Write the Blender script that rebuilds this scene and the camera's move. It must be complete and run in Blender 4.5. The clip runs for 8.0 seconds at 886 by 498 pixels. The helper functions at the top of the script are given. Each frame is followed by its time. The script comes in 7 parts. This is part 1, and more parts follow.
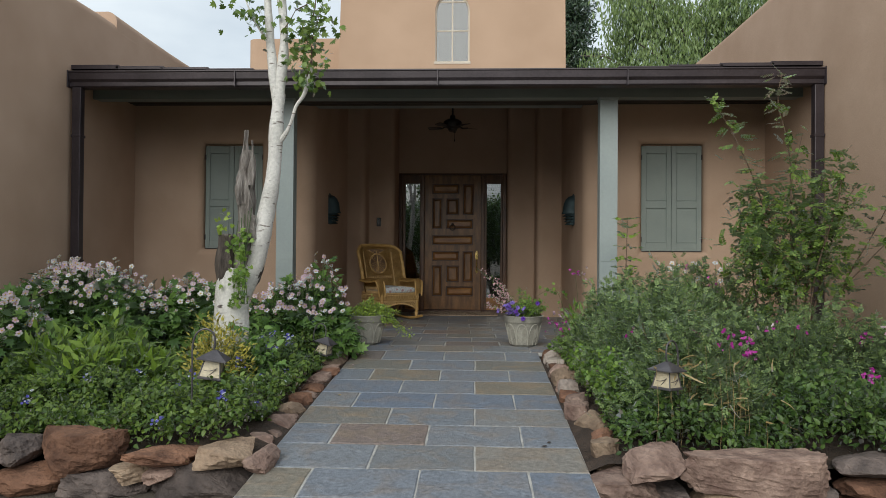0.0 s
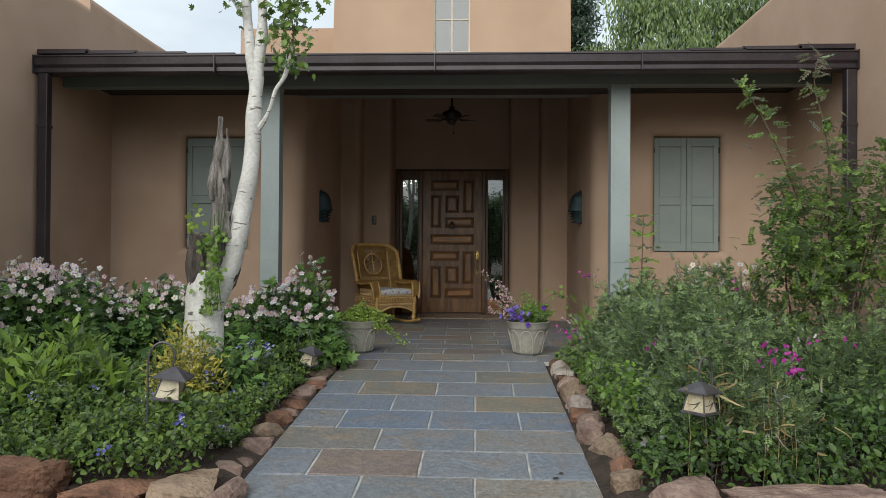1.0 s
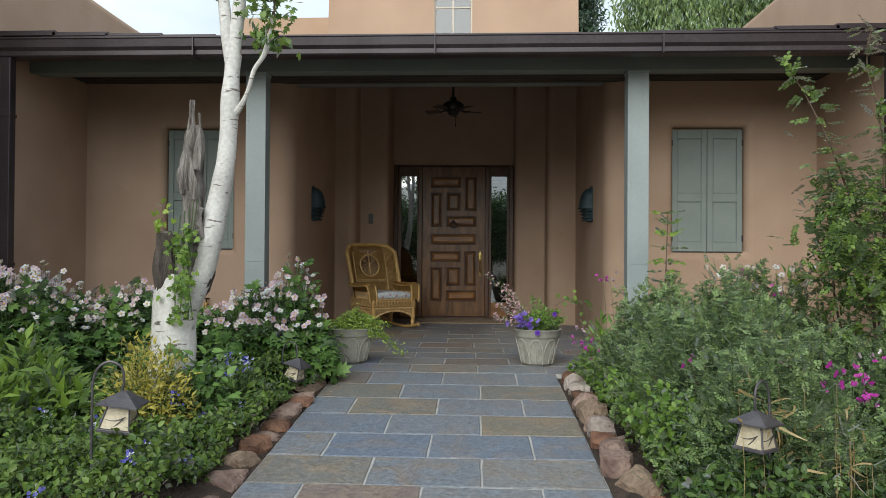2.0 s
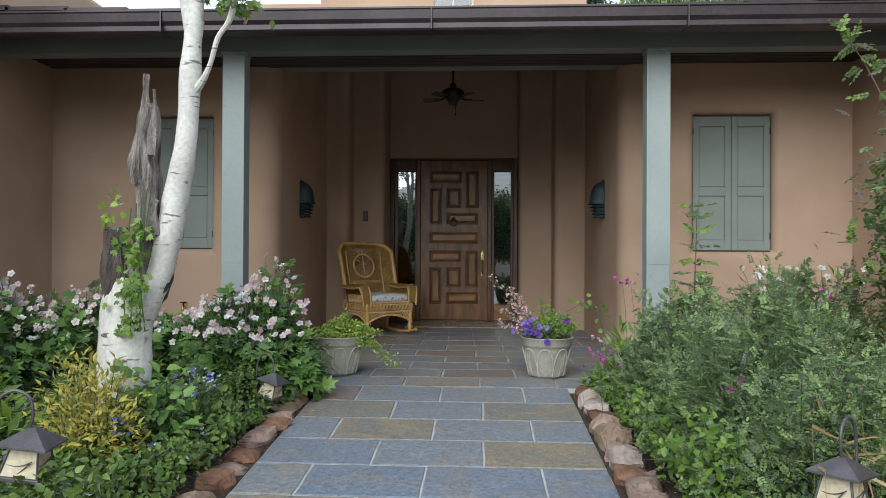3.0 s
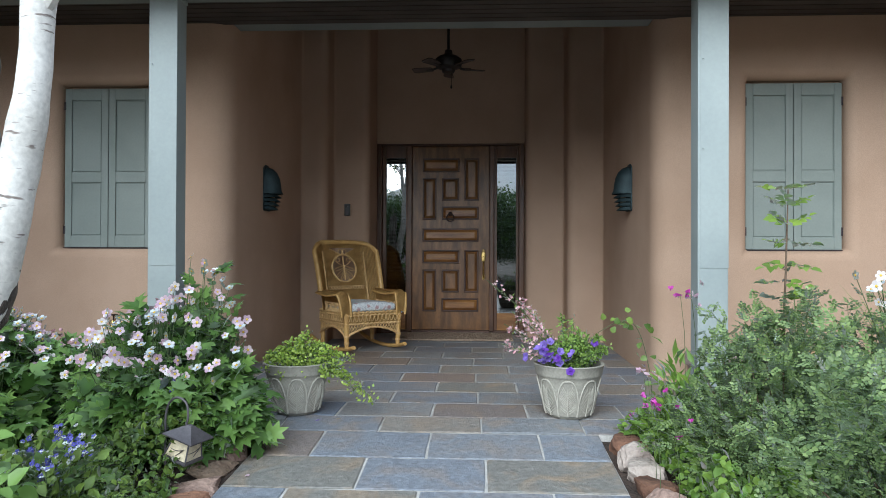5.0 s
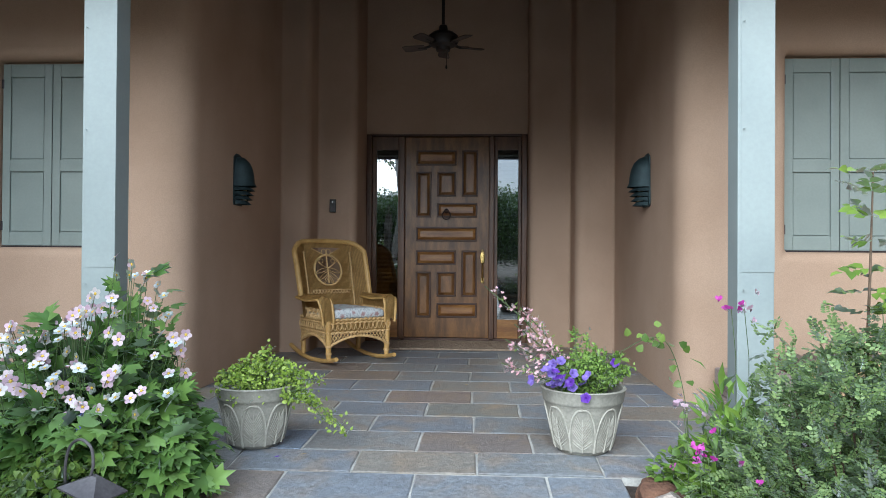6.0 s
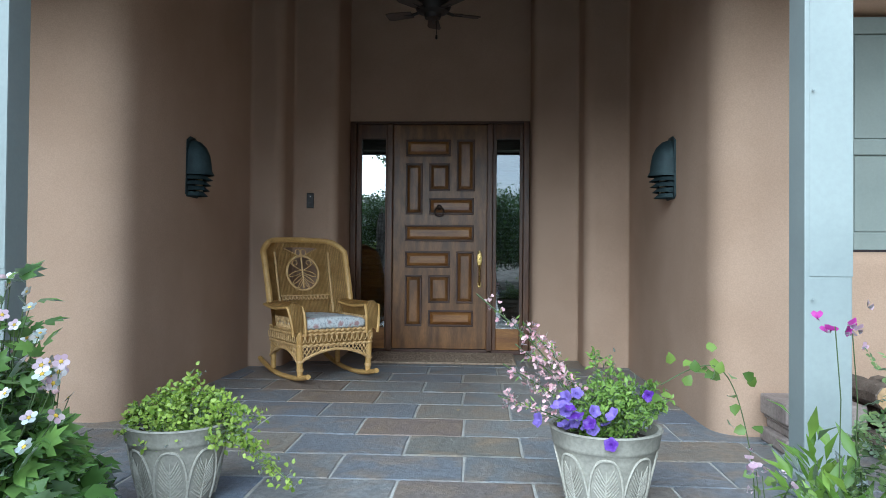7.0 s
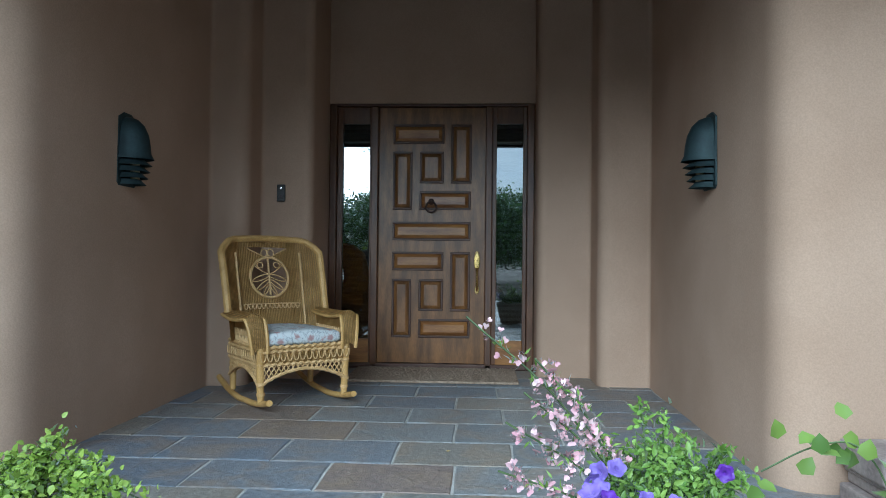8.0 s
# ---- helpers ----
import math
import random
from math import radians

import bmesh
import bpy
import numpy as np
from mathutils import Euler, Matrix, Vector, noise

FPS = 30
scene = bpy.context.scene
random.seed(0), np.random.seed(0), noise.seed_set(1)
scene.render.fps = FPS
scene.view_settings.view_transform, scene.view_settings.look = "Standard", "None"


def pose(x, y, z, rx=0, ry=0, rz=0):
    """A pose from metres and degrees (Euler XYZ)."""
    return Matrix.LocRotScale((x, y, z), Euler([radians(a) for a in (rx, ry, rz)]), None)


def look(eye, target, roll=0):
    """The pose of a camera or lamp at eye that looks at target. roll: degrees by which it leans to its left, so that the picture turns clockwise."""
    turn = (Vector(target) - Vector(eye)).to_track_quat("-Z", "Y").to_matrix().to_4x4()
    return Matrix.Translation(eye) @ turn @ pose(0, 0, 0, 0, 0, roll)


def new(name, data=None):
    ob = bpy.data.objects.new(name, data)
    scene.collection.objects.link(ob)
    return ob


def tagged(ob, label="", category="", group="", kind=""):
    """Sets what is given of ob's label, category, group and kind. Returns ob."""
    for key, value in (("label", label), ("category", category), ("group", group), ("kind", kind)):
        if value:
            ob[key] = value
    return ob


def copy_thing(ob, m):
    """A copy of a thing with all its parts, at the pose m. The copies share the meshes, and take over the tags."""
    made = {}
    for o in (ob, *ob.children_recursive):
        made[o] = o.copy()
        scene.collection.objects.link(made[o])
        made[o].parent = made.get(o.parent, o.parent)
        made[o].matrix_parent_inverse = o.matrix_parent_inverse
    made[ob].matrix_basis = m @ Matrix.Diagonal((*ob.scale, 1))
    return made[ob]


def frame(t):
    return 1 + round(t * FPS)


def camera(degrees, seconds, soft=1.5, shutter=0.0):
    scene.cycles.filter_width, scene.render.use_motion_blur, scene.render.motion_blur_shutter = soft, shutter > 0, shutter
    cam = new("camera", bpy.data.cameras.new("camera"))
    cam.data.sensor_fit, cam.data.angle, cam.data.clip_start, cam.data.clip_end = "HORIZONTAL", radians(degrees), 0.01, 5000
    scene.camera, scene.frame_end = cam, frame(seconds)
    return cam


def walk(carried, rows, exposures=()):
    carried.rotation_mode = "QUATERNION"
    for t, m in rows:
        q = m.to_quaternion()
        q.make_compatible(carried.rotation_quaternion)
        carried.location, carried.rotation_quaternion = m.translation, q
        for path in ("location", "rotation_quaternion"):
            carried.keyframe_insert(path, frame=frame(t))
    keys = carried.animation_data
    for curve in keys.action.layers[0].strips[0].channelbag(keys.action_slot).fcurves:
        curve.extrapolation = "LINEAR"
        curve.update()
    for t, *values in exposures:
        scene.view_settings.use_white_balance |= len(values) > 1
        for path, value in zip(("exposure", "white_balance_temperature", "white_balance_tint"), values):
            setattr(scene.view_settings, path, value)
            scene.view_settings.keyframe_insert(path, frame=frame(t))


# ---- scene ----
cam = camera(64.6, 8.0, soft=0.55)
PATH = [
    (0, (0.404, -0.513, 0.992), (0.313, 1.485, 1.014), 0.4),
    (0.5, (0.421, -0.207, 1.006), (0.328, 1.791, 1.025), 0.4),
    (1, (0.406, 0.109, 1.009), (0.313, 2.106, 1.028), 0.4),
    (1.5, (0.372, 0.417, 1.018), (0.279, 2.415, 1.037), 0.4),
    (3, (0.371, 1.435, 1.024), (0.271, 3.432, 1.041), 0.3),
    (3.5, (0.363, 1.781, 1.029), (0.263, 3.778, 1.045), 0.3),
    (4, (0.36, 2.135, 1.031), (0.258, 4.132, 1.047), 0.2),
    (4.5, (0.363, 2.49, 1.036), (0.262, 4.487, 1.051), 0.2),
    (6, (0.395, 3.625, 1.033), (0.292, 5.622, 1.051), 0.4),
    (6.5, (0.42, 4.07, 1.01), (0.315, 6.067, 1.036), 0.5),
    (7, (0.438, 4.518, 1.012), (0.333, 6.515, 1.04), 0.5),
    (7.5, (0.451, 4.993, 1.012), (0.346, 6.99, 1.044), 0.5),
    (8, (0.461, 5.449, 1.032), (0.356, 7.446, 1.059), 0.6),
]
EXPOSURES = [(0.0, -0.13, 6400, 6), (1.5, 0.05, 6300, 5), (3.5, 0.47, 5900, 5), (4.5, 0.68, 5700, 5), (6.5, 1.12, 5430, 3), (8.0, 1.1, 4950, -4)]
walk(cam, [(t, look(eye, target, roll)) for t, eye, target, roll in PATH], EXPOSURES)

# ---- sky and sun ----
world = bpy.data.worlds.new("sky")
scene.world = world
world.use_nodes = True
wn, wl = world.node_tree.nodes, world.node_tree.links
wn.clear()
w_out = wn.new("ShaderNodeOutputWorld")
w_bg = wn.new("ShaderNodeBackground")
w_sky = wn.new("ShaderNodeTexSky")
w_sky.sky_type, w_sky.sun_disc = "NISHITA", False
w_sky.sun_elevation, w_sky.sun_rotation = radians(30), radians(198)
w_sky.dust_density = 2.0
# thin broken cloud over the blue
w_co = wn.new("ShaderNodeTexCoord")
w_map = wn.new("ShaderNodeMapping")
w_map.inputs["Scale"].default_value = (1.0, 1.0, 2.6)
w_noise = wn.new("ShaderNodeTexNoise")
w_noise.inputs["Scale"].default_value, w_noise.inputs["Detail"].default_value = 2.6, 6
w_ramp = wn.new("ShaderNodeValToRGB")
w_ramp.color_ramp.elements[0].position, w_ramp.color_ramp.elements[1].position = 0.30, 0.62
w_ramp.color_ramp.elements[0].color = (0.55, 0.55, 0.55, 1)
w_mix = wn.new("ShaderNodeMix")
w_mix.data_type = "RGBA"
w_mix.inputs[7].default_value = (8.6, 9.2, 9.9, 1)
wl.new(w_co.outputs["Generated"], w_map.inputs["Vector"])
wl.new(w_map.outputs["Vector"], w_noise.inputs["Vector"])
wl.new(w_noise.outputs["Fac"], w_ramp.inputs["Fac"])
wl.new(w_ramp.outputs["Color"], w_mix.inputs[0])
wl.new(w_sky.outputs["Color"], w_mix.inputs[6])
wl.new(w_mix.outputs[2], w_bg.inputs["Color"])
wl.new(w_bg.outputs["Background"], w_out.inputs["Surface"])
w_bg.inputs["Strength"].default_value = 0.108

sun_data = bpy.data.lights.new("sun", "SUN")
sun_data.energy, sun_data.angle, sun_data.color = 2.55, radians(54), (1.0, 0.96, 0.9)
sun = new("sun", sun_data)
sun.matrix_world = look((-8.8, -20, 16.4), (0, 7, 0))


# ---- materials ----
def rgba(c):
    return (c[0], c[1], c[2], 1.0)


def surface(name, a, b, rough=0.8, scale=3.0, fine=60.0, bump=0.2, metal=0.0, spread=0.0, coat=0.0, stretch=(1, 1, 1), depth=0.01, spec=0.5, mottle=0.15):
    """A procedural surface: two colours mixed by broad noise, darkened a little by fine grain, with bump at both sizes."""
    m = bpy.data.materials.new(name)
    m.use_nodes = True
    n, l = m.node_tree.nodes, m.node_tree.links
    p = n["Principled BSDF"]
    geo = n.new("ShaderNodeNewGeometry")
    mp = n.new("ShaderNodeMapping")
    mp.inputs["Scale"].default_value = stretch
    l.new(geo.outputs["Position"], mp.inputs["Vector"])
    broad = n.new("ShaderNodeTexNoise")
    broad.inputs["Scale"].default_value, broad.inputs["Detail"].default_value = scale, 5
    grain = n.new("ShaderNodeTexNoise")
    grain.inputs["Scale"].default_value, grain.inputs["Detail"].default_value = fine, 4
    l.new(mp.outputs["Vector"], broad.inputs["Vector"])
    l.new(mp.outputs["Vector"], grain.inputs["Vector"])
    ramp = n.new("ShaderNodeValToRGB")
    ramp.color_ramp.elements[0].position, ramp.color_ramp.elements[1].position = 0.32, 0.68
    ramp.color_ramp.elements[0].color, ramp.color_ramp.elements[1].color = rgba(a), rgba(b)
    l.new(broad.outputs["Fac"], ramp.inputs["Fac"])
    gr = n.new("ShaderNodeMapRange")
    gr.inputs["From Min"].default_value, gr.inputs["From Max"].default_value = 0.3, 0.7
    gr.inputs["To Min"].default_value, gr.inputs["To Max"].default_value = 1 - mottle * 1.2, 1 + mottle * 0.8
    l.new(grain.outputs["Fac"], gr.inputs["Value"])
    mul = n.new("ShaderNodeMix")
    mul.data_type, mul.blend_type = "RGBA", "MULTIPLY"
    mul.inputs[0].default_value = 1.0
    l.new(ramp.outputs["Color"], mul.inputs[6])
    l.new(gr.outputs["Result"], mul.inputs[7])
    col = mul.outputs[2]
    if spread:
        info = n.new("ShaderNodeObjectInfo")
        hs = n.new("ShaderNodeHueSaturation")
        mr = n.new("ShaderNodeMapRange")
        mr.inputs["To Min"].default_value, mr.inputs["To Max"].default_value = 1 - spread, 1 + spread
        l.new(info.outputs["Random"], mr.inputs["Value"])
        l.new(mr.outputs["Result"], hs.inputs["Value"])
        l.new(col, hs.inputs["Color"])
        col = hs.outputs["Color"]
    l.new(col, p.inputs["Base Color"])
    rr = n.new("ShaderNodeMapRange")
    rr.inputs["To Min"].default_value, rr.inputs["To Max"].default_value = max(rough - 0.12, 0.02), min(rough + 0.1, 1)
    l.new(grain.outputs["Fac"], rr.inputs["Value"])
    l.new(rr.outputs["Result"], p.inputs["Roughness"])
    p.inputs["Metallic"].default_value = metal
    p.inputs["Coat Weight"].default_value = coat
    p.inputs["Specular IOR Level"].default_value = spec
    if bump:
        add = n.new("ShaderNodeMath")
        add.operation = "ADD"
        l.new(broad.outputs["Fac"], add.inputs[0])
        l.new(grain.outputs["Fac"], add.inputs[1])
        bm_ = n.new("ShaderNodeBump")
        bm_.inputs["Strength"].default_value, bm_.inputs["Distance"].default_value = bump, depth
        l.new(add.outputs[0], bm_.inputs["Height"])
        l.new(bm_.outputs["Normal"], p.inputs["Normal"])
    return m


def foliage(name, dark, light, through_=0.35, gloss=0.12, rough=0.45):
    """Leaves: each leaf its own tone, lets light through, slightly waxy."""
    m = bpy.data.materials.new(name)
    m.use_nodes = True
    n, l = m.node_tree.nodes, m.node_tree.links
    n.remove(n["Principled BSDF"])
    out = n["Material Output"]
    geo = n.new("ShaderNodeNewGeometry")
    ramp = n.new("ShaderNodeValToRGB")
    ramp.color_ramp.elements[0].color, ramp.color_ramp.elements[1].color = rgba(dark), rgba(light)
    l.new(geo.outputs["Random Per Island"], ramp.inputs["Fac"])
    no = n.new("ShaderNodeTexNoise")
    no.inputs["Scale"].default_value = 9.0
    l.new(geo.outputs["Position"], no.inputs["Vector"])
    mr = n.new("ShaderNodeMapRange")
    mr.inputs["From Min"].default_value, mr.inputs["From Max"].default_value = 0.3, 0.7
    mr.inputs["To Min"].default_value, mr.inputs["To Max"].default_value = 0.75, 1.2
    l.new(no.outputs["Fac"], mr.inputs["Value"])
    mul = n.new("ShaderNodeMix")
    mul.data_type, mul.blend_type = "RGBA", "MULTIPLY"
    mul.inputs[0].default_value = 1.0
    l.new(ramp.outputs["Color"], mul.inputs[6])
    l.new(mr.outputs["Result"], mul.inputs[7])
    d, t, g = n.new("ShaderNodeBsdfDiffuse"), n.new("ShaderNodeBsdfTranslucent"), n.new("ShaderNodeBsdfGlossy")
    g.inputs["Roughness"].default_value = rough
    g.inputs["Color"].default_value = (0.8, 0.85, 0.85, 1)
    l.new(mul.outputs[2], d.inputs["Color"])
    l.new(mul.outputs[2], t.inputs["Color"])
    m1, m2 = n.new("ShaderNodeMixShader"), n.new("ShaderNodeMixShader")
    m1.inputs[0].default_value = through_
    l.new(d.outputs[0], m1.inputs[1])
    l.new(t.outputs[0], m1.inputs[2])
    fr = n.new("ShaderNodeFresnel")
    fr.inputs["IOR"].default_value = 1.3 + gloss
    l.new(fr.outputs[0], m2.inputs[0])
    l.new(m1.outputs[0], m2.inputs[1])
    l.new(g.outputs[0], m2.inputs[2])
    l.new(m2.outputs[0], out.inputs["Surface"])
    return m


STUCCO = surface("stucco", (0.415, 0.29, 0.208), (0.49, 0.352, 0.26), 0.95, 1.3, 120, 0.22, depth=0.006, spec=0.2, mottle=0.08)
STUCCO_TOWER = surface("pale_stucco", (0.43, 0.295, 0.205), (0.495, 0.345, 0.245), 0.95, 1.1, 110, 0.22, depth=0.006, spec=0.2, mottle=0.08)
GREEN_PAINT = surface("sage_green_paint", (0.265, 0.308, 0.31), (0.31, 0.355, 0.352), 0.55, 2.2, 45, 0.05, depth=0.002, mottle=0.035)
SHUTTER_PAINT = surface("grey_green_shutter_paint", (0.22, 0.258, 0.24), (0.255, 0.295, 0.275), 0.6, 3.0, 60, 0.05, depth=0.002, mottle=0.035)
BEAM_PAINT = surface("grey_green_beam_paint", (0.17, 0.195, 0.185), (0.215, 0.24, 0.225), 0.65, 2.0, 50, 0.05, depth=0.002, mottle=0.035)
CEILING_WOOD = surface("dark_ceiling_boards", (0.045, 0.036, 0.03), (0.075, 0.06, 0.05), 0.8, 2.0, 40, 0.2, depth=0.004)
BRONZE = surface("dark_brown_painted_metal", (0.034, 0.026, 0.030), (0.056, 0.044, 0.050), 0.42, 2.5, 40, 0.06, metal=0.25, depth=0.002)
BLADE_WOOD = surface("fan_blade_wood", (0.05, 0.036, 0.03), (0.085, 0.06, 0.048), 0.75, 4, 40, 0.1, depth=0.002)
DOOR_WOOD = surface("stained_wood", (0.115, 0.052, 0.017), (0.26, 0.122, 0.038), 0.36, 3.5, 26, 0.15, stretch=(5, 5, 1), depth=0.003)
DOOR_WOOD_X = surface("stained_wood_cross_grain", (0.18, 0.074, 0.022), (0.38, 0.18, 0.05), 0.34, 3.0, 26, 0.15, stretch=(1, 5, 6), depth=0.003)
DOOR_FRAME = surface("dark_stained_frame", (0.075, 0.032, 0.016), (0.15, 0.066, 0.027), 0.4, 3.5, 26, 0.15, stretch=(5, 5, 1), depth=0.003)
DOOR_MOULD = surface("dark_stained_moulding", (0.06, 0.028, 0.018), (0.10, 0.046, 0.028), 0.45, 5, 50, 0.1, depth=0.002)
BRASS = surface("aged_brass", (0.55, 0.38, 0.12), (0.72, 0.54, 0.22), 0.3, 12, 90, 0.1, metal=1.0, depth=0.001)
IRON = surface("dark_iron", (0.05, 0.032, 0.026), (0.08, 0.05, 0.04), 0.5, 14, 90, 0.15, metal=0.8, depth=0.001)
VERDIGRIS = surface("dark_teal_metal", (0.026, 0.045, 0.052), (0.05, 0.08, 0.087), 0.6, 9, 70, 0.15, metal=0.5, depth=0.002)
WICKER = surface("golden_wicker", (0.48, 0.285, 0.085), (0.66, 0.42, 0.15), 0.5, 9, 140, 0.5, depth=0.004)
WICKER_LIGHT = surface("pale_wicker_strands", (0.54, 0.345, 0.14), (0.72, 0.49, 0.23), 0.5, 14, 160, 0.4, depth=0.003)
MAT_FIBRE = surface("coir_fibre", (0.27, 0.20, 0.145), (0.46, 0.355, 0.26), 0.98, 40, 220, 0.9, depth=0.01)
POT_CLAY = surface("pale_stone_glaze", (0.26, 0.25, 0.215), (0.35, 0.335, 0.285), 0.65, 8, 70, 0.2, depth=0.003)
POT_LEAF = surface("pale_stone_relief", (0.36, 0.345, 0.295), (0.46, 0.44, 0.38), 0.7, 14, 90, 0.15, depth=0.002)
SOIL = surface("garden_soil", (0.035, 0.024, 0.018), (0.085, 0.058, 0.042), 0.97, 9, 60, 0.9, depth=0.03)
GRAVEL = surface("gravel_drive", (0.085, 0.07, 0.056), (0.16, 0.135, 0.11), 0.95, 4, 90, 0.8, depth=0.02)
MORTAR = surface("pale_mortar", (0.36, 0.35, 0.33), (0.50, 0.49, 0.46), 0.95, 7, 90, 0.3, depth=0.004)
BLACK_PLASTIC = surface("black_plastic", (0.012, 0.012, 0.013), (0.02, 0.02, 0.02), 0.35, 10, 80, 0.05, depth=0.001)
GREY_STONE = surface("carved_grey_stone", (0.27, 0.22, 0.205), (0.39, 0.33, 0.30), 0.9, 7, 50, 0.5, depth=0.01)
ROCK_RED = surface("red_sandstone", (0.10, 0.048, 0.03), (0.27, 0.14, 0.085), 0.92, 6, 40, 0.8, spread=0.25, depth=0.02)
ROCK_GREY = surface("grey_brown_rock", (0.05, 0.04, 0.038), (0.165, 0.13, 0.115), 0.92, 6, 40, 0.8, spread=0.25, depth=0.02)
ROCK_TAN = surface("tan_sandstone", (0.19, 0.13, 0.09), (0.38, 0.28, 0.195), 0.92, 6, 40, 0.8, spread=0.2, depth=0.02)
ROCK_PINK = surface("pink_grey_rock", (0.165, 0.105, 0.085), (0.36, 0.255, 0.205), 0.92, 7, 40, 0.8, spread=0.2, depth=0.02)
ROCK_PALE = surface("pale_grey_rock", (0.24, 0.19, 0.165), (0.46, 0.40, 0.35), 0.92, 7, 40, 0.8, spread=0.2, depth=0.02)
CUSHION_BASE = surface("pale_blue_cotton", (0.44, 0.50, 0.54), (0.54, 0.58, 0.60), 0.95, 6, 200, 0.3, depth=0.002)
BARK_GREY = surface("weathered_grey_wood", (0.085, 0.07, 0.06), (0.46, 0.42, 0.385), 0.9, 9, 60, 0.9, stretch=(3, 3, 0.5), depth=0.03)
BARK_DARK = surface("dark_dead_bark", (0.05, 0.04, 0.035), (0.17, 0.14, 0.12), 0.95, 8, 50, 0.9, stretch=(3, 3, 0.6), depth=0.03)
CUT_WOOD = surface("fresh_cut_wood", (0.45, 0.30, 0.16), (0.60, 0.42, 0.24), 0.9, 9, 60, 0.3, depth=0.004)
LOG_BARK = surface("log_bark", (0.10, 0.075, 0.06), (0.20, 0.16, 0.13), 0.95, 12, 60, 0.8, depth=0.02)
LAMP_GLASS = surface("cream_lantern_glass", (0.50, 0.43, 0.29), (0.60, 0.53, 0.38), 0.35, 7, 60, 0.05, depth=0.001)
LANTERN_METAL = surface("pewter_lantern_metal", (0.075, 0.07, 0.078), (0.13, 0.122, 0.13), 0.5, 12, 80, 0.15, metal=0.4, depth=0.002)
WHITE_TRIM = surface("cream_window_frame", (0.52, 0.44, 0.35), (0.60, 0.52, 0.42), 0.5, 4, 60, 0.05, depth=0.002)
BLIND = surface("dark_blind_slat", (0.10, 0.10, 0.095), (0.15, 0.145, 0.14), 0.5, 6, 60, 0.0)
# near-black colour standing in for the shade of unlit rooms
ROOM_SHADE = surface("painted_room_shade", (0.02, 0.018, 0.016), (0.03, 0.027, 0.024), 0.9, 3, 30, 0.0)


def birch_bark():
    m = surface("white_birch_bark", (0.58, 0.565, 0.53), (0.74, 0.725, 0.69), 0.75, 3.0, 45, 0.25, depth=0.006)
    n, l = m.node_tree.nodes, m.node_tree.links
    p = n["Principled BSDF"]
    src = p.inputs["Base Color"].links[0].from_socket
    geo = n.new("ShaderNodeNewGeometry")
    mp = n.new("ShaderNodeMapping")
    mp.inputs["Scale"].default_value = (9, 9, 42)
    l.new(geo.outputs["Position"], mp.inputs["Vector"])
    no = n.new("ShaderNodeTexNoise")
    no.inputs["Scale"].default_value, no.inputs["Detail"].default_value = 1.0, 3
    l.new(mp.outputs["Vector"], no.inputs["Vector"])
    rp = n.new("ShaderNodeValToRGB")
    rp.color_ramp.elements[0].position, rp.color_ramp.elements[1].position = 0.64, 0.70
    l.new(no.outputs["Fac"], rp.inputs["Fac"])
    mx = n.new("ShaderNodeMix")
    mx.data_type = "RGBA"
    mx.inputs[7].default_value = (0.20, 0.17, 0.15, 1)
    l.new(rp.outputs["Color"], mx.inputs[0])
    l.new(src, mx.inputs[6])
    l.new(mx.outputs[2], p.inputs["Base Color"])
    return m


BIRCH = birch_bark()


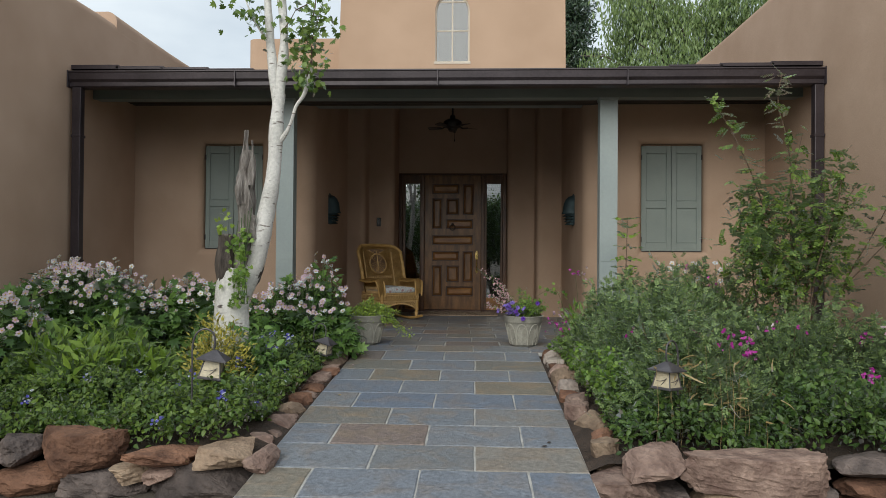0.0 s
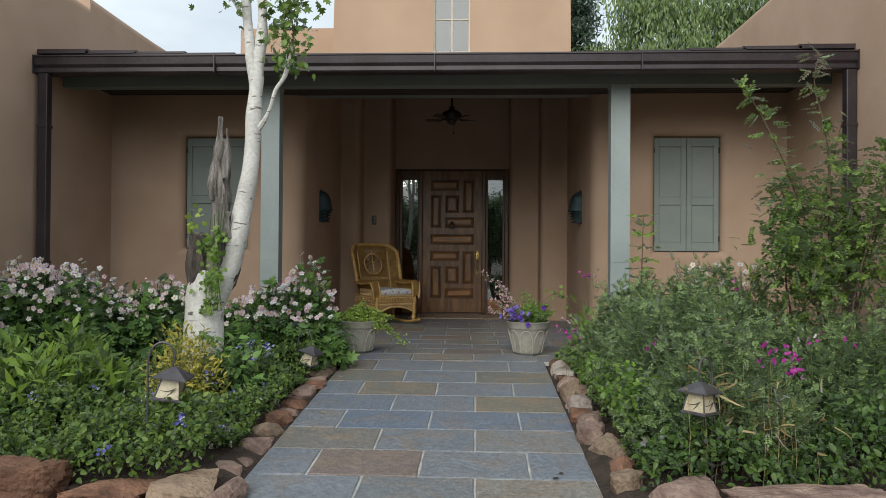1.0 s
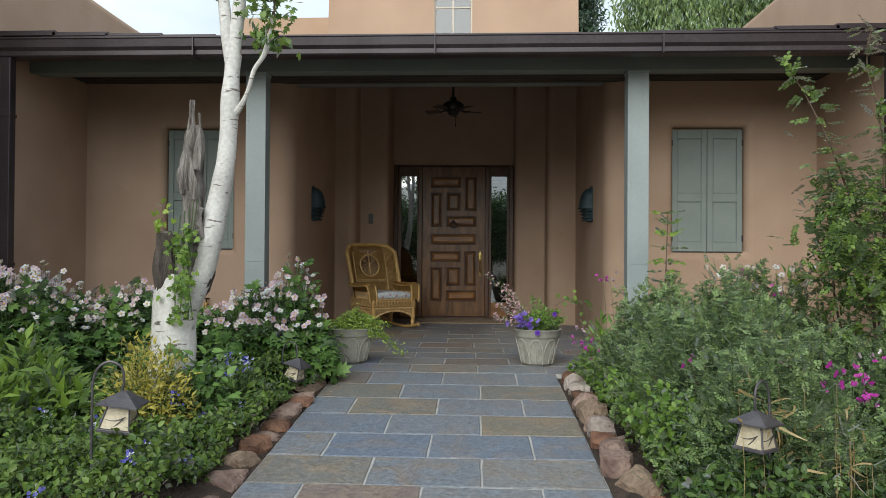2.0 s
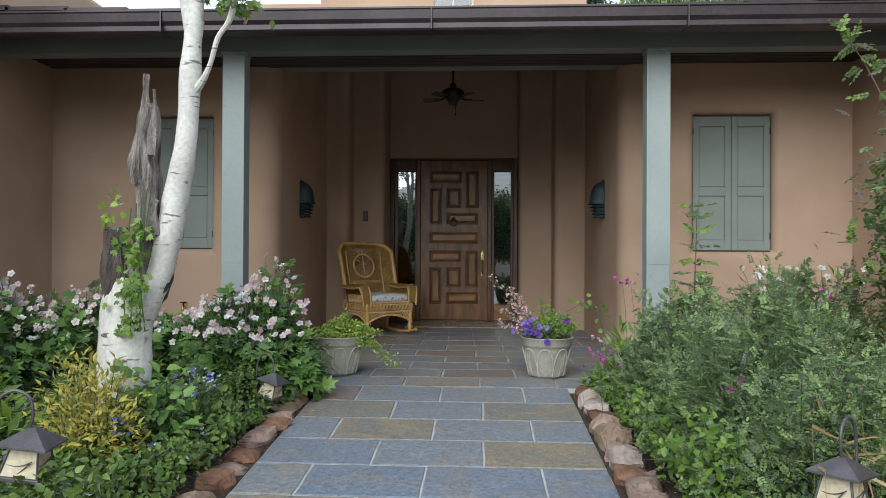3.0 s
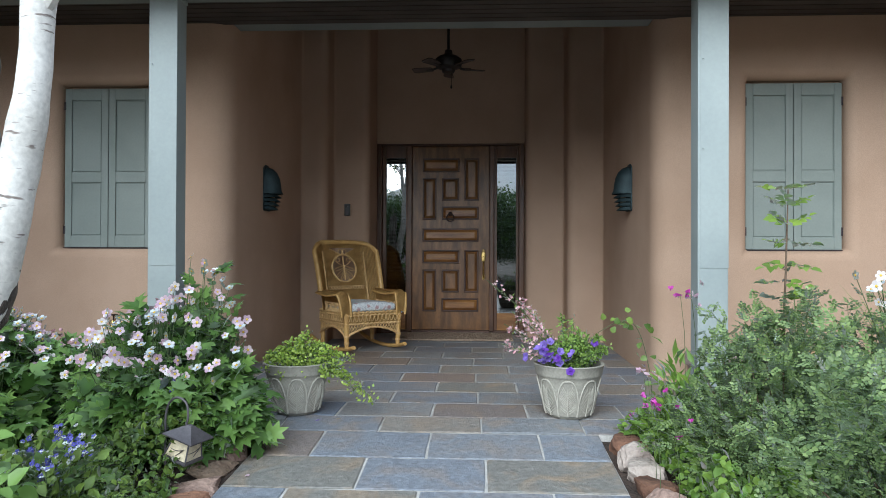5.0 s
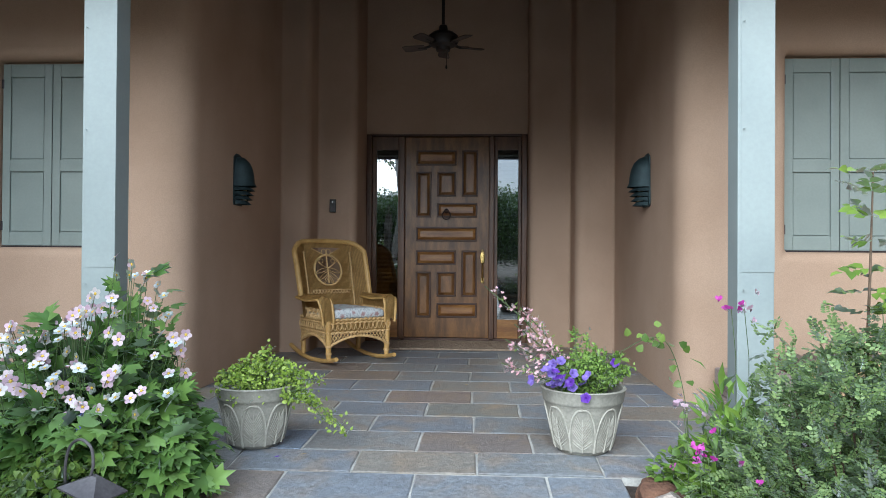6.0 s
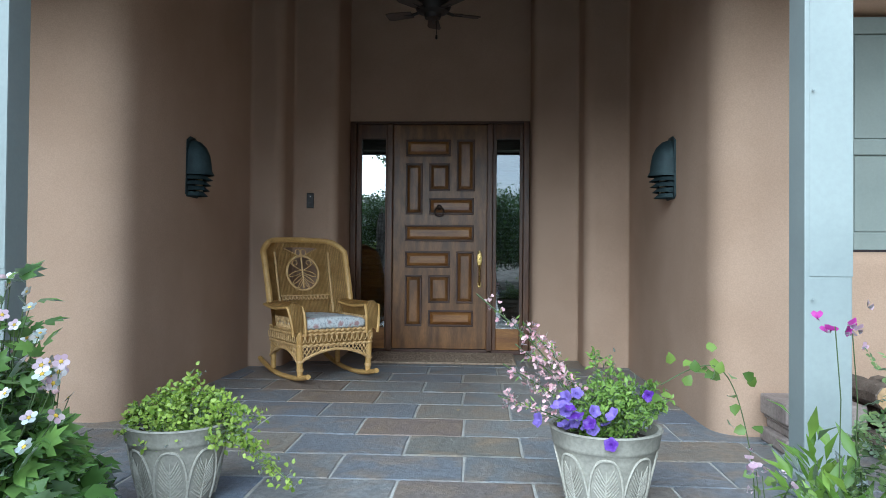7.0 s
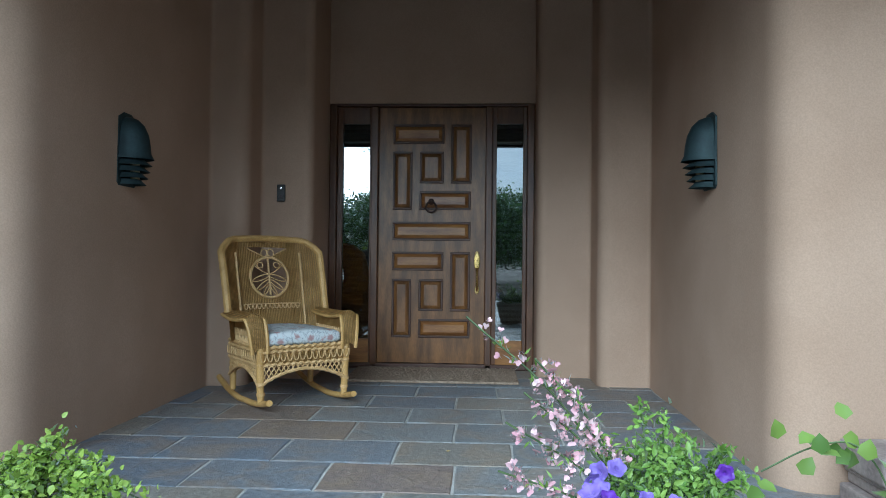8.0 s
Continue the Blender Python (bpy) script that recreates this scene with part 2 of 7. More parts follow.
def slate(name, spread_ramp, rusty=0.6, stain=(0.265, 0.205, 0.15)):
    """Natural cleft slate: every tile takes its own tone from the ramp, with rust and pale bloom in patches."""
    m = bpy.data.materials.new(name)
    m.use_nodes = True
    n, l = m.node_tree.nodes, m.node_tree.links
    p = n["Principled BSDF"]
    info = n.new("ShaderNodeObjectInfo")
    geo = n.new("ShaderNodeNewGeometry")
    tone = n.new("ShaderNodeValToRGB")
    tone.color_ramp.interpolation = "CONSTANT"
    els = tone.color_ramp.elements
    for k, (pos, c) in enumerate(spread_ramp):
        e = els[k] if k < 2 else els.new(pos)
        e.position, e.color = pos, rgba(c)
    l.new(info.outputs["Random"], tone.inputs["Fac"])
    off = n.new("ShaderNodeVectorMath")
    off.operation = "ADD"
    mulv = n.new("ShaderNodeVectorMath")
    mulv.operation = "SCALE"
    mulv.inputs[0].default_value = (17, 31, 7)
    l.new(info.outputs["Random"], mulv.inputs["Scale"])
    l.new(geo.outputs["Position"], off.inputs[0])
    l.new(mulv.outputs[0], off.inputs[1])
    n1 = n.new("ShaderNodeTexNoise")
    n1.inputs["Scale"].default_value, n1.inputs["Detail"].default_value, n1.inputs["Distortion"].default_value = 4.0, 9, 1.0
    n2 = n.new("ShaderNodeTexNoise")
    n2.inputs["Scale"].default_value, n2.inputs["Detail"].default_value = 34, 9
    n2.inputs["Roughness"].default_value = 0.68
    l.new(off.outputs[0], n1.inputs["Vector"])
    l.new(off.outputs[0], n2.inputs["Vector"])
    patch = n.new("ShaderNodeValToRGB")
    patch.color_ramp.elements[0].position, patch.color_ramp.elements[1].position = 0.46, 0.68
    l.new(n1.outputs["Fac"], patch.inputs["Fac"])
    rust = n.new("ShaderNodeMix")
    rust.data_type = "RGBA"
    rust.inputs[7].default_value = rgba(stain)
    sc = n.new("ShaderNodeMath")
    sc.operation = "MULTIPLY"
    sc.inputs[1].default_value = rusty
    l.new(patch.outputs["Color"], sc.inputs[0])
    l.new(sc.outputs[0], rust.inputs[0])
    l.new(tone.outputs["Color"], rust.inputs[6])
    mr = n.new("ShaderNodeMapRange")
    mr.inputs["From Min"].default_value, mr.inputs["From Max"].default_value = 0.28, 0.72
    mr.inputs["To Min"].default_value, mr.inputs["To Max"].default_value = 0.60, 1.46
    l.new(n2.outputs["Fac"], mr.inputs["Value"])
    mul = n.new("ShaderNodeMix")
    mul.data_type, mul.blend_type = "RGBA", "MULTIPLY"
    mul.inputs[0].default_value = 1.0
    l.new(rust.outputs[2], mul.inputs[6])
    l.new(mr.outputs["Result"], mul.inputs[7])
    l.new(mul.outputs[2], p.inputs["Base Color"])
    rr = n.new("ShaderNodeMapRange")
    rr.inputs["To Min"].default_value, rr.inputs["To Max"].default_value = 0.30, 0.62
    l.new(n2.outputs["Fac"], rr.inputs["Value"])
    l.new(rr.outputs["Result"], p.inputs["Roughness"])
    add = n.new("ShaderNodeMath")
    add.operation = "MULTIPLY_ADD"
    add.inputs[1].default_value = 2.0
    l.new(n1.outputs["Fac"], add.inputs[0])
    l.new(n2.outputs["Fac"], add.inputs[2])
    bp = n.new("ShaderNodeBump")
    bp.inputs["Strength"].default_value, bp.inputs["Distance"].default_value = 0.8, 0.010
    l.new(add.outputs[0], bp.inputs["Height"])
    l.new(bp.outputs["Normal"], p.inputs["Normal"])
    return m


SLATE = slate("cleft_slate", [(0.0, (0.18, 0.195, 0.222)), (0.2, (0.215, 0.22, 0.225)), (0.4, (0.185, 0.205, 0.232)), (0.55, (0.24, 0.225, 0.203)),
                              (0.62, (0.185, 0.197, 0.21)), (0.75, (0.20, 0.182, 0.17)), (0.82, (0.16, 0.182, 0.222)), (0.93, (0.22, 0.205, 0.185))])
SLATE_BLUE = slate("blue_slate", [(0.0, (0.172, 0.20, 0.248)), (0.3, (0.195, 0.216, 0.25)), (0.65, (0.16, 0.192, 0.248)), (0.85, (0.203, 0.22, 0.245))], 0.4)
SLATE_TAN = slate("tan_slate", [(0.0, (0.19, 0.187, 0.172)), (0.4, (0.215, 0.195, 0.16)), (0.7, (0.195, 0.19, 0.178))], 0.8, (0.285, 0.22, 0.155))
SLATE_RUST = slate("rust_slate", [(0.0, (0.205, 0.165, 0.15)), (0.5, (0.19, 0.165, 0.155)), (0.8, (0.22, 0.18, 0.155))], 0.7)


def glass_pane(name, tint=(0.9, 0.95, 0.95), rough=0.0, gloss=1.45):
    m = bpy.data.materials.new(name)
    m.use_nodes = True
    n, l = m.node_tree.nodes, m.node_tree.links
    n.remove(n["Principled BSDF"])
    t, g, mx, fr = n.new("ShaderNodeBsdfTransparent"), n.new("ShaderNodeBsdfGlossy"), n.new("ShaderNodeMixShader"), n.new("ShaderNodeFresnel")
    t.inputs["Color"].default_value = rgba(tint)
    g.inputs["Roughness"].default_value = rough
    fr.inputs["IOR"].default_value = gloss
    l.new(fr.outputs[0], mx.inputs[0])
    l.new(t.outputs[0], mx.inputs[1])
    l.new(g.outputs[0], mx.inputs[2])
    l.new(mx.outputs[0], n["Material Output"].inputs["Surface"])
    return m


GLASS_HIGH = glass_pane("clerestory_glass", (0.35, 0.38, 0.40), 0.0, 1.9)
GLASS = glass_pane("coated_window_glass", (0.5, 0.55, 0.55), 0.0, 2.8)


# ---- mesh tools ----
def mesh_from(bm, name):
    me = bpy.data.meshes.new(name)
    bm.normal_update()
    bm.to_mesh(me)
    bm.free()
    return me


def part(name, bm, material, parent=None, label="", smooth=False):
    """Links a bmesh as one mesh object under a thing or a part."""
    me = mesh_from(bm, name)
    me.materials.append(material)
    if smooth:
        me.shade_smooth()
        me.set_sharp_from_angle(angle=radians(38))
    ob = new(name, me)
    if parent is not None:
        ob.parent = parent
    if label:
        ob["label"] = label
    return ob


def empty(name, m=None):
    ob = new(name)
    ob.empty_display_size = 0.1
    if m is not None:
        ob.matrix_world = m
    return ob


def BM():
    return bmesh.new()


def box(bm, x0, x1, y0, y1, z0, z1, bev=0.0, seg=2):
    v = [bm.verts.new((x, y, z)) for x in (x0, x1) for y in (y0, y1) for z in (z0, z1)]
    fs = [bm.faces.new([v[i] for i in q]) for q in ((0, 1, 3, 2), (4, 6, 7, 5), (0, 4, 5, 1), (2, 3, 7, 6), (0, 2, 6, 4), (1, 5, 7, 3))]
    if bev:
        ed = list({e for f in fs for e in f.edges})
        bmesh.ops.bevel(bm, geom=ed, offset=bev, segments=seg, profile=0.5, affect="EDGES", clamp_overlap=True)
    return bm


def prism(bm, outline, z0, z1, top=None):
    """A closed outline in plan, raised from z0 to z1."""
    lo = [bm.verts.new((x, y, z0)) for x, y in outline]
    hi = [bm.verts.new((x, y, top(y) if top else z1)) for x, y in outline]
    k = len(outline)
    for i in range(k):
        bm.faces.new((lo[i], lo[(i + 1) % k], hi[(i + 1) % k], hi[i]))
    bm.faces.new(hi)
    bm.faces.new(lo[::-1])
    bmesh.ops.recalc_face_normals(bm, faces=bm.faces)
    return bm


def rounded(points, seg=12):
    """A plan outline from (x, y, radius) corners."""
    out, k = [], len(points)
    for i, (x, y, r) in enumerate(points):
        if r <= 0:
            out.append((x, y))
            continue
        p, a, b = Vector((x, y)), Vector(points[i - 1][:2]), Vector(points[(i + 1) % k][:2])
        u, w = (a - p).normalized(), (b - p).normalized()
        s, e = p + u * r, p + w * r
        for j in range(seg + 1):
            q = j / seg
            out.append(tuple((1 - q) ** 2 * s + 2 * q * (1 - q) * p + q * q * e))
    return out


def tube(bm, pts, radii, seg=8, cap=True):
    """A round bar along points, with a radius at each."""
    pts = [Vector(p) for p in pts]
    if not hasattr(radii, "__len__"):
        radii = [radii] * len(pts)
    rings, side = [], None
    for i, p in enumerate(pts):
        d = (pts[min(i + 1, len(pts) - 1)] - pts[max(i - 1, 0)]).normalized()
        if side is None:
            side = d.orthogonal().normalized()
        side = (side - d * side.dot(d)).normalized()
        up = d.cross(side)
        rings.append([bm.verts.new(p + (side * math.cos(2 * math.pi * j / seg) + up * math.sin(2 * math.pi * j / seg)) * radii[i]) for j in range(seg)])
    for a, b in zip(rings, rings[1:]):
        for j in range(seg):
            bm.faces.new((a[j], a[(j + 1) % seg], b[(j + 1) % seg], b[j]))
    if cap:
        bm.faces.new(rings[0][::-1])
        bm.faces.new(rings[-1])
    return bm


def lathe(bm, profile, seg=32, at=(0, 0, 0)):
    """Turns (radius, z) pairs round the z axis; a radius of 0 closes the end."""
    rings = []
    for r, z in profile:
        if r <= 1e-6:
            rings.append([bm.verts.new((at[0], at[1], at[2] + z))])
        else:
            rings.append([bm.verts.new((at[0] + r * math.cos(2 * math.pi * j / seg), at[1] + r * math.sin(2 * math.pi * j / seg), at[2] + z)) for j in range(seg)])
    for a, b in zip(rings, rings[1:]):
        for j in range(seg):
            q = [a[j % len(a)], a[(j + 1) % len(a)], b[(j + 1) % len(b)], b[j % len(b)]]
            q = list(dict.fromkeys(q))
            if len(q) > 2:
                bm.faces.new(q)
    return bm


def smooth_path(pts, steps=6):
    """A Catmull-Rom curve through the points."""
    p = [Vector(q) for q in pts]
    p = [p[0] * 2 - p[1]] + p + [p[-1] * 2 - p[-2]]
    out = []
    for i in range(1, len(p) - 2):
        for s in range(steps):
            t = s / steps
            out.append(0.5 * ((2 * p[i]) + (p[i + 1] - p[i - 1]) * t + (2 * p[i - 1] - 5 * p[i] + 4 * p[i + 1] - p[i + 2]) * t * t + (3 * p[i] - p[i - 1] - 3 * p[i + 1] + p[i + 2]) * t ** 3))
    out.append(p[-2])
    return out


# ---- the setting ----
WEST, EAST = -4.15, 4.12
FRONT = 8.66          # face of the wall behind the porch
KINK, SLOPE = 7.03, 0.068


LEVEL = KINK - 0.427 * 9   # the walk is level again from here to the drive


def path_z(y):
    """Height of the walk: level in the porch, falling away towards the drive."""
    return 0.0 if y >= KINK else -0.028 - SLOPE * (KINK - max(y, LEVEL))


def roof_under(y):
    """Underside of the porch roof."""
    return 2.985 + (y - 7.16) * 0.2403


def bed_z(x, y):
    """Height of the soil in the beds."""
    return -0.02 - 0.05 * max(0.0, 6.5 - y) + 0.03 * noise.noise((x * 1.3, y * 1.3, 0.0))


# ground: one sheet to the horizon
bm = BM()
box(bm, -400, 400, -400, 600, -0.9, -0.42)
tagged(part("ground", bm, GRAVEL), "pale brown gravel ground running to the horizon", "ground", kind="structure")


def stucco_panel(bm, x0, x1, z0, z1, hx0, hx1, hz0, hz1, y, depth, rr=0.07):
    """A wall face at y with one recess whose edges are rounded over."""
    def ring(ex, yy):
        pts, r = [], 0.03
        for cx, cz, a0 in ((hx1 + ex - r, hz1 + ex - r, 0), (hx0 - ex + r, hz1 + ex - r, 90), (hx0 - ex + r, hz0 - ex + r, 180), (hx1 + ex - r, hz0 - ex + r, 270)):
            for j in range(6):
                a = radians(a0 + j * 18)
                pts.append(bm.verts.new((cx + r * math.cos(a), yy, cz + r * math.sin(a))))
        return pts
    rings = [ring(rr * (1 - math.sin(radians(a))), y + rr * (1 - math.cos(radians(a)))) for a in range(0, 91, 15)]
    rings.append(ring(0, y + depth))
    k = 24
    for a, b in zip(rings, rings[1:]):
        for j in range(k):
            bm.faces.new((a[j], a[(j + 1) % k], b[(j + 1) % k], b[j]))
    bm.faces.new(rings[-1])
    c = [bm.verts.new((x1, y, z1)), bm.verts.new((x0, y, z1)), bm.verts.new((x0, y, z0)), bm.verts.new((x1, y, z0))]
    a = rings[0]
    for q in range(4):
        s = q * 6
        for j in range(5):
            bm.faces.new((c[q], a[s + j + 1], a[s + j]))
        bm.faces.new((c[q], c[(q + 1) % 4], a[(s + 6) % k], a[s + 5]))
    back = [bm.verts.new((v.co.x, y + 0.45, v.co.z)) for v in c]
    for q in range(4):
        bm.faces.new((c[q], back[q], back[(q + 1) % 4], c[(q + 1) % 4]))
    bm.faces.new(back)
    bmesh.ops.recalc_face_normals(bm, faces=bm.faces)
    return bm


WALL_TOP = 3.37
SHUT_W, SHUT_E, SHUT_Z = (-3.225, -2.45), (2.575, 3.352), (1.085, 2.462)
for wname, xa, xb, (sa, sb) in (("wall_porch_west", WEST, -2.05, SHUT_W), ("wall_porch_east", 2.2, EAST, SHUT_E)):
    bm = stucco_panel(BM(), xa, xb, -0.5, WALL_TOP, sa - 0.012, sb + 0.012, SHUT_Z[0] - 0.012, SHUT_Z[1] + 0.02, FRONT, 0.15, 0.085)
    ob = part(wname, bm, STUCCO, smooth=True)
    tagged(ob, "tan adobe stucco wall with a shallow rounded window recess", "wall", kind="structure")

# piers, alcove sides and the stepped returns beside the door
AL_W, AL_E = -1.735, 1.815      # mouth of the alcove; it narrows and widens slightly inwards
IN_W, IN_E = -1.705, 1.845
bm = prism(BM(), rounded([(-2.05, FRONT, 0), (AL_W, FRONT, 0.22), (IN_W, 10.95, 0.04), (-1.40, 10.95, 0.12), (-1.40, 11.32, 0.04), (-0.965, 11.32, 0.1), (-0.965, 12.3, 0), (-2.3, 12.3, 0), (-2.05, 9.11, 0)]), -0.5, WALL_TOP, lambda y: roof_under(y) + 0.03)
tagged(part("wall_alcove_west", bm, STUCCO, smooth=True), "tan stucco alcove wall with rounded corners", "wall", kind="structure")
bm = prism(BM(), rounded([(2.2, FRONT, 0), (2.2, 9.11, 0), (2.3, 12.3, 0), (0.965, 12.3, 0), (0.965, 11.64, 0.1), (1.43, 11.64, 0.04), (1.43, 11.22, 0.12), (IN_E, 11.22, 0.04), (AL_E, FRONT, 0.24)]), -0.5, WALL_TOP, lambda y: roof_under(y) + 0.03)
tagged(part("wall_alcove_east", bm, STUCCO, smooth=True), "tan stucco alcove wall with rounded corners", "wall", kind="structure")
bm = box(BM(), -0.965, 0.965, 11.98, 12.3, 2.482, roof_under(11.98) + 0.03)
tagged(part("wall_over_door", bm, STUCCO), "tan stucco wall over the front door", "wall", kind="structure")

# the two wings of the house, with rounded parapets


def wing(name, xin, xout, y0, y1, top, label):
    s = 1 if xout > xin else -1
    r = 0.13
    prof = [(xin, -0.5), (xin, top - r)]
    prof += [(xin + s * r * (1 - math.cos(radians(a))), top - r + r * math.sin(radians(a))) for a in (20, 40, 60, 80)]
    prof += [(xin + s * 0.45, top), (xin + s * 0.45, top - 0.35), (xout, top - 0.35), (xout, -0.5)]
    b = BM()
    n_ = max(2, int((y1 - y0) / 0.5))
    rings = []
    for i in range(n_ + 1):
        y = y0 + (y1 - y0) * i / n_
        w_ = 0.03 * noise.noise((y * 0.45, xin, 3.0))
        rings.append([b.verts.new((x, y, z + (w_ if z > 0 else 0))) for x, z in prof])
    for p_, q_ in zip(rings, rings[1:]):
        for j in range(len(prof)):
            jj = (j + 1) % len(prof)
            b.faces.new((p_[j], p_[jj], q_[jj], q_[j]))
    b.faces.new(rings[0])
    b.faces.new(rings[-1][::-1])
    bmesh.ops.recalc_face_normals(b, faces=b.faces)
    ob = part(name, b, STUCCO, smooth=True)
    return tagged(ob, label, "wall", kind="structure")


wing("wall_wing_west", WEST, -9.0, 1.5, 8.9, 3.93, "tan adobe wing wall with a soft rounded parapet")
wing("wall_wing_west_rear", WEST - 0.004, -9.0, 8.15, 11.0, 4.06, "tan adobe wing wall with a soft rounded parapet")
wing("wall_wing_east", EAST, 9.0, 1.5, 12.2, 4.36, "tan adobe wing wall with a soft rounded parapet")


# ---- porch roof, beam, gutter ----
bm = BM()
v = [(WEST, 7.16, 2.985), (EAST, 7.16, 2.985), (EAST, 12.55, 4.28), (WEST, 12.55, 4.28)]
lo = [bm.verts.new(p) for p in v]
hi = [bm.verts.new((x, y, z + 0.07)) for x, y, z in v]
bm.faces.new(lo[::-1]), bm.faces.new(hi)
for i in range(4):
    bm.faces.new((lo[i], lo[(i + 1) % 4], hi[(i + 1) % 4], hi[i]))
roof = part("roof", bm, BRONZE)
tagged(roof, "dark brown metal porch roof laid in flat pans", "roof", kind="structure")
# turned-up flashing in short lengths along both wings
for xs, xe in ((WEST, -2.1), (1.95, EAST)):
    n_ = 4
    for i in range(n_):
        a, b_ = xs + (xe - xs) * i / n_, xs + (xe - xs) * (i + 1) / n_
        k = i if xs > 0 else n_ - 1 - i
        up = 0.012 + 0.016 * k
        b = box(BM(), a, b_ + 0.03, 7.15, 7.5, 3.056 + up * 0.3, 3.062 + up, 0.002, 1)
        part("flashing", b, BRONZE, roof)

# boarded ceilings
bm = box(BM(), WEST, EAST, 7.805, FRONT + 0.045, 2.985, 3.01)
for i in range(1, 9):
    y = 7.805 + i * 0.1
    box(bm, WEST, EAST, y - 0.004, y + 0.004, 2.979, 2.985)
tagged(part("ceiling", bm, CEILING_WOOD), "dark boarded porch ceiling", "ceiling", kind="structure")
bm = BM()
ya, yb = FRONT + 0.252, 12.3
for dz in (-0.012, -0.03):
    q = [bm.verts.new((x, y, roof_under(y) + dz)) for x, y in ((AL_W - 0.1, ya), (AL_E + 0.1, ya), (AL_E + 0.1, yb), (AL_W - 0.1, yb))]
    bm.faces.new(q)
for i in range(1, 24):
    y = ya + (yb - ya) * i / 24
    q = [bm.verts.new((x, yy, roof_under(yy) - 0.034)) for x, yy in ((AL_W - 0.1, y - 0.004), (AL_E + 0.1, y - 0.004), (AL_E + 0.1, y + 0.004), (AL_W - 0.1, y + 0.004))]
    bm.faces.new(q)
tagged(part("ceiling_alcove", bm, CEILING_WOOD), "dark boarded alcove ceiling", "ceiling", kind="structure")
bm = box(BM(), AL_W, AL_E, FRONT + 0.05, FRONT + 0.25, 2.99, 3.368, 0.015)
tagged(part("trim_alcove_beam", bm, BEAM_PAINT), "grey-green painted beam over the alcove mouth", "beam", kind="structure")

beam = empty("porch_beam")
tagged(beam, "grey-green painted timber beam across the porch front", "beam", kind="structure")
part("front_board", box(BM(), WEST + 0.004, EAST - 0.004, 7.60, 7.635, 2.835, 3.02, 0.006), BEAM_PAINT, beam)
part("core", box(BM(), WEST + 0.004, EAST - 0.004, 7.637, 7.80, 2.845, 3.03, 0.006), BEAM_PAINT, beam)

gutter = empty("gutter")
tagged(gutter, "dark brown metal box gutter along the porch roof edge", "gutter")
for a, b_ in ((WEST + 0.01, -2.26), (-2.25, -0.02), (-0.01, 2.03), (2.04, EAST - 0.01)):
    bm = BM()
    prof = [(y + 0.06, z - 0.075) for y, z in [(7.20, 2.935), (7.07, 2.935), (7.055, 2.95), (7.055, 2.99), (7.03, 3.02), (7.022, 3.09), (7.012, 3.098), (7.012, 3.112), (7.03, 3.112), (7.04, 3.03), (7.07, 2.99), (7.07, 2.955), (7.18, 2.955), (7.18, 3.10), (7.20, 3.10)]]
    A = [bm.verts.new((a, y, z)) for y, z in prof]
    B = [bm.verts.new((b_, y, z)) for y, z in prof]
    for i in range(len(prof)):
        j = (i + 1) % len(prof)
        bm.faces.new((A[i], A[j], B[j], B[i]))
    bm.faces.new(A[::-1]), bm.faces.new(B)
    bmesh.ops.recalc_face_normals(bm, faces=bm.faces)
    part("trough", bm, BRONZE, gutter)
for x in (-2.255, -0.015, 2.035):
    part("joint_strap", box(BM(), x - 0.007, x + 0.007, 7.069, 7.26, 2.852, 3.036, 0.002, 1), BRONZE, gutter)
for x in (WEST + 0.006, EAST - 0.006):
    part("end_cap", box(BM(), x - 0.006, x + 0.006, 7.068, 7.27, 2.855, 3.043, 0.002, 1), BRONZE, gutter)

for x in (WEST + 0.095, EAST - 0.06):
    d = empty("downspout")
    tagged(d, "dark brown square metal downspout fixed to the wall", "downspout", group="downspouts")
    part("pipe", box(BM(), x - 0.05, x + 0.05, 7.10, 7.19, -0.2, 2.857, 0.008), BRONZE, d)
    for z in (0.9, 2.3):
        part("strap", box(BM(), x - 0.056, x + 0.056, 7.094, 7.2, z, z + 0.03, 0.003, 1), BRONZE, d)


def porch_post(x):
    y, hd = 7.685, 0.085
    e = empty("porch_post")
    tagged(e, "square sage-green painted timber porch post", "post", group="porch posts")
    h = 0.101
    part("shaft", box(BM(), x - h, x + h, y - hd + 0.012, y + hd, 0.12, 2.842, 0.006), GREEN_PAINT, e)
    part("front_board", box(BM(), x - h + 0.018, x + h, y - hd + 0.0092, y - hd + 0.0118, 0.95, 2.78, 0.001), GREEN_PAINT, e)
    part("capital", box(BM(), x - h - 0.01, x + h + 0.01, y - hd - 0.012, y + hd, 2.812, 2.84, 0.006), GREEN_PAINT, e)
    b = box(BM(), x - h - 0.04, x + h + 0.04, y - hd - 0.04, y + hd + 0.04, 0.0, 0.11, 0.012)
    part("plinth", b, GREEN_PAINT, e)
    part("plinth_moulding", box(BM(), x - h - 0.022, x + h + 0.022, y - hd - 0.022, y + hd + 0.022, 0.108, 0.145, 0.014), GREEN_PAINT, e)
    for z in (0.85, 1.75, 2.35):
        part("nail_head", lathe(BM(), [(0, 0), (0.006, 0), (0.006, 0.004), (0, 0.004)], 8, (x - h + 0.03, y - hd - 0.003, z)), GREEN_PAINT, e)
    return e


porch_post(-1.83)
porch_post(1.935)


# unseen wall added to stop daylight leaking round the door, coloured near-black
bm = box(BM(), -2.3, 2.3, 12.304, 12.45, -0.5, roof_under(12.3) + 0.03)
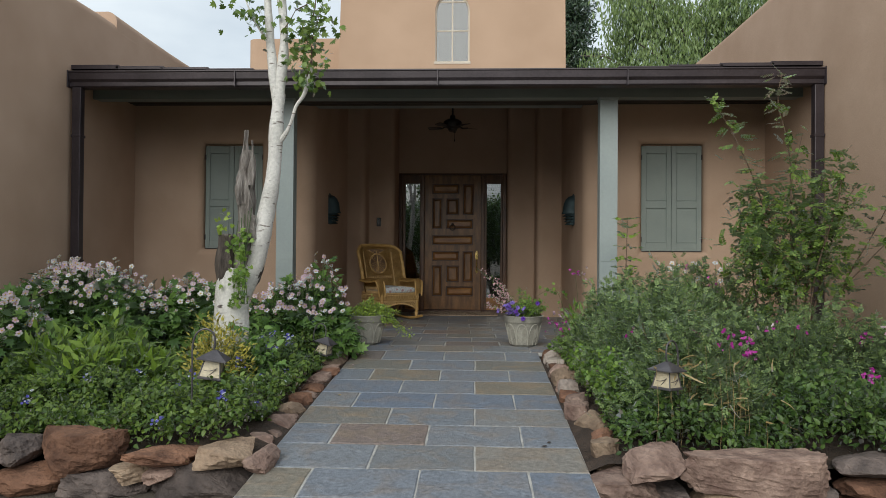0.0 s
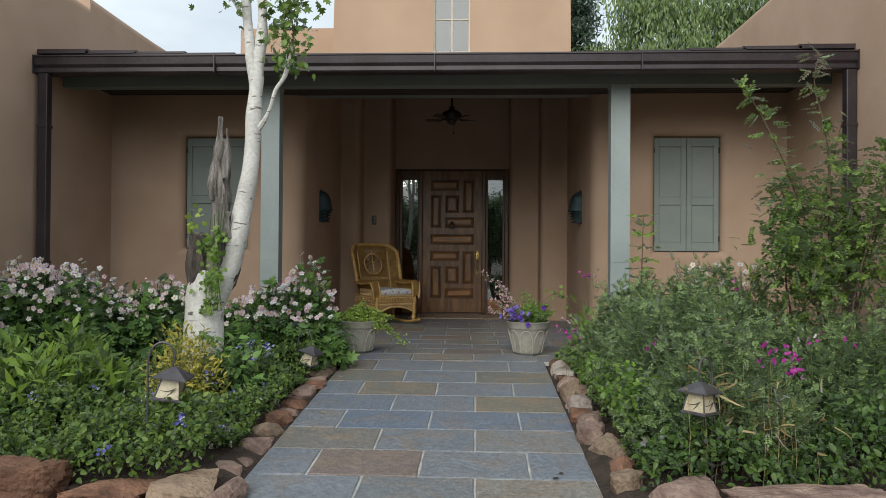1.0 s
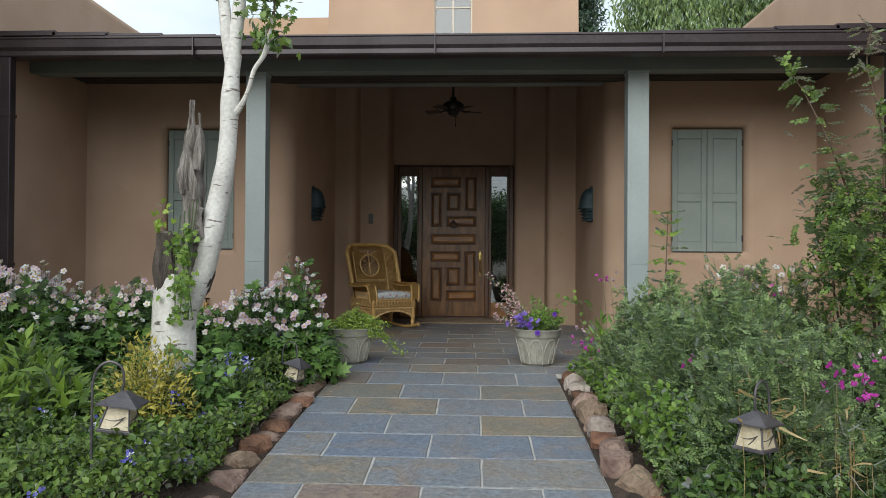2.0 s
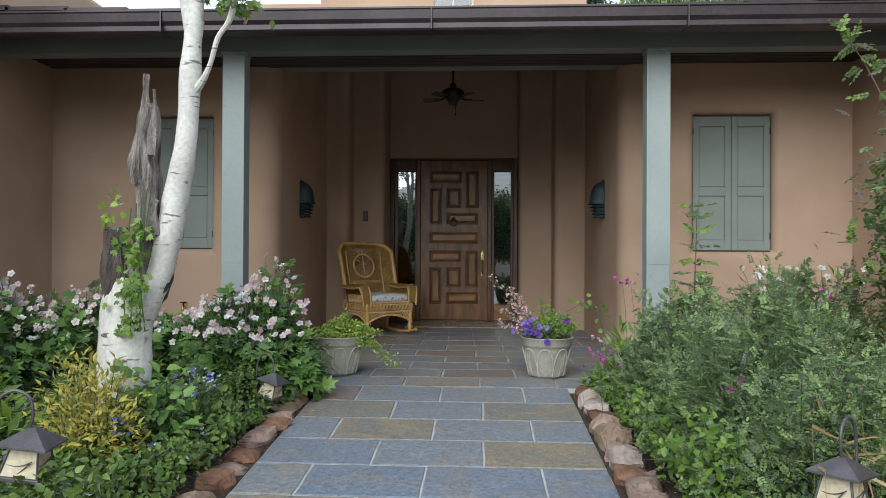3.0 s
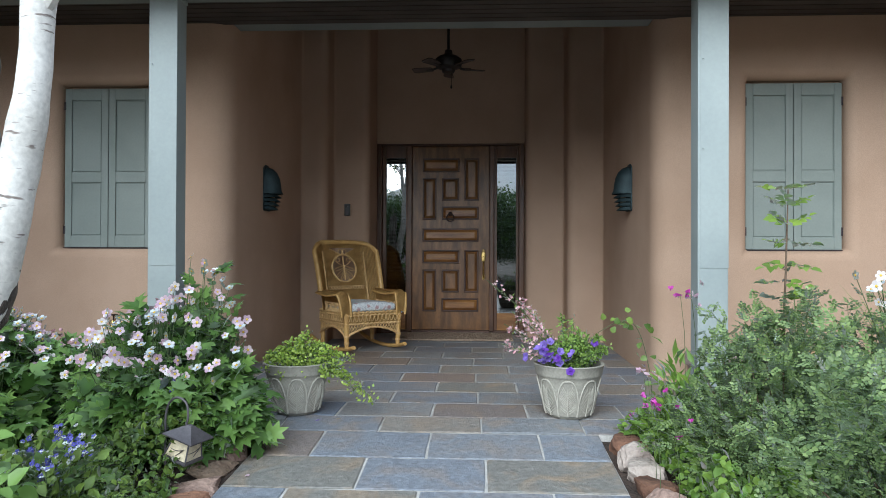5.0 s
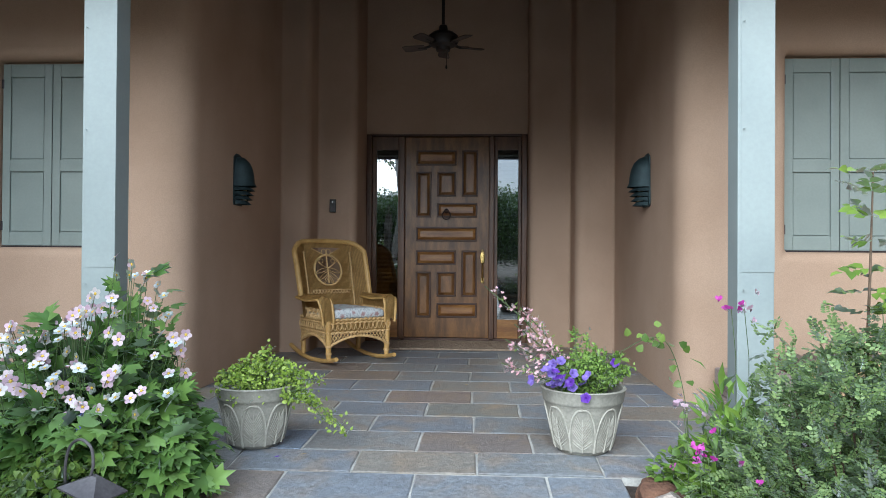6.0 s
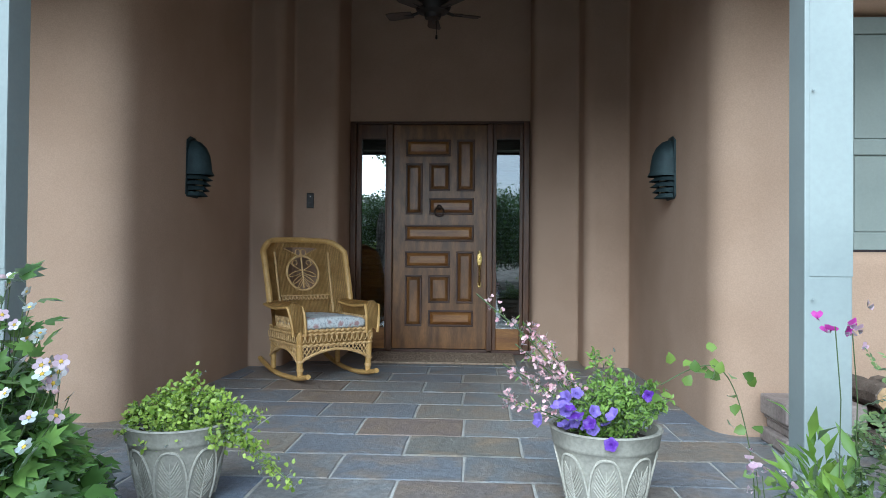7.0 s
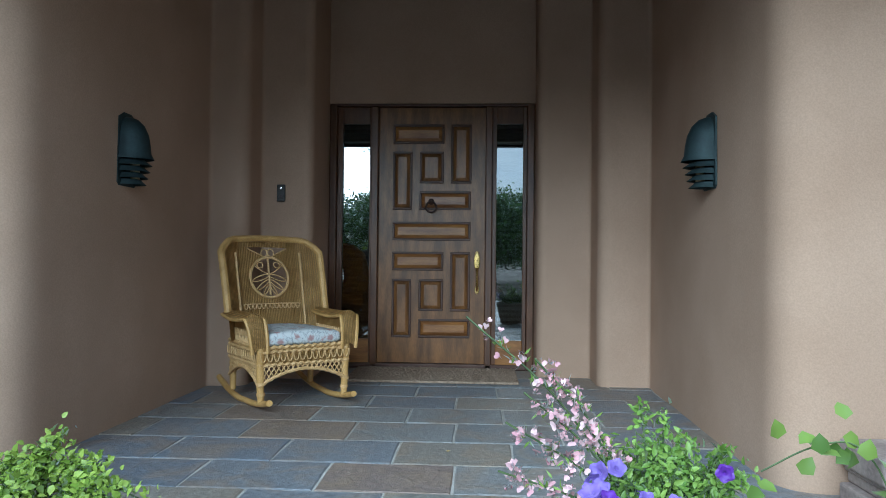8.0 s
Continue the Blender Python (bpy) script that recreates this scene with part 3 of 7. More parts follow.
tagged(part("wall_hall_shade_backing", bm, ROOM_SHADE), "unseen backing wall added behind the door, near-black for the unlit hall", "wall", kind="structure")

# ---- clerestory block with arched window ----
bm = BM()
TY = 12.6
tower = empty("wall_tower")
tagged(tower, "pale tan stucco clerestory block with an arched window", "wall", kind="structure")
TW, TE = -2.17, 2.07
WX, WZ, WR = -0.045, 4.63, 0.325
arch_top = 5.62
out = [(TW - 0.06, 3.0), (TE + 0.02, 3.0), (TE - 0.03, 7.6), (TW + 0.05, 7.6)]
hole = [(WX + WR, WZ), (WX + WR, arch_top)] + [(WX + WR * math.cos(radians(a)), arch_top + WR * math.sin(radians(a))) for a in range(15, 180, 15)] + [(WX - WR, arch_top), (WX - WR, WZ)]
# front face: strips beside, below and above the opening
hv = [bm.verts.new((x, TY, z)) for x, z in hole]
hb = [bm.verts.new((x, TY + 0.14, z)) for x, z in hole]
for i in range(len(hole)):
    j = (i + 1) % len(hole)
    bm.faces.new((hv[i], hv[j], hb[j], hb[i]))
o = [bm.verts.new((x, TY, z)) for x, z in out]
mid = len(hole) // 2
topv = bm.verts.new((WX, TY, 7.6))
bm.faces.new([o[1]] + [o[2], topv] + [hv[i] for i in range(mid, -1, -1)])
bm.faces.new([o[3], o[0]] + [hv[i] for i in range(len(hole) - 1, mid - 1, -1)] + [topv])
bm.faces.new([o[0], o[1], hv[0], hv[-1]])
bk = [bm.verts.new((x, TY + 5, z)) for x, z in out]
bm.faces.new((o[0], o[3], bk[3], bk[0])), bm.faces.new((o[1], bk[1], bk[2], o[2])), bm.faces.new((o[3], topv, o[2], bk[2], bk[3])), bm.faces.new(bk)
bmesh.ops.recalc_face_normals(bm, faces=bm.faces)
part("wall", bm, STUCCO_TOWER, tower)
# near-black sheet behind the panes: the room's shade given as colour
win = part("arched_window", box(BM(), WX - WR, WX + WR, TY + 0.16, TY + 0.2, WZ, arch_top + WR), ROOM_SHADE, tower, "arched window with cream frame")
bm = BM()
tube(bm, [(x, TY + 0.06, z) for x, z in hole], 0.035, 6)
part("window_frame", bm, WHITE_TRIM, win)
part("mullion", box(BM(), WX - 0.014, WX + 0.014, TY + 0.05, TY + 0.09, WZ, arch_top + WR, 0.003), WHITE_TRIM, win)
for z in (5.25, 5.80):
    part("glazing_bar", box(BM(), WX - WR, WX + WR, TY + 0.052, TY + 0.088, z - 0.012, z + 0.012, 0.003), WHITE_TRIM, win)
part("window_sill", box(BM(), WX - WR - 0.02, WX + WR + 0.02, TY - 0.01, TY + 0.1, WZ - 0.02, WZ + 0.03, 0.006), WHITE_TRIM, win)
for xa, xb in ((WX - WR, WX - 0.014), (WX + 0.014, WX + WR)):
    for za, zb in ((WZ, 5.238), (5.262, 5.788)):
        part("pane", box(BM(), xa, xb, TY + 0.066, TY + 0.072, za, zb), GLASS_HIGH, win)
# top lights follow the arch
for s in (-1, 1):
    b = BM()
    pts = [(WX + s * 0.014, 5.812)] + [(WX + s * WR * math.cos(radians(a)), arch_top + WR * math.sin(radians(a))) for a in range(36, 90, 9)] + [(WX + s * 0.014, arch_top + WR)]
    b.faces.new([b.verts.new((x, TY + 0.069, z)) for x, z in pts])
    part("pane", b, GLASS_HIGH, win)
bm = prism(BM(), rounded([(-4.2, 13.4, 0.2), (-2.0, 13.4, 0), (-2.0, 17, 0), (-4.2, 17, 0)]), 3.0, 5.36)
tagged(part("wall_rear_block", bm, STUCCO_TOWER), "lower tan stucco block behind the clerestory", "wall", kind="structure")


# ---- the front door ----
door_frame = empty("door_frame")
tagged(door_frame, "dark stained wooden door frame with two sidelights", "door frame", kind="structure")
Y = 12.0
for xa, xb in ((-0.96, -0.895), (0.895, 0.96)):
    part("outer_jamb", box(BM(), xa, xb, Y - 0.03, Y + 0.16, 0.0, 2.48, 0.006), DOOR_FRAME, door_frame)
for xa, xb in ((-0.565, -0.502), (0.51, 0.57)):
    part("mullion_post", box(BM(), xa, xb, Y - 0.02, Y + 0.16, 0.0, 2.455, 0.006), DOOR_FRAME, door_frame)
part("head", box(BM(), -0.895, 0.895, Y - 0.03, Y + 0.16, 2.457, 2.48, 0.004), DOOR_MOULD, door_frame)
part("threshold", box(BM(), -0.895, 0.895, Y - 0.02, Y + 0.2, 0.0, 0.045, 0.006), DOOR_MOULD, door_frame)


def sidelight(xa, xb, ga, gb):
    e = part("sidelight", box(box(BM(), xa, ga, Y + 0.02, Y + 0.09, 0.045, 2.457, 0.004), gb, xb, Y + 0.02, Y + 0.09, 0.045, 2.457, 0.004), DOOR_FRAME, door_frame, "narrow glazed sidelight with closed slat blind")
    part("top_rail", box(BM(), ga, gb, Y + 0.022, Y + 0.088, 2.30, 2.457, 0.004), DOOR_FRAME, e)
    part("bottom_rail", box(BM(), ga, gb, Y + 0.022, Y + 0.088, 0.045, 0.27, 0.004), DOOR_WOOD_X, e)
    pane = part("pane", box(BM(), ga, gb, Y + 0.05, Y + 0.056, 0.27, 2.30), GLASS, e)
    pane.visible_shadow = False
    k = 40
    for i in range(k):
        z = 0.30 + i * 2.0 / k
        b = BM()
        q = [b.verts.new(p) for p in ((ga, Y + 0.085, z), (gb, Y + 0.085, z), (gb, Y + 0.115, z + 0.026), (ga, Y + 0.115, z + 0.026))]
        b.faces.new(q)
        r = bmesh.ops.solidify(b, geom=b.faces[:], thickness=0.003)
        part("blind_slat", b, BLIND, e)
    for x in (ga + 0.06, gb - 0.06):
        part("blind_cord", box(BM(), x - 0.003, x + 0.003, Y + 0.079, Y + 0.082, 0.28, 2.3), BLIND, e)
    # dark sheet behind the blind, painting in the darkness of the room
    part("room_shade_sheet", box(BM(), ga - 0.05, gb + 0.05, Y + 0.28, Y + 0.29, 0.05, 2.45), ROOM_SHADE, e)


sidelight(-0.893, -0.567, -0.845, -0.585)
sidelight(0.572, 0.893, 0.612, 0.858)

door = empty("front_door")
tagged(door, "closed dark brown wooden panel door with raised panels", "door", kind="structure")
DX0, DX1, DZ0, DZ1 = -0.501, 0.509, 0.048, 2.453
part("leaf", box(BM(), DX0, DX1, Y + 0.04, Y + 0.09, DZ0, DZ1, 0.003), DOOR_WOOD, door)


def px(a):
    return (a - 765.0) / 186.0


def pz(b):
    return 2.45 - (b - 193.0) * 0.005344


# raised panels, each inside a dark moulding, in a basket pattern
PANELS = [(697, 222, 787, 256), (799, 222, 835, 326), (697, 270, 731, 373), (744, 270, 786, 326), (744, 340, 834, 373), (697, 394, 834, 427),
          (697, 447, 787, 480), (799, 447, 834, 551), (697, 495, 731, 598), (744, 495, 787, 551), (744, 565, 834, 598)]
for a, b0, c, d0 in PANELS:
    x0, x1, z1, z0 = px(a), px(c), pz(b0), pz(d0)
    bm = BM()
    w = 0.022
    for q in ((x0, x1, z1 - w, z1), (x0, x1, z0, z0 + w), (x0, x0 + w, z0 + w, z1 - w), (x1 - w, x1, z0 + w, z1 - w)):
        box(bm, q[0], q[1], Y + 0.024, Y + 0.041, q[2], q[3], 0.006)
    mo = part("moulding", bm, DOOR_MOULD, door)
    wide = (x1 - x0) > (z1 - z0)
    bm = BM()
    i0, i1, j0, j1 = x0 + w, x1 - w, z0 + w, z1 - w
    s = 0.03
    lo_ = [bm.verts.new(p) for p in ((i0, Y + 0.0395, j0), (i1, Y + 0.0395, j0), (i1, Y + 0.0395, j1), (i0, Y + 0.0395, j1))]
    hi_ = [bm.verts.new(p) for p in ((i0 + s, Y + 0.022, j0 + s), (i1 - s, Y + 0.022, j0 + s), (i1 - s, Y + 0.022, j1 - s), (i0 + s, Y + 0.022, j1 - s))]
    for i in range(4):
        bm.faces.new((lo_[i], lo_[(i + 1) % 4], hi_[(i + 1) % 4], hi_[i]))
    bm.faces.new(hi_)
    bmesh.ops.recalc_face_normals(bm, faces=bm.faces)
    part("panel", bm, DOOR_WOOD_X if wide else DOOR_WOOD, door)

# brass grip set and iron ring knocker
hx = px(846)
handle = part("handle_plate", lathe(BM(), [(0, 0), (0.03, 0.0), (0.03, 0.004), (0.024, 0.009), (0, 0.011)], 20), BRASS, door, "polished brass handle set")
handle.matrix_basis = Matrix.Translation((hx, Y + 0.04, pz(462))) @ Matrix.Rotation(radians(90), 4, "X") @ Matrix.Diagonal((1, 3.1, 1, 1))
bm = BM()
tube(bm, smooth_path([(hx, Y + 0.03, pz(476)), (hx, Y - 0.02, pz(482)), (hx, Y - 0.03, pz(495)), (hx, Y - 0.02, pz(507)), (hx, Y + 0.03, pz(514))]), 0.011, 8)
part("grip", bm, BRASS, door, "brass pull grip")
low = part("lower_plate", lathe(BM(), [(0, 0), (0.022, 0.0), (0.022, 0.004), (0.017, 0.008), (0, 0.009)], 20), BRASS, door)
low.matrix_basis = Matrix.Translation((hx, Y + 0.04, pz(513))) @ Matrix.Rotation(radians(90), 4, "X") @ Matrix.Diagonal((1, 1.9, 1, 1))
part("thumb_latch", box(BM(), hx - 0.013, hx + 0.013, Y - 0.012, Y + 0.035, pz(479) - 0.005, pz(479) + 0.004, 0.003), BRASS, door)
cyl = part("lock_cylinder", lathe(BM(), [(0, 0), (0.016, 0), (0.016, 0.012), (0.012, 0.014), (0, 0.014)], 16), BRASS, door)
cyl.matrix_basis = Matrix.Translation((hx, Y + 0.032, pz(452))) @ Matrix.Rotation(radians(90), 4, "X")
kx, kz = px(765), pz(368)
bm = BM()
tube(bm, [(kx + 0.048 * math.cos(a), Y + 0.012, kz + 0.048 * math.sin(a)) for a in np.linspace(0, 2 * math.pi, 25)], 0.010, 8)
part("knocker_ring", bm, IRON, door, "dark iron ring knocker")
kb = part("knocker_boss", lathe(BM(), [(0, 0), (0.03, 0), (0.03, 0.008), (0.014, 0.02), (0, 0.022)], 14), IRON, door)
kb.matrix_basis = Matrix.Translation((kx, Y + 0.03, kz + 0.05)) @ Matrix.Rotation(radians(90), 4, "X")


# ---- shutters ----
def shutter_pair(x0, x1, tag):
    e = empty("window_shutters")
    tagged(e, "closed pair of grey-green panelled wooden shutters in the wall", "shutters", group="window shutters")
    xm = (x0 + x1) / 2
    z0, z1 = SHUT_Z
    for a, b_ in ((x0, xm - 0.003), (xm + 0.003, x1)):
        y = FRONT + 0.105
        leaf = part("shutter_leaf", box(BM(), a, b_, y + 0.012, y + 0.04, z0, z1, 0.003), SHUTTER_PAINT, e)
        zm = z0 + (z1 - z0) * 0.44
        w = 0.06
        for q in ((a, a + w, z0, z1), (b_ - w, b_, z0, z1), (a + w, b_ - w, z0, z0 + 0.10), (a + w, b_ - w, z1 - 0.10, z1), (a + w, b_ - w, zm - 0.045, zm + 0.045)):
            part("rail", box(BM(), q[0], q[1], y - 0.004, y + 0.013, q[2], q[3], 0.004), SHUTTER_PAINT, leaf)
        for za, zb in ((z0 + 0.10, zm - 0.045), (zm + 0.045, z1 - 0.10)):
            part("field", box(BM(), a + w + 0.008, b_ - w - 0.008, y + 0.004, y + 0.0135, za + 0.008, zb - 0.008, 0.006), SHUTTER_PAINT, leaf)
        hxx = a if a == x0 else b_
        for z in (z0 + 0.15, z1 - 0.15):
            part("hinge", box(BM(), hxx - 0.008, hxx + 0.008, y - 0.008, y + 0.0, z - 0.035, z + 0.035, 0.003), BRONZE, leaf)
    part("sill_board", box(BM(), x0 - 0.02, x1 + 0.02, FRONT + 0.09, FRONT + 0.148, z0 - 0.01, z0 - 0.002), BRONZE, e)


shutter_pair(*SHUT_W, "w")
shutter_pair(*SHUT_E, "e")


# ---- rocking chair ----
def weave(base):
    """Basket weave: crossing strands in relief on the wicker colours, with shade in the gaps and light on the crests
    put into the colour.
    """
    m = base.copy()
    m.name = "woven_wicker"
    n, l = m.node_tree.nodes, m.node_tree.links
    p = n["Principled BSDF"]
    co = n.new("ShaderNodeTexCoord")
    waves = []
    for axis, sc in (("X", 26), ("Z", 38)):
        w = n.new("ShaderNodeTexWave")
        w.bands_direction = axis
        w.inputs["Scale"].default_value, w.inputs["Distortion"].default_value = sc, 0.6
        l.new(co.outputs["Object"], w.inputs["Vector"])
        waves.append(w)
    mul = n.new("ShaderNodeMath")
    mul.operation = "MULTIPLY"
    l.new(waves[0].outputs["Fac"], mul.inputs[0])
    l.new(waves[1].outputs["Fac"], mul.inputs[1])
    bp = n.new("ShaderNodeBump")
    bp.inputs["Strength"].default_value, bp.inputs["Distance"].default_value = 0.9, 0.004
    l.new(mul.outputs[0], bp.inputs["Height"])
    l.new(bp.outputs["Normal"], p.inputs["Normal"])
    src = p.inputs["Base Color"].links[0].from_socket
    # strand height also tints the colour: gaps painted as shaded, crests as lit
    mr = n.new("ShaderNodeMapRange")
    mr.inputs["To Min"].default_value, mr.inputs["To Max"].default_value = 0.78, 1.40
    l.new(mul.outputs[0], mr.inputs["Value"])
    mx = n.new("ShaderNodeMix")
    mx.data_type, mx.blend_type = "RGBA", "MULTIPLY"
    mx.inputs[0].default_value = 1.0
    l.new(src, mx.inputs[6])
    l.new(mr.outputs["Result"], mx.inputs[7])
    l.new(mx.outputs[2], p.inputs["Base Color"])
    return m


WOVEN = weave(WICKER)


def floral(base):
    """Printed cotton: rings of faded rose and slate blue on pale blue."""
    m = base.copy()
    m.name = "floral_cotton"
    n, l = m.node_tree.nodes, m.node_tree.links
    p = n["Principled BSDF"]
    geo = n.new("ShaderNodeNewGeometry")
    v = n.new("ShaderNodeTexVoronoi")
    v.inputs["Scale"].default_value = 13.0
    no = n.new("ShaderNodeTexNoise")
    no.inputs["Scale"].default_value, no.inputs["Detail"].default_value, no.inputs["Distortion"].default_value = 24, 4, 2.5
    l.new(geo.outputs["Position"], v.inputs["Vector"])
    l.new(geo.outputs["Position"], no.inputs["Vector"])
    add = n.new("ShaderNodeMath")
    add.operation = "MULTIPLY"
    l.new(v.outputs["Distance"], add.inputs[0])
    l.new(no.outputs["Fac"], add.inputs[1])
    rp = n.new("ShaderNodeValToRGB")
    e = rp.color_ramp.elements
    e[0].position, e[0].color = 0.10, (0.42, 0.27, 0.27, 1)
    e[1].position, e[1].color = 0.19, (0.62, 0.66, 0.68, 1)
    for pos, c in ((0.27, (0.66, 0.69, 0.70, 1)), (0.30, (0.26, 0.29, 0.34, 1)), (0.36, (0.64, 0.67, 0.68, 1))):
        q = e.new(pos)
        q.color = c
    l.new(add.outputs[0], rp.inputs["Fac"])
    l.new(rp.outputs["Color"], p.inputs["Base Color"])
    return m


FLORAL = floral(CUSHION_BASE)


def sheet(bm, fn, nu, nv, thick, skip=None):
    """A curved sheet fn(u, v) of nu by nv cells with a thickness; skip(u, v) leaves cells open."""
    g = [[bm.verts.new(fn(i / nu, j / nv)) for j in range(nv + 1)] for i in range(nu + 1)]
    fs = []
    for i in range(nu):
        for j in range(nv):
            if skip and skip((i + 0.5) / nu, (j + 0.5) / nv):
                continue
            fs.append(bm.faces.new((g[i][j], g[i + 1][j], g[i + 1][j + 1], g[i][j + 1])))
    loose = [v for v in bm.verts if not v.link_faces]
    for v in loose:
        bm.verts.remove(v)
    bmesh.ops.solidify(bm, geom=fs, thickness=thick)
    bmesh.ops.recalc_face_normals(bm, faces=bm.faces)
    return bm


def rocking_chair(m):
    ch = empty("rocking_chair", m)
    tagged(ch, "golden wicker rocking chair with an openwork fan in its back", "rocking chair")
    P = lambda name, bm, mat, lab="", par=ch, sm=True: part(name, bm, mat, par, lab, sm)
    # rockers
    for s in (-1, 1):
        pts = [(s * (0.285 + 0.01 * (y > 0)), y, 0.022 + 0.33 * max(0, abs(y + 0.02) - 0.05) ** 1.9) for y in np.linspace(-0.46, 0.52, 21)]
        P("rocker", tube(BM(), pts, 0.021, 8), WICKER, "smooth bent cane rocker")
    # legs
    for s in (-1, 1):
        P("leg", tube(BM(), [(s * 0.285, -0.31, 0.05), (s * 0.29, -0.31, 0.16), (s * 0.295, -0.31, 0.44)], [0.021, 0.024, 0.026], 10), WICKER)
        P("leg", tube(BM(), [(s * 0.285, 0.24, 0.055), (s * 0.285, 0.24, 0.2), (s * 0.28, 0.25, 0.44)], [0.021, 0.023, 0.025], 10), WICKER)
        # pale bindings low on the front legs
        for z in (0.10, 0.17):
            P("leg_binding", tube(BM(), [(s * 0.286, -0.31, z), (s * 0.287, -0.31, z + 0.02)], 0.028, 10), WICKER_LIGHT)
    # woven seat band on four sides, with rope edges
    hw, yf, yb = 0.305, -0.325, 0.26
    corners = [(-hw, yf), (hw, yf), (hw, yb), (-hw, yb)]
    for (x0, y0), (x1, y1) in zip(corners, corners[1:] + corners[:1]):
        P("seat_band", sheet(BM(), lambda u, v, a=(x0, y0), b=(x1, y1): Vector((a[0] + (b[0] - a[0]) * u, a[1] + (b[1] - a[1]) * u, 0.31 + 0.10 * v)), 10, 3, 0.014), WOVEN)
        for z in (0.305, 0.395, 0.425):
            k = 60
            pts = [(x0 + (x1 - x0) * i / k, y0 + (y1 - y0) * i / k, z + 0.005 * math.sin(i * 1.4)) for i in range(k + 1)]
            P("braid", tube(BM(), pts, [0.011 + 0.003 * math.cos(i * 1.4) for i in range(k + 1)], 6), WICKER_LIGHT)
        # row of loops on the band
        b = BM()
        k = 14
        for i in range(k):
            c = (i + 0.5) / k
            cx_, cy_ = x0 + (x1 - x0) * c, y0 + (y1 - y0) * c
            ux, uy = (x1 - x0) / k * 0.42, (y1 - y0) / k * 0.42
            ox, oy = (y1 - y0), -(x1 - x0)
            ln = math.hypot(ox, oy)
            ox, oy = ox / ln * 0.016, oy / ln * 0.016
            tube(b, [(cx_ + ox + ux * math.cos(a), cy_ + oy + uy * math.cos(a), 0.385 + 0.055 * math.sin(a)) for a in np.linspace(math.pi, 2 * math.pi, 9)], 0.004, 5)
        P("loop_trim", b, WICKER_LIGHT)
        # crossed lattice skirt over a low arch
        b = BM()
        L_ = math.hypot(x1 - x0, y1 - y0)
        k = int(L_ / 0.032)

        def arch(c):
            return 0.165 + 0.10 * (1 - (2 * c - 1) ** 2)
        for i in range(-6, k + 7):
            for d in (-1, 1):
                pts = []
                for q in range(9):
                    z = 0.305 - q * 0.02
                    c = (i + 0.5) / k + d * q * 0.02 * 0.62 / L_
                    if 0 <= c <= 1 and z >= arch(c) - 0.008:
                        pts.append((x0 + (x1 - x0) * c, y0 + (y1 - y0) * c, z))
                if len(pts) > 1:
                    tube(b, pts, 0.0042, 5)
        P("lattice", b, WICKER_LIGHT)
        P("arch_braid", tube(BM(), [(x0 + (x1 - x0) * c, y0 + (y1 - y0) * c, arch(c) + 0.003 * math.sin(c * 90)) for c in np.linspace(0, 1, 41)], 0.012, 6), WICKER_LIGHT)
    # seat and cushion
    P("seat", box(BM(), -hw, hw, yf, yb, 0.405, 0.42, 0.004), WOVEN, sm=False)
    cu = BM()
    box(cu, -0.265, 0.265, -0.325, 0.21, 0.428, 0.515, 0.035, 3)
    bmesh.ops.subdivide_edges(cu, edges=cu.edges[:], cuts=2, use_grid_fill=True)
    for v in cu.verts:
        v.co.z += 0.02 * (1 - (v.co.x / 0.27) ** 2) * (v.co.z > 0.47) + 0.006 * noise.noise(v.co * 9)
    P("cushion", cu, FLORAL, "pale blue floral cotton seat cushion")
    # back: leaning, with the sides curling forward
    def back(u, v):
        x = (u - 0.5) * (0.70 + 0.03 * v)
        lean = 0.20 * v
        wrap = 0.13 * (max(0.0, abs(u - 0.5) * 2 - 0.58) / 0.42) ** 1.3
        top = 0.02 * (1 - (2 * u - 1) ** 2)
        corner = -0.09 * (max(0.0, abs(u - 0.5) * 2 - 0.66) / 0.34) ** 2.2 * v ** 3
        return Vector((x, 0.22 + lean - wrap, 0.43 + 0.74 * v + top * v + corner))

    def hole(u, v):
        return ((u - 0.5) / 0.19) ** 2 + ((v - 0.60) / 0.20) ** 2 < 1 or (0.80 < v < 0.90 and abs(u - 0.5) < (v - 0.79) * 2.0)
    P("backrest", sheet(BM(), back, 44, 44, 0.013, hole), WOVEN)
    b = BM()
    edge = [back(0, v) for v in np.linspace(0.28, 1, 12)] + [back(u, 1) for u in np.linspace(0.04, 0.96, 16)] + [back(1, v) for v in np.linspace(1, 0.28, 12)]
    tube(b, edge, 0.026, 8)
    P("back_roll", b, WICKER, "thick wrapped cane edge of the backrest")
    for u0 in (0.17, 0.83):
        P("back_braid", tube(BM(), [back(u0, v) + Vector((0, -0.012, 0)) for v in np.linspace(0.05, 0.86, 24)], [0.009 + 0.002 * math.sin(i * 2) for i in range(24)], 6), WICKER_LIGHT)
    P("oval_braid", tube(BM(), [back(0.5 + 0.195 * math.cos(a), 0.60 + 0.205 * math.sin(a)) + Vector((0, -0.008, 0)) for a in np.linspace(0, 2 * math.pi, 41)], 0.011, 6), WICKER_LIGHT)
    # a row of cane loops across the lower back
    b = BM()
    for i in range(13):
        cu_ = 0.21 + 0.58 * (i + 0.5) / 13
        tube(b, [back(cu_ + 0.019 * math.cos(a), 0.33 + 0.045 * math.sin(a)) + Vector((0, -0.016, 0)) for a in np.linspace(math.pi, 2 * math.pi, 8)], 0.0042, 5)
    P("back_loop_trim", b, WICKER_LIGHT)
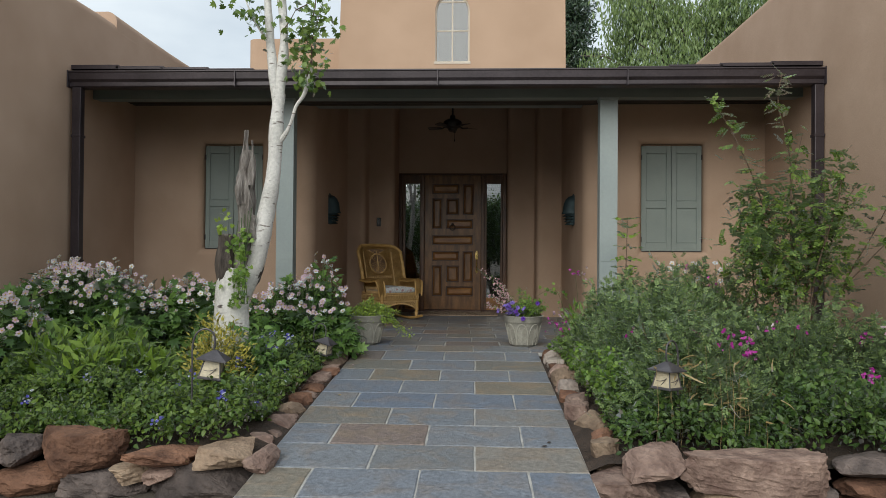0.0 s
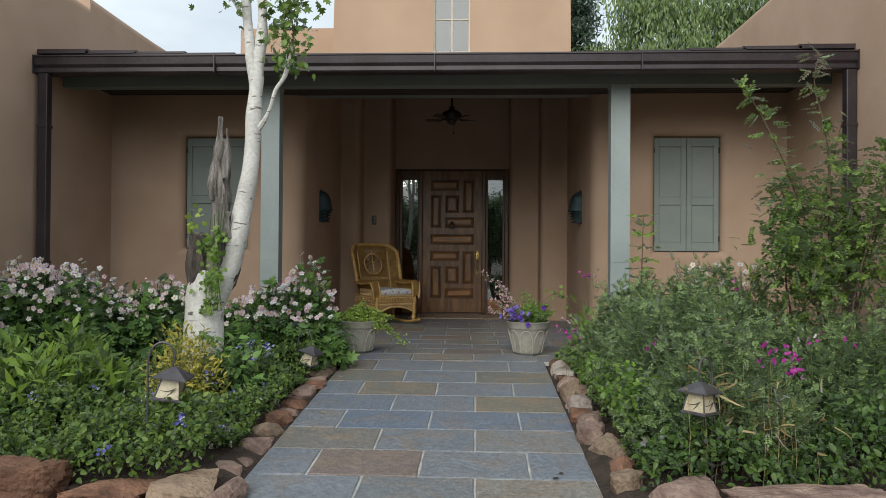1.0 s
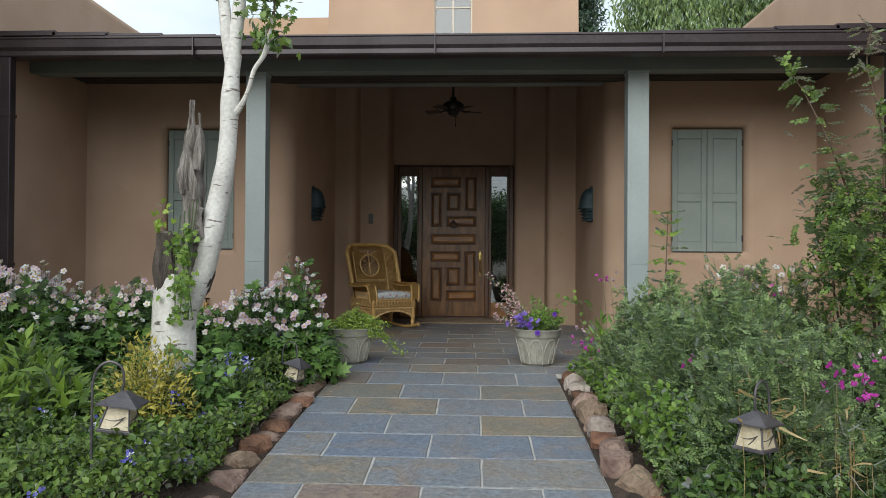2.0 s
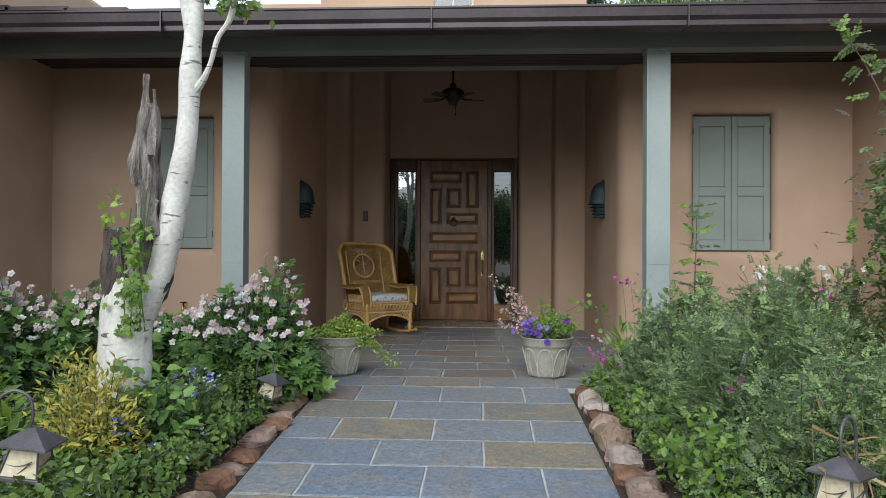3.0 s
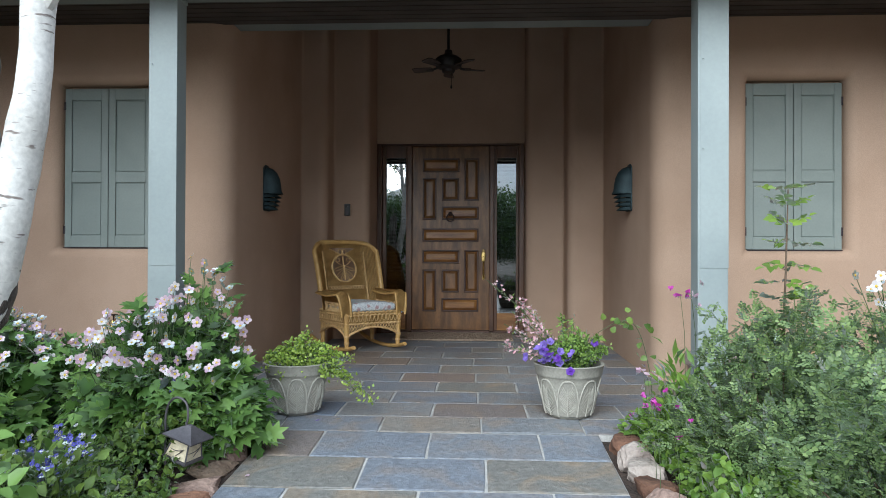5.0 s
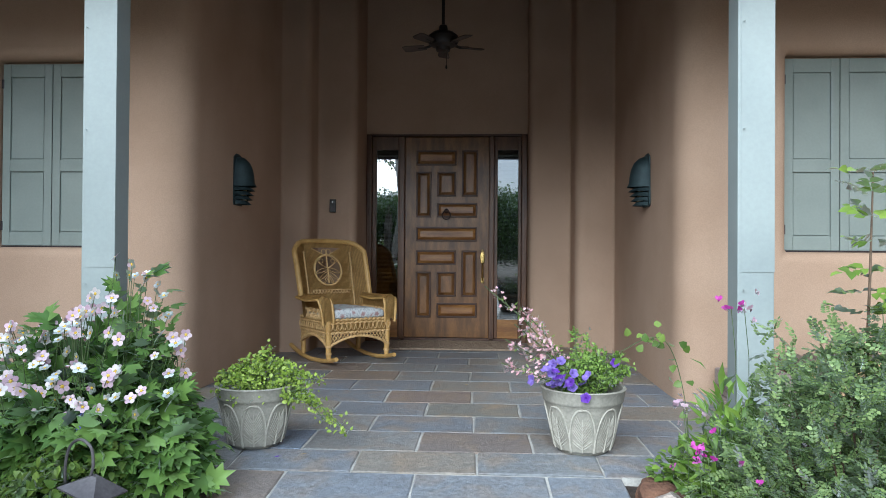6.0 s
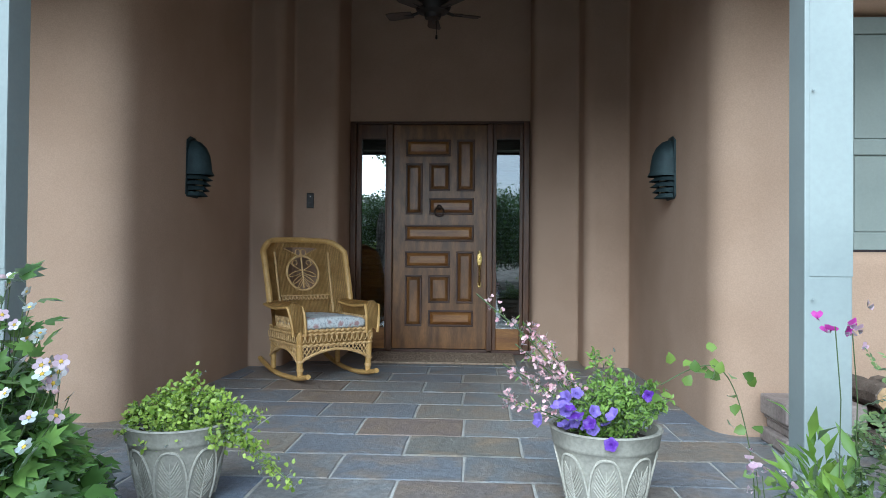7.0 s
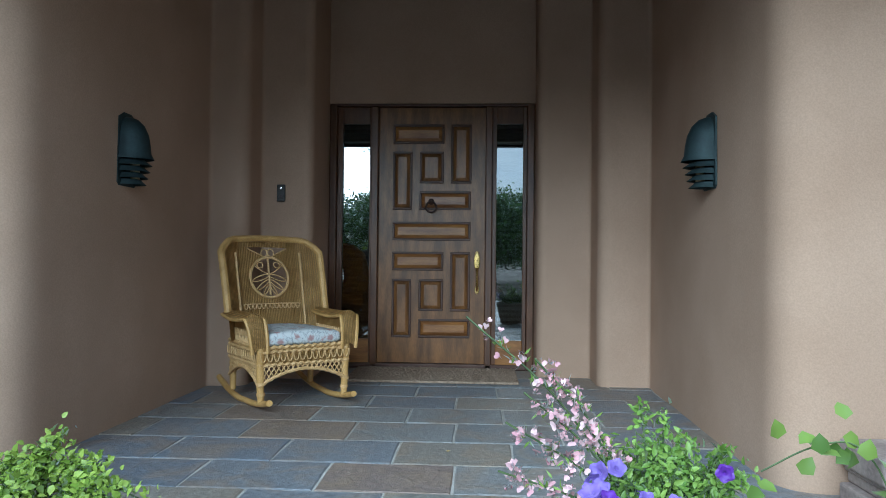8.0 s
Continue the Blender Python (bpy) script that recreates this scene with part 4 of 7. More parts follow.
    P("back_band", tube(BM(), [back(u, 0.335) + Vector((0, -0.014, 0)) for u in np.linspace(0.2, 0.8, 24)], 0.006, 6), WICKER_LIGHT)
    # openwork fan: stem with looped fronds
    P("fan_stem", tube(BM(), [back(0.5, v) for v in np.linspace(0.42, 0.88, 12)], 0.008, 6), WICKER_LIGHT)
    for s in (-1, 1):
        for v0, v1, reach in ((0.50, 0.405, 0.07), (0.55, 0.455, 0.135), (0.60, 0.545, 0.172)):
            loop = []
            for a in np.linspace(0, 2 * math.pi, 13):
                c, w_ = (1 - math.cos(a)) / 2, math.sin(a) * 0.024
                loop.append(back(0.5 + s * reach * c, v0 + (v1 - v0) * c + w_ + 0.02))
            P("fan_frond", tube(BM(), loop, 0.0042, 5), WICKER_LIGHT)
        P("fan_frond", tube(BM(), [back(0.5 + s * 0.15 * c, 0.63 + 0.05 * c + 0.05 * c * c) for c in np.linspace(0, 1, 8)], 0.0045, 5), WICKER_LIGHT)
        P("fan_curl", tube(BM(), [back(0.5 + s * (0.085 + 0.03 * math.cos(a)), 0.725 + 0.03 * math.sin(a)) for a in np.linspace(0, 2 * math.pi, 13)], 0.0042, 5), WICKER_LIGHT)
        P("fan_curl", tube(BM(), [back(0.5 + s * (0.035 + 0.03 * math.cos(a)), 0.85 + 0.04 * math.sin(a)) for a in np.linspace(0, 2 * math.pi, 13)], 0.0042, 5), WICKER_LIGHT)
        P("fan_brace", tube(BM(), [back(0.5 + s * 0.2 * c, 0.79 + 0.11 * c) for c in np.linspace(0, 1, 6)], 0.006, 5), WICKER_LIGHT)
    # arms: broad woven rolls that turn down to the front legs
    for s in (-1, 1):
        def arm(u, v, s=s):
            # u across, v from back to front and down
            path = smooth_arm(v)
            a = (u - 0.5) * 2
            return Vector((s * (0.33 + 0.060 * (0.72 + 0.28 * min(1.0, v / 0.35) - 0.18 * max(0.0, (v - 0.7) / 0.3)) * a - 0.025 * max(0.0, (v - 0.6) / 0.4)), path[0], path[1] - 0.04 * a * a))

        def smooth_arm(v):
            if v < 0.6:
                q = v / 0.6
                return (0.22 - 0.50 * q, 0.66 - 0.02 * math.sin(q * math.pi))
            q = (v - 0.6) / 0.4
            return (-0.28 - 0.06 * math.sin(q * math.pi / 2), 0.66 - 0.235 * (1 - math.cos(q * math.pi / 2)))
        P("armrest", sheet(BM(), arm, 8, 30, 0.014), WOVEN, "broad woven armrest curving down at the front")
        for uu in (0.0, 1.0):
            P("arm_edge", tube(BM(), [arm(uu, v) for v in np.linspace(0, 1, 26)], 0.012, 6), WICKER)
        P("side_panel", sheet(BM(), lambda u, v, s=s: Vector((s * 0.30, 0.22 - 0.50 * u, 0.52 + 0.135 * v)), 10, 3, 0.010), WOVEN)
        b = BM()
        for i in range(18):
            y = 0.23 - 0.03 * i
            tube(b, [(s * 0.30, y, 0.425), (s * 0.30, y - 0.028, 0.525)], 0.0045, 5)
            tube(b, [(s * 0.30, y - 0.028, 0.425), (s * 0.30, y, 0.525)], 0.0045, 5)
        P("side_lattice", b, WICKER_LIGHT)
    return ch


rocking_chair(Matrix.Translation((-0.95, 10.53, 0.0)) @ Matrix.Rotation(radians(38), 4, "Z") @ Matrix.Diagonal((1.08, 1.04, 0.985, 1)))


# ---- wall lights in the alcove ----
def wall_light(x, y, z, side):
    e = empty("wall_light", Matrix.Translation((x, y, z)) @ Matrix.Rotation(0 if side > 0 else math.pi, 4, "Z") @ Matrix.Diagonal((0.88, 0.92, 0.95, 1)))
    tagged(e, "dark teal metal wall light with a bell hood over louvres", "wall light", group="alcove wall lights")
    b = BM()
    out = [(-0.125, 0.02), (-0.10, 0.0), (0.10, 0.0), (0.125, 0.02), (0.115, 0.44), (0.05, 0.475), (-0.05, 0.475), (-0.115, 0.44)]
    A = [b.verts.new((0.0, q, w)) for q, w in out]
    B = [b.verts.new((0.012, q, w)) for q, w in out]
    for i in range(len(out)):
        j = (i + 1) % len(out)
        b.faces.new((A[i], A[j], B[j], B[i]))
    b.faces.new(B), b.faces.new(A[::-1])
    bmesh.ops.recalc_face_normals(b, faces=b.faces)
    part("backplate", b, VERDIGRIS, e)

    def half(b, levels, k=14, close=True):
        rings = []
        for rx, ry, zz in levels:
            rings.append([b.verts.new((0.012 + rx * math.sin(math.pi * i / k), -ry * math.cos(math.pi * i / k), zz)) for i in range(k + 1)])
        for p, q in zip(rings, rings[1:]):
            for i in range(k):
                b.faces.new((p[i], p[i + 1], q[i + 1], q[i]))
        if close:
            b.faces.new(rings[-1])
        return b
    part("hood", half(BM(), [(0.185, 0.122, 0.175), (0.165, 0.112, 0.21), (0.158, 0.108, 0.27), (0.145, 0.10, 0.335), (0.115, 0.085, 0.395), (0.07, 0.055, 0.435), (0.02, 0.02, 0.452)]), VERDIGRIS, e, smooth=True)
    for i in range(4):
        zt = 0.172 - i * 0.042
        s = 1 - 0.075 * i
        part("louvre", half(BM(), [(0.172 * s, 0.118 * s, zt - 0.036), (0.132 * s, 0.10 * s, zt - 0.012), (0.122 * s, 0.095 * s, zt)], 12), VERDIGRIS, e, smooth=True)
    part("lamp_tube", lathe(BM(), [(0, 0.02), (0.03, 0.02), (0.03, 0.16), (0, 0.16)], 12, (0.07, 0, 0)), LAMP_GLASS, e)
    return e


wall_light(-1.728, 9.66, 1.455, 1)
wall_light(1.822, 9.67, 1.455, -1)

# ---- door bell, mat, ceiling fan ----
bell = empty("doorbell")
tagged(bell, "small black doorbell beside the front door", "doorbell")
part("housing", box(BM(), -1.262, -1.192, 11.295, 11.318, 1.50, 1.645, 0.006), BLACK_PLASTIC, bell)
b = lathe(BM(), [(0, 0), (0.018, 0), (0.016, 0.004), (0, 0.005)], 16)
btn = part("button", b, BRONZE, bell, "round button")
btn.matrix_basis = Matrix.Translation((-1.227, 11.295, 1.54)) @ Matrix.Rotation(radians(90), 4, "X")
b = lathe(BM(), [(0, 0), (0.012, 0), (0.010, 0.004), (0, 0.005)], 14)
lens = part("lens", b, GLASS, bell)
lens.matrix_basis = Matrix.Translation((-1.227, 11.295, 1.61)) @ Matrix.Rotation(radians(90), 4, "X")

mat_ = BM()
box(mat_, -0.66, 0.79, 11.22, 11.93, 0.002, 0.024, 0.006)
doormat = part("doormat", mat_, MAT_FIBRE)
tagged(doormat, "brown coir doormat in front of the door", "doormat")
b = BM()
rng = random.Random(4)
for i in range(900):
    x, y = rng.uniform(-0.65, 0.78), rng.uniform(11.225, 11.925)
    a = rng.uniform(0, 6.28)
    tube(b, [(x, y, 0.022), (x + 0.014 * math.cos(a), y + 0.014 * math.sin(a), 0.03)], 0.003, 3, False)
tagged(part("fibre_pile", b, MAT_FIBRE, doormat), kind="stuff")

DARK_IRON = surface("oiled_bronze", (0.018, 0.015, 0.015), (0.03, 0.025, 0.024), 0.5, 8, 60, 0.05, metal=0.3, depth=0.001)
fan = empty("ceiling_fan", Matrix.Translation((0.06, 9.9, 0.045)))
tagged(fan, "dark bronze ceiling fan on a downrod, at rest", "ceiling fan")
part("canopy", lathe(BM(), [(0, 3.59), (0.075, 3.57), (0.07, 3.53), (0.03, 3.495), (0, 3.49)], 20), DARK_IRON, fan, smooth=True)
part("downrod", tube(BM(), [(0, 0, 3.5), (0, 0, 3.02)], 0.014, 10), DARK_IRON, fan)
part("hanger_sleeve", lathe(BM(), [(0.014, 3.06), (0.035, 3.05), (0.045, 3.0), (0.05, 2.985)], 16), DARK_IRON, fan, smooth=True)
part("motor", lathe(BM(), [(0, 2.99), (0.10, 2.985), (0.135, 2.955), (0.14, 2.91), (0.12, 2.875), (0.07, 2.855), (0.06, 2.825), (0, 2.82)], 28), DARK_IRON, fan, smooth=True)
for i in range(5):
    a = radians(20 + 72 * i)
    M = Matrix.Rotation(a, 4, "Z")
    b = BM()
    out = [(0.17, -0.04), (0.34, -0.055), (0.38, -0.042), (0.38, 0.042), (0.34, 0.055), (0.17, 0.04)]
    prism(b, out, 2.868, 2.876)
    for v in b.verts:
        v.co.z += v.co.y * 0.18
    o = part("blade", b, BLADE_WOOD, fan, "brown wooden blade")
    o.matrix_basis = M
    o = part("blade_arm", tube(BM(), [(0.10, 0, 2.885), (0.16, 0, 2.87), (0.24, 0, 2.876)], 0.012, 6), DARK_IRON, fan)
    o.matrix_basis = M
part("pull_chain", tube(BM(), [(0.03, 0, 2.83), (0.03, 0, 2.70)], 0.003, 6), DARK_IRON, fan)
part("pull_knob", lathe(BM(), [(0, 2.70), (0.008, 2.695), (0.01, 2.67), (0, 2.66)], 10, (0.03, 0, 0)), DARK_IRON, fan)


# ---- planters ----
def pot_r(z):
    """Outer radius of the planter by height."""
    q = min(max(z / 0.245, 0), 1)
    return 0.132 + 0.058 * q ** 0.8


def planter(m, label):
    e = empty("planter", m)
    tagged(e, label, "planter", group="planters beside the walk")
    prof = [(0, 0.0), (0.118, 0.0), (0.128, 0.012)] + [(pot_r(z), z) for z in np.linspace(0.02, 0.242, 9)] + [(0.192, 0.245), (0.199, 0.252), (0.20, 0.26), (0.208, 0.305), (0.213, 0.312), (0.208, 0.318), (0.195, 0.316), (0.19, 0.30), (0.185, 0.24), (0, 0.24)]
    part("bowl", lathe(BM(), prof, 48), POT_CLAY, e, smooth=True)
    for i in range(8):
        a0 = 2 * math.pi * (i + 0.3) / 8
        hw = 2 * math.pi / 8 * 0.52

        def on(a, z, d=0.002):
            r = pot_r(z) + d
            return (r * math.cos(a), r * math.sin(a), z)
        b = BM()
        for s in (-1, 1):
            tube(b, [on(a0 + s * hw * math.cos(q * math.pi / 2) ** 0.75, 0.018 + 0.215 * math.sin(q * math.pi / 2) ** 1.15) for q in np.linspace(0, 1, 14)], 0.0052, 5)
        rl = part("leaf_arch", b, POT_LEAF, e)
        b = BM()
        tube(b, [on(a0, z, 0.001) for z in np.linspace(0.02, 0.19, 8)], [0.006, 0.005, 0.005, 0.004, 0.004, 0.003, 0.003, 0.002], 5)
        for s in (-1, 1):
            for j in range(9):
                z0 = 0.035 + 0.014 * j
                z1 = z0 + 0.055 - 0.02 * (j < 2)
                sp = hw * 0.78 * math.sqrt(max(0.0, 1 - (z1 / 0.235) ** 2))
                tube(b, [on(a0 + s * sp * q, z0 + (z1 - z0) * q ** 1.3, 0.001) for q in np.linspace(0, 1, 5)], [0.0035, 0.0035, 0.003, 0.003, 0.002], 4)
        part("leaf_relief", b, POT_LEAF, e)
    part("soil", lathe(BM(), [(0, 0.275), (0.10, 0.272), (0.188, 0.262)], 24), SOIL, e)
    return e


POT_W, POT_E = (-0.815, 7.40), (0.955, 7.42)
planter(Matrix.Translation((*POT_W, 0.0)) @ Matrix.Scale(1.04, 4), "grey-beige stone planter with leaf relief, lime-green trailing plant")
planter(Matrix.Translation((*POT_E, 0.0)) @ Matrix.Rotation(0.4, 4, "Z") @ Matrix.Scale(1.07, 4), "grey-beige stone planter with leaf relief, purple and pink flowers")


# ---- carved stone block and firewood behind the post ----
blk = empty("stone_pedestal")
tagged(blk, "weathered carved grey stone pedestal against the pier", "pedestal")
x0, y0 = 2.04, 8.28
for k, (a, z0, z1) in enumerate(((0.0, 0.0, 0.075), (0.035, 0.077, 0.125), (0.02, 0.127, 0.15), (0.0, 0.152, 0.265))):
    part("course", box(BM(), x0 + a, x0 + 0.42 - a, y0 + a, y0 + 0.34, z0, z1, 0.012), GREY_STONE, blk)
rng = random.Random(8)
for row in range(3):
    for i in range(5):
        x = 2.52 + 0.145 * i + 0.07 * (row % 2)
        z = 0.07 + 0.125 * row
        r = rng.uniform(0.055, 0.07)
        lg = empty("firewood_log")
        tagged(lg, "split firewood log stacked on the porch", "log", group="firewood stack")
        pts = [(x + rng.uniform(-0.01, 0.01), 8.18 + 0.1 * q, z + rng.uniform(-0.004, 0.004)) for q in range(5)]
        part("bark", tube(BM(), pts, r, 9), LOG_BARK, lg)
        part("cut_end", tube(BM(), [(pts[0][0], pts[0][1] - 0.004, pts[0][2]), pts[0]], [r * 0.9, r * 0.93], 9), CUT_WOOD, lg)


# ---- garden lanterns on shepherd hooks ----
def lantern(x, y, z, turn, tilt, label, size=0.80):
    """Hanging lantern with its body's centre at z; the hook's stake goes into the soil."""
    e = empty("garden_lantern", Matrix.Translation((x, y, z)) @ Matrix.Rotation(radians(turn), 4, "Z") @ Matrix.Scale(size, 4))
    tagged(e, label, "lantern", group="garden lanterns")
    t = Matrix.Rotation(radians(tilt), 4, "Y")
    gz = (bed_z(x, y) - z - 0.06) / size
    hook = smooth_path([(-0.15, 0.0, gz), (-0.15, 0.0, 0.02), (-0.148, 0, 0.15), (-0.12, 0, 0.235), (-0.06, 0, 0.268), (0.0, 0, 0.235), (0.012, 0, 0.16), (0.0, 0, 0.11)])
    part("hook", tube(BM(), hook, 0.007, 8), LANTERN_METAL, e)
    b = BM()
    w = 0.105
    ring = [b.verts.new((sx * w, sy * w, 0.052)) for sx, sy in ((-1, -1), (1, -1), (1, 1), (-1, 1))]
    low_ = [b.verts.new((sx * w, sy * w, 0.044)) for sx, sy in ((-1, -1), (1, -1), (1, 1), (-1, 1))]
    top = [b.verts.new((sx * 0.012, sy * 0.012, 0.115)) for sx, sy in ((-1, -1), (1, -1), (1, 1), (-1, 1))]
    for i in range(4):
        j = (i + 1) % 4
        b.faces.new((ring[i], ring[j], top[j], top[i])), b.faces.new((low_[i], low_[j], ring[j], ring[i]))
    b.faces.new(top), b.faces.new(low_[::-1])
    o = part("roof", b, LANTERN_METAL, e, "square pewter-coloured lantern roof")
    o.matrix_basis = t
    b = BM()
    lo_ = [b.verts.new((sx * 0.074, sy * 0.074, -0.075)) for sx, sy in ((-1, -1), (1, -1), (1, 1), (-1, 1))]
    hi_ = [b.verts.new((sx * 0.052, sy * 0.052, 0.05)) for sx, sy in ((-1, -1), (1, -1), (1, 1), (-1, 1))]
    for i in range(4):
        b.faces.new((lo_[i], lo_[(i + 1) % 4], hi_[(i + 1) % 4], hi_[i]))
    b.faces.new(hi_), b.faces.new(lo_[::-1])
    o = part("glass_body", b, LAMP_GLASS, e, "cream glass lantern body")
    o.matrix_basis = t
    for sx, sy in ((-1, -1), (1, -1), (1, 1), (-1, 1)):
        o = part("corner_bar", tube(BM(), [(sx * 0.077, sy * 0.077, -0.08), (sx * 0.053, sy * 0.053, 0.05)], 0.005, 6), LANTERN_METAL, e)
        o.matrix_basis = t
    o = part("base_tray", box(BM(), -0.086, 0.086, -0.086, 0.086, -0.095, -0.076, 0.004), LANTERN_METAL, e)
    o.matrix_basis = t
    for k in range(4):
        b = BM()
        for off in (-0.02, 0.015):
            tube(b, [(-0.06 + 0.12 * q + off * 0.3, -0.07 + 0.012 * (0.5 - q) , -0.06 + 0.07 * q * q + off * 2 * (1 - q)) for q in np.linspace(0.0, 0.85, 7)], 0.0025, 5)
        o = part("vine_wire", b, LANTERN_METAL, e)
        o.matrix_basis = t @ Matrix.Rotation(k * math.pi / 2, 4, "Z")
    return e


lantern(-1.28, 3.95, 0.28, 8, 8, "pewter garden lantern with cream glass, leaning among blue flowers", 0.88)
lantern(1.58, 3.83, 0.27, 222, -3, "pewter garden lantern with cream glass in the sweet peas")
lantern(-1.02, 6.13, 0.13, -15, 16, "pewter garden lantern with cream glass at the foot of anemones")

# ---- outdoor tap on the west wall ----
tap = empty("outdoor_tap")
tagged(tap, "small rusty brass outdoor tap on the stucco wall", "tap")
part("pipe", tube(BM(), [(-2.70, FRONT + 0.01, 0.46), (-2.70, FRONT - 0.07, 0.46), (-2.70, FRONT - 0.085, 0.40)], 0.014, 8), BRASS, tap)
part("wheel", tube(BM(), [(-2.70 + 0.03 * math.cos(a), FRONT - 0.05 + 0.03 * math.sin(a), 0.515) for a in np.linspace(0, 6.283, 13)], 0.006, 6), IRON, tap)
part("spindle", tube(BM(), [(-2.70, FRONT - 0.05, 0.46), (-2.70, FRONT - 0.05, 0.515)], 0.007, 6), IRON, tap)


# ---- rocks ----
def rock(name, c, size, turn, mat, seed, parent=None, label="", group="", soft=0.30, cuts=7):
    b = BM()
    bmesh.ops.create_cube(b, size=2.0)
    bmesh.ops.subdivide_edges(b, edges=b.edges[:], cuts=cuts, use_grid_fill=True)
    o_ = Vector((seed * 3.7, seed * 1.3, seed * 7.1))
    for v in b.verts:
        p = v.co.copy()
        r = max(abs(p.x), abs(p.y), abs(p.z)) / p.length
        p *= 1 - soft * (1 - r)
        p += p.normalized() * (0.20 * noise.noise(p * 0.9 + o_) + 0.10 * noise.noise(p * 2.6 + o_) + 0.05 * noise.noise(p * 6.5 + o_))
        # flat cleavage planes
        for k in range(7):
            nrm = Vector((math.sin(seed * 2.1 + k * 2.4), math.cos(seed * 1.7 + k * 1.9), math.sin(seed * 0.9 + k * 3.1))).normalized()
            d = p.dot(nrm) - 0.80
            if d > 0:
                p -= nrm * d * 0.8
        # pitted, layered faces
        q = Vector((p.x * size[0], p.y * size[1], p.z * size[2])) * 9
        p += p.normalized() * (0.055 * noise.noise(Vector((q.x, q.y, q.z * 2.6)) + o_) + 0.03 * noise.noise(q * 3.1 + o_))
        v.co = Vector((p.x * size[0] / 2, p.y * size[1] / 2, p.z * size[2] / 2))
    ob = part(name, b, mat, parent)
    ob.matrix_world = Matrix.Translation(c) @ Matrix.Rotation(radians(turn), 4, "Z")
    if not parent:
        tagged(ob, label, "rock", group=group)
    return ob


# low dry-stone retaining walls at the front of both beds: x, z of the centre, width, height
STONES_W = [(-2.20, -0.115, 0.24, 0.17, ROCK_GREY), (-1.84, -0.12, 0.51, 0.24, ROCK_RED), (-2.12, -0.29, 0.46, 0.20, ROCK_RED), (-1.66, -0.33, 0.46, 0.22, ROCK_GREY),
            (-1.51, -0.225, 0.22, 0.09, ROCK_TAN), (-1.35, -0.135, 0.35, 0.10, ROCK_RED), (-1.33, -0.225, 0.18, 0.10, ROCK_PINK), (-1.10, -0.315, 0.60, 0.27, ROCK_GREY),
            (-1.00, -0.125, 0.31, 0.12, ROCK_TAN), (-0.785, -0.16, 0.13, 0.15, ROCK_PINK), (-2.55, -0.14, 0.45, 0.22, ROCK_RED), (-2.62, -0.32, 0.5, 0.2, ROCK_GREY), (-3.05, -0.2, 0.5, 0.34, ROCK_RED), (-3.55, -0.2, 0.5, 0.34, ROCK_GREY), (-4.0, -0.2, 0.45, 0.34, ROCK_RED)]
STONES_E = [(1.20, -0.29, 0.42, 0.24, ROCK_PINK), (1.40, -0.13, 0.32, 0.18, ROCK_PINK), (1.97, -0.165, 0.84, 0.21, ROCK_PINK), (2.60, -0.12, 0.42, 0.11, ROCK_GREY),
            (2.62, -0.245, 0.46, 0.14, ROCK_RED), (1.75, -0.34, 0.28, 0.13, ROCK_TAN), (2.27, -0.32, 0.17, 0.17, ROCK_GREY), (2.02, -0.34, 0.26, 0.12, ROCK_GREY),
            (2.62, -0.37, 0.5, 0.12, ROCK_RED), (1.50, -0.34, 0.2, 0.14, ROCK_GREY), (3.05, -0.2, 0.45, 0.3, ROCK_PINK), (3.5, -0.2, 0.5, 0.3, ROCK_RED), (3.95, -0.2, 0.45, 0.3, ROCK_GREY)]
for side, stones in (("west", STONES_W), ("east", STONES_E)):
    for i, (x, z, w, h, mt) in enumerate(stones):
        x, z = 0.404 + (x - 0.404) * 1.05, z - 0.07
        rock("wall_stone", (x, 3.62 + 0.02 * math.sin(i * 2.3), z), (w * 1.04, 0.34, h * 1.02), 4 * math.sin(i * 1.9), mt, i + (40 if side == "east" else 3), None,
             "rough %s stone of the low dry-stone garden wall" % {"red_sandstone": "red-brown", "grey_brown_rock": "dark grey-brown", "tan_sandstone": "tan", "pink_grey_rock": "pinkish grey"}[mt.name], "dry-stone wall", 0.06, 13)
# edging stones along the walk
rng = random.Random(21)
y = 3.95
k = 0
while y < 6.9:
    L_ = rng.uniform(0.13, 0.31)
    mt = rng.choice([ROCK_RED, ROCK_PINK, ROCK_TAN, ROCK_PINK])
    rock("edging_stone", (-0.968 - rng.uniform(0, 0.025), y + L_ / 2, path_z(y) + 0.005 + rng.uniform(-0.02, 0.02)), (rng.uniform(0.15, 0.22), L_ * 1.02, rng.uniform(0.09, 0.14)), rng.uniform(-12, 12), mt, 80 + k, None, "flat reddish edging stone beside the slate walk", "walk edging", 0.12)
    y += L_
    k += 1
y = 3.8
while y < 6.9:
    L_ = rng.uniform(0.13, 0.33)
    mt = ROCK_PALE if 6.2 < y < 6.62 else rng.choice([ROCK_RED, ROCK_TAN, ROCK_PINK, ROCK_PINK, ROCK_PALE])
    rock("edging_stone", (1.195 + rng.uniform(-0.03, 0.03) + 0.05 * max(0.0, 4.6 - y), y + L_ / 2, path_z(y) + 0.035 + rng.uniform(-0.02, 0.02)), (rng.uniform(0.14, 0.21), L_ * 0.97, rng.uniform(0.13, 0.21)), rng.uniform(-25, 25), mt, 120 + k, None, "rounded %s edging stone beside the slate walk" % ("pale grey" if mt is ROCK_PALE else "pinkish brown"), "walk edging", 0.2)
    y += L_
    k += 1

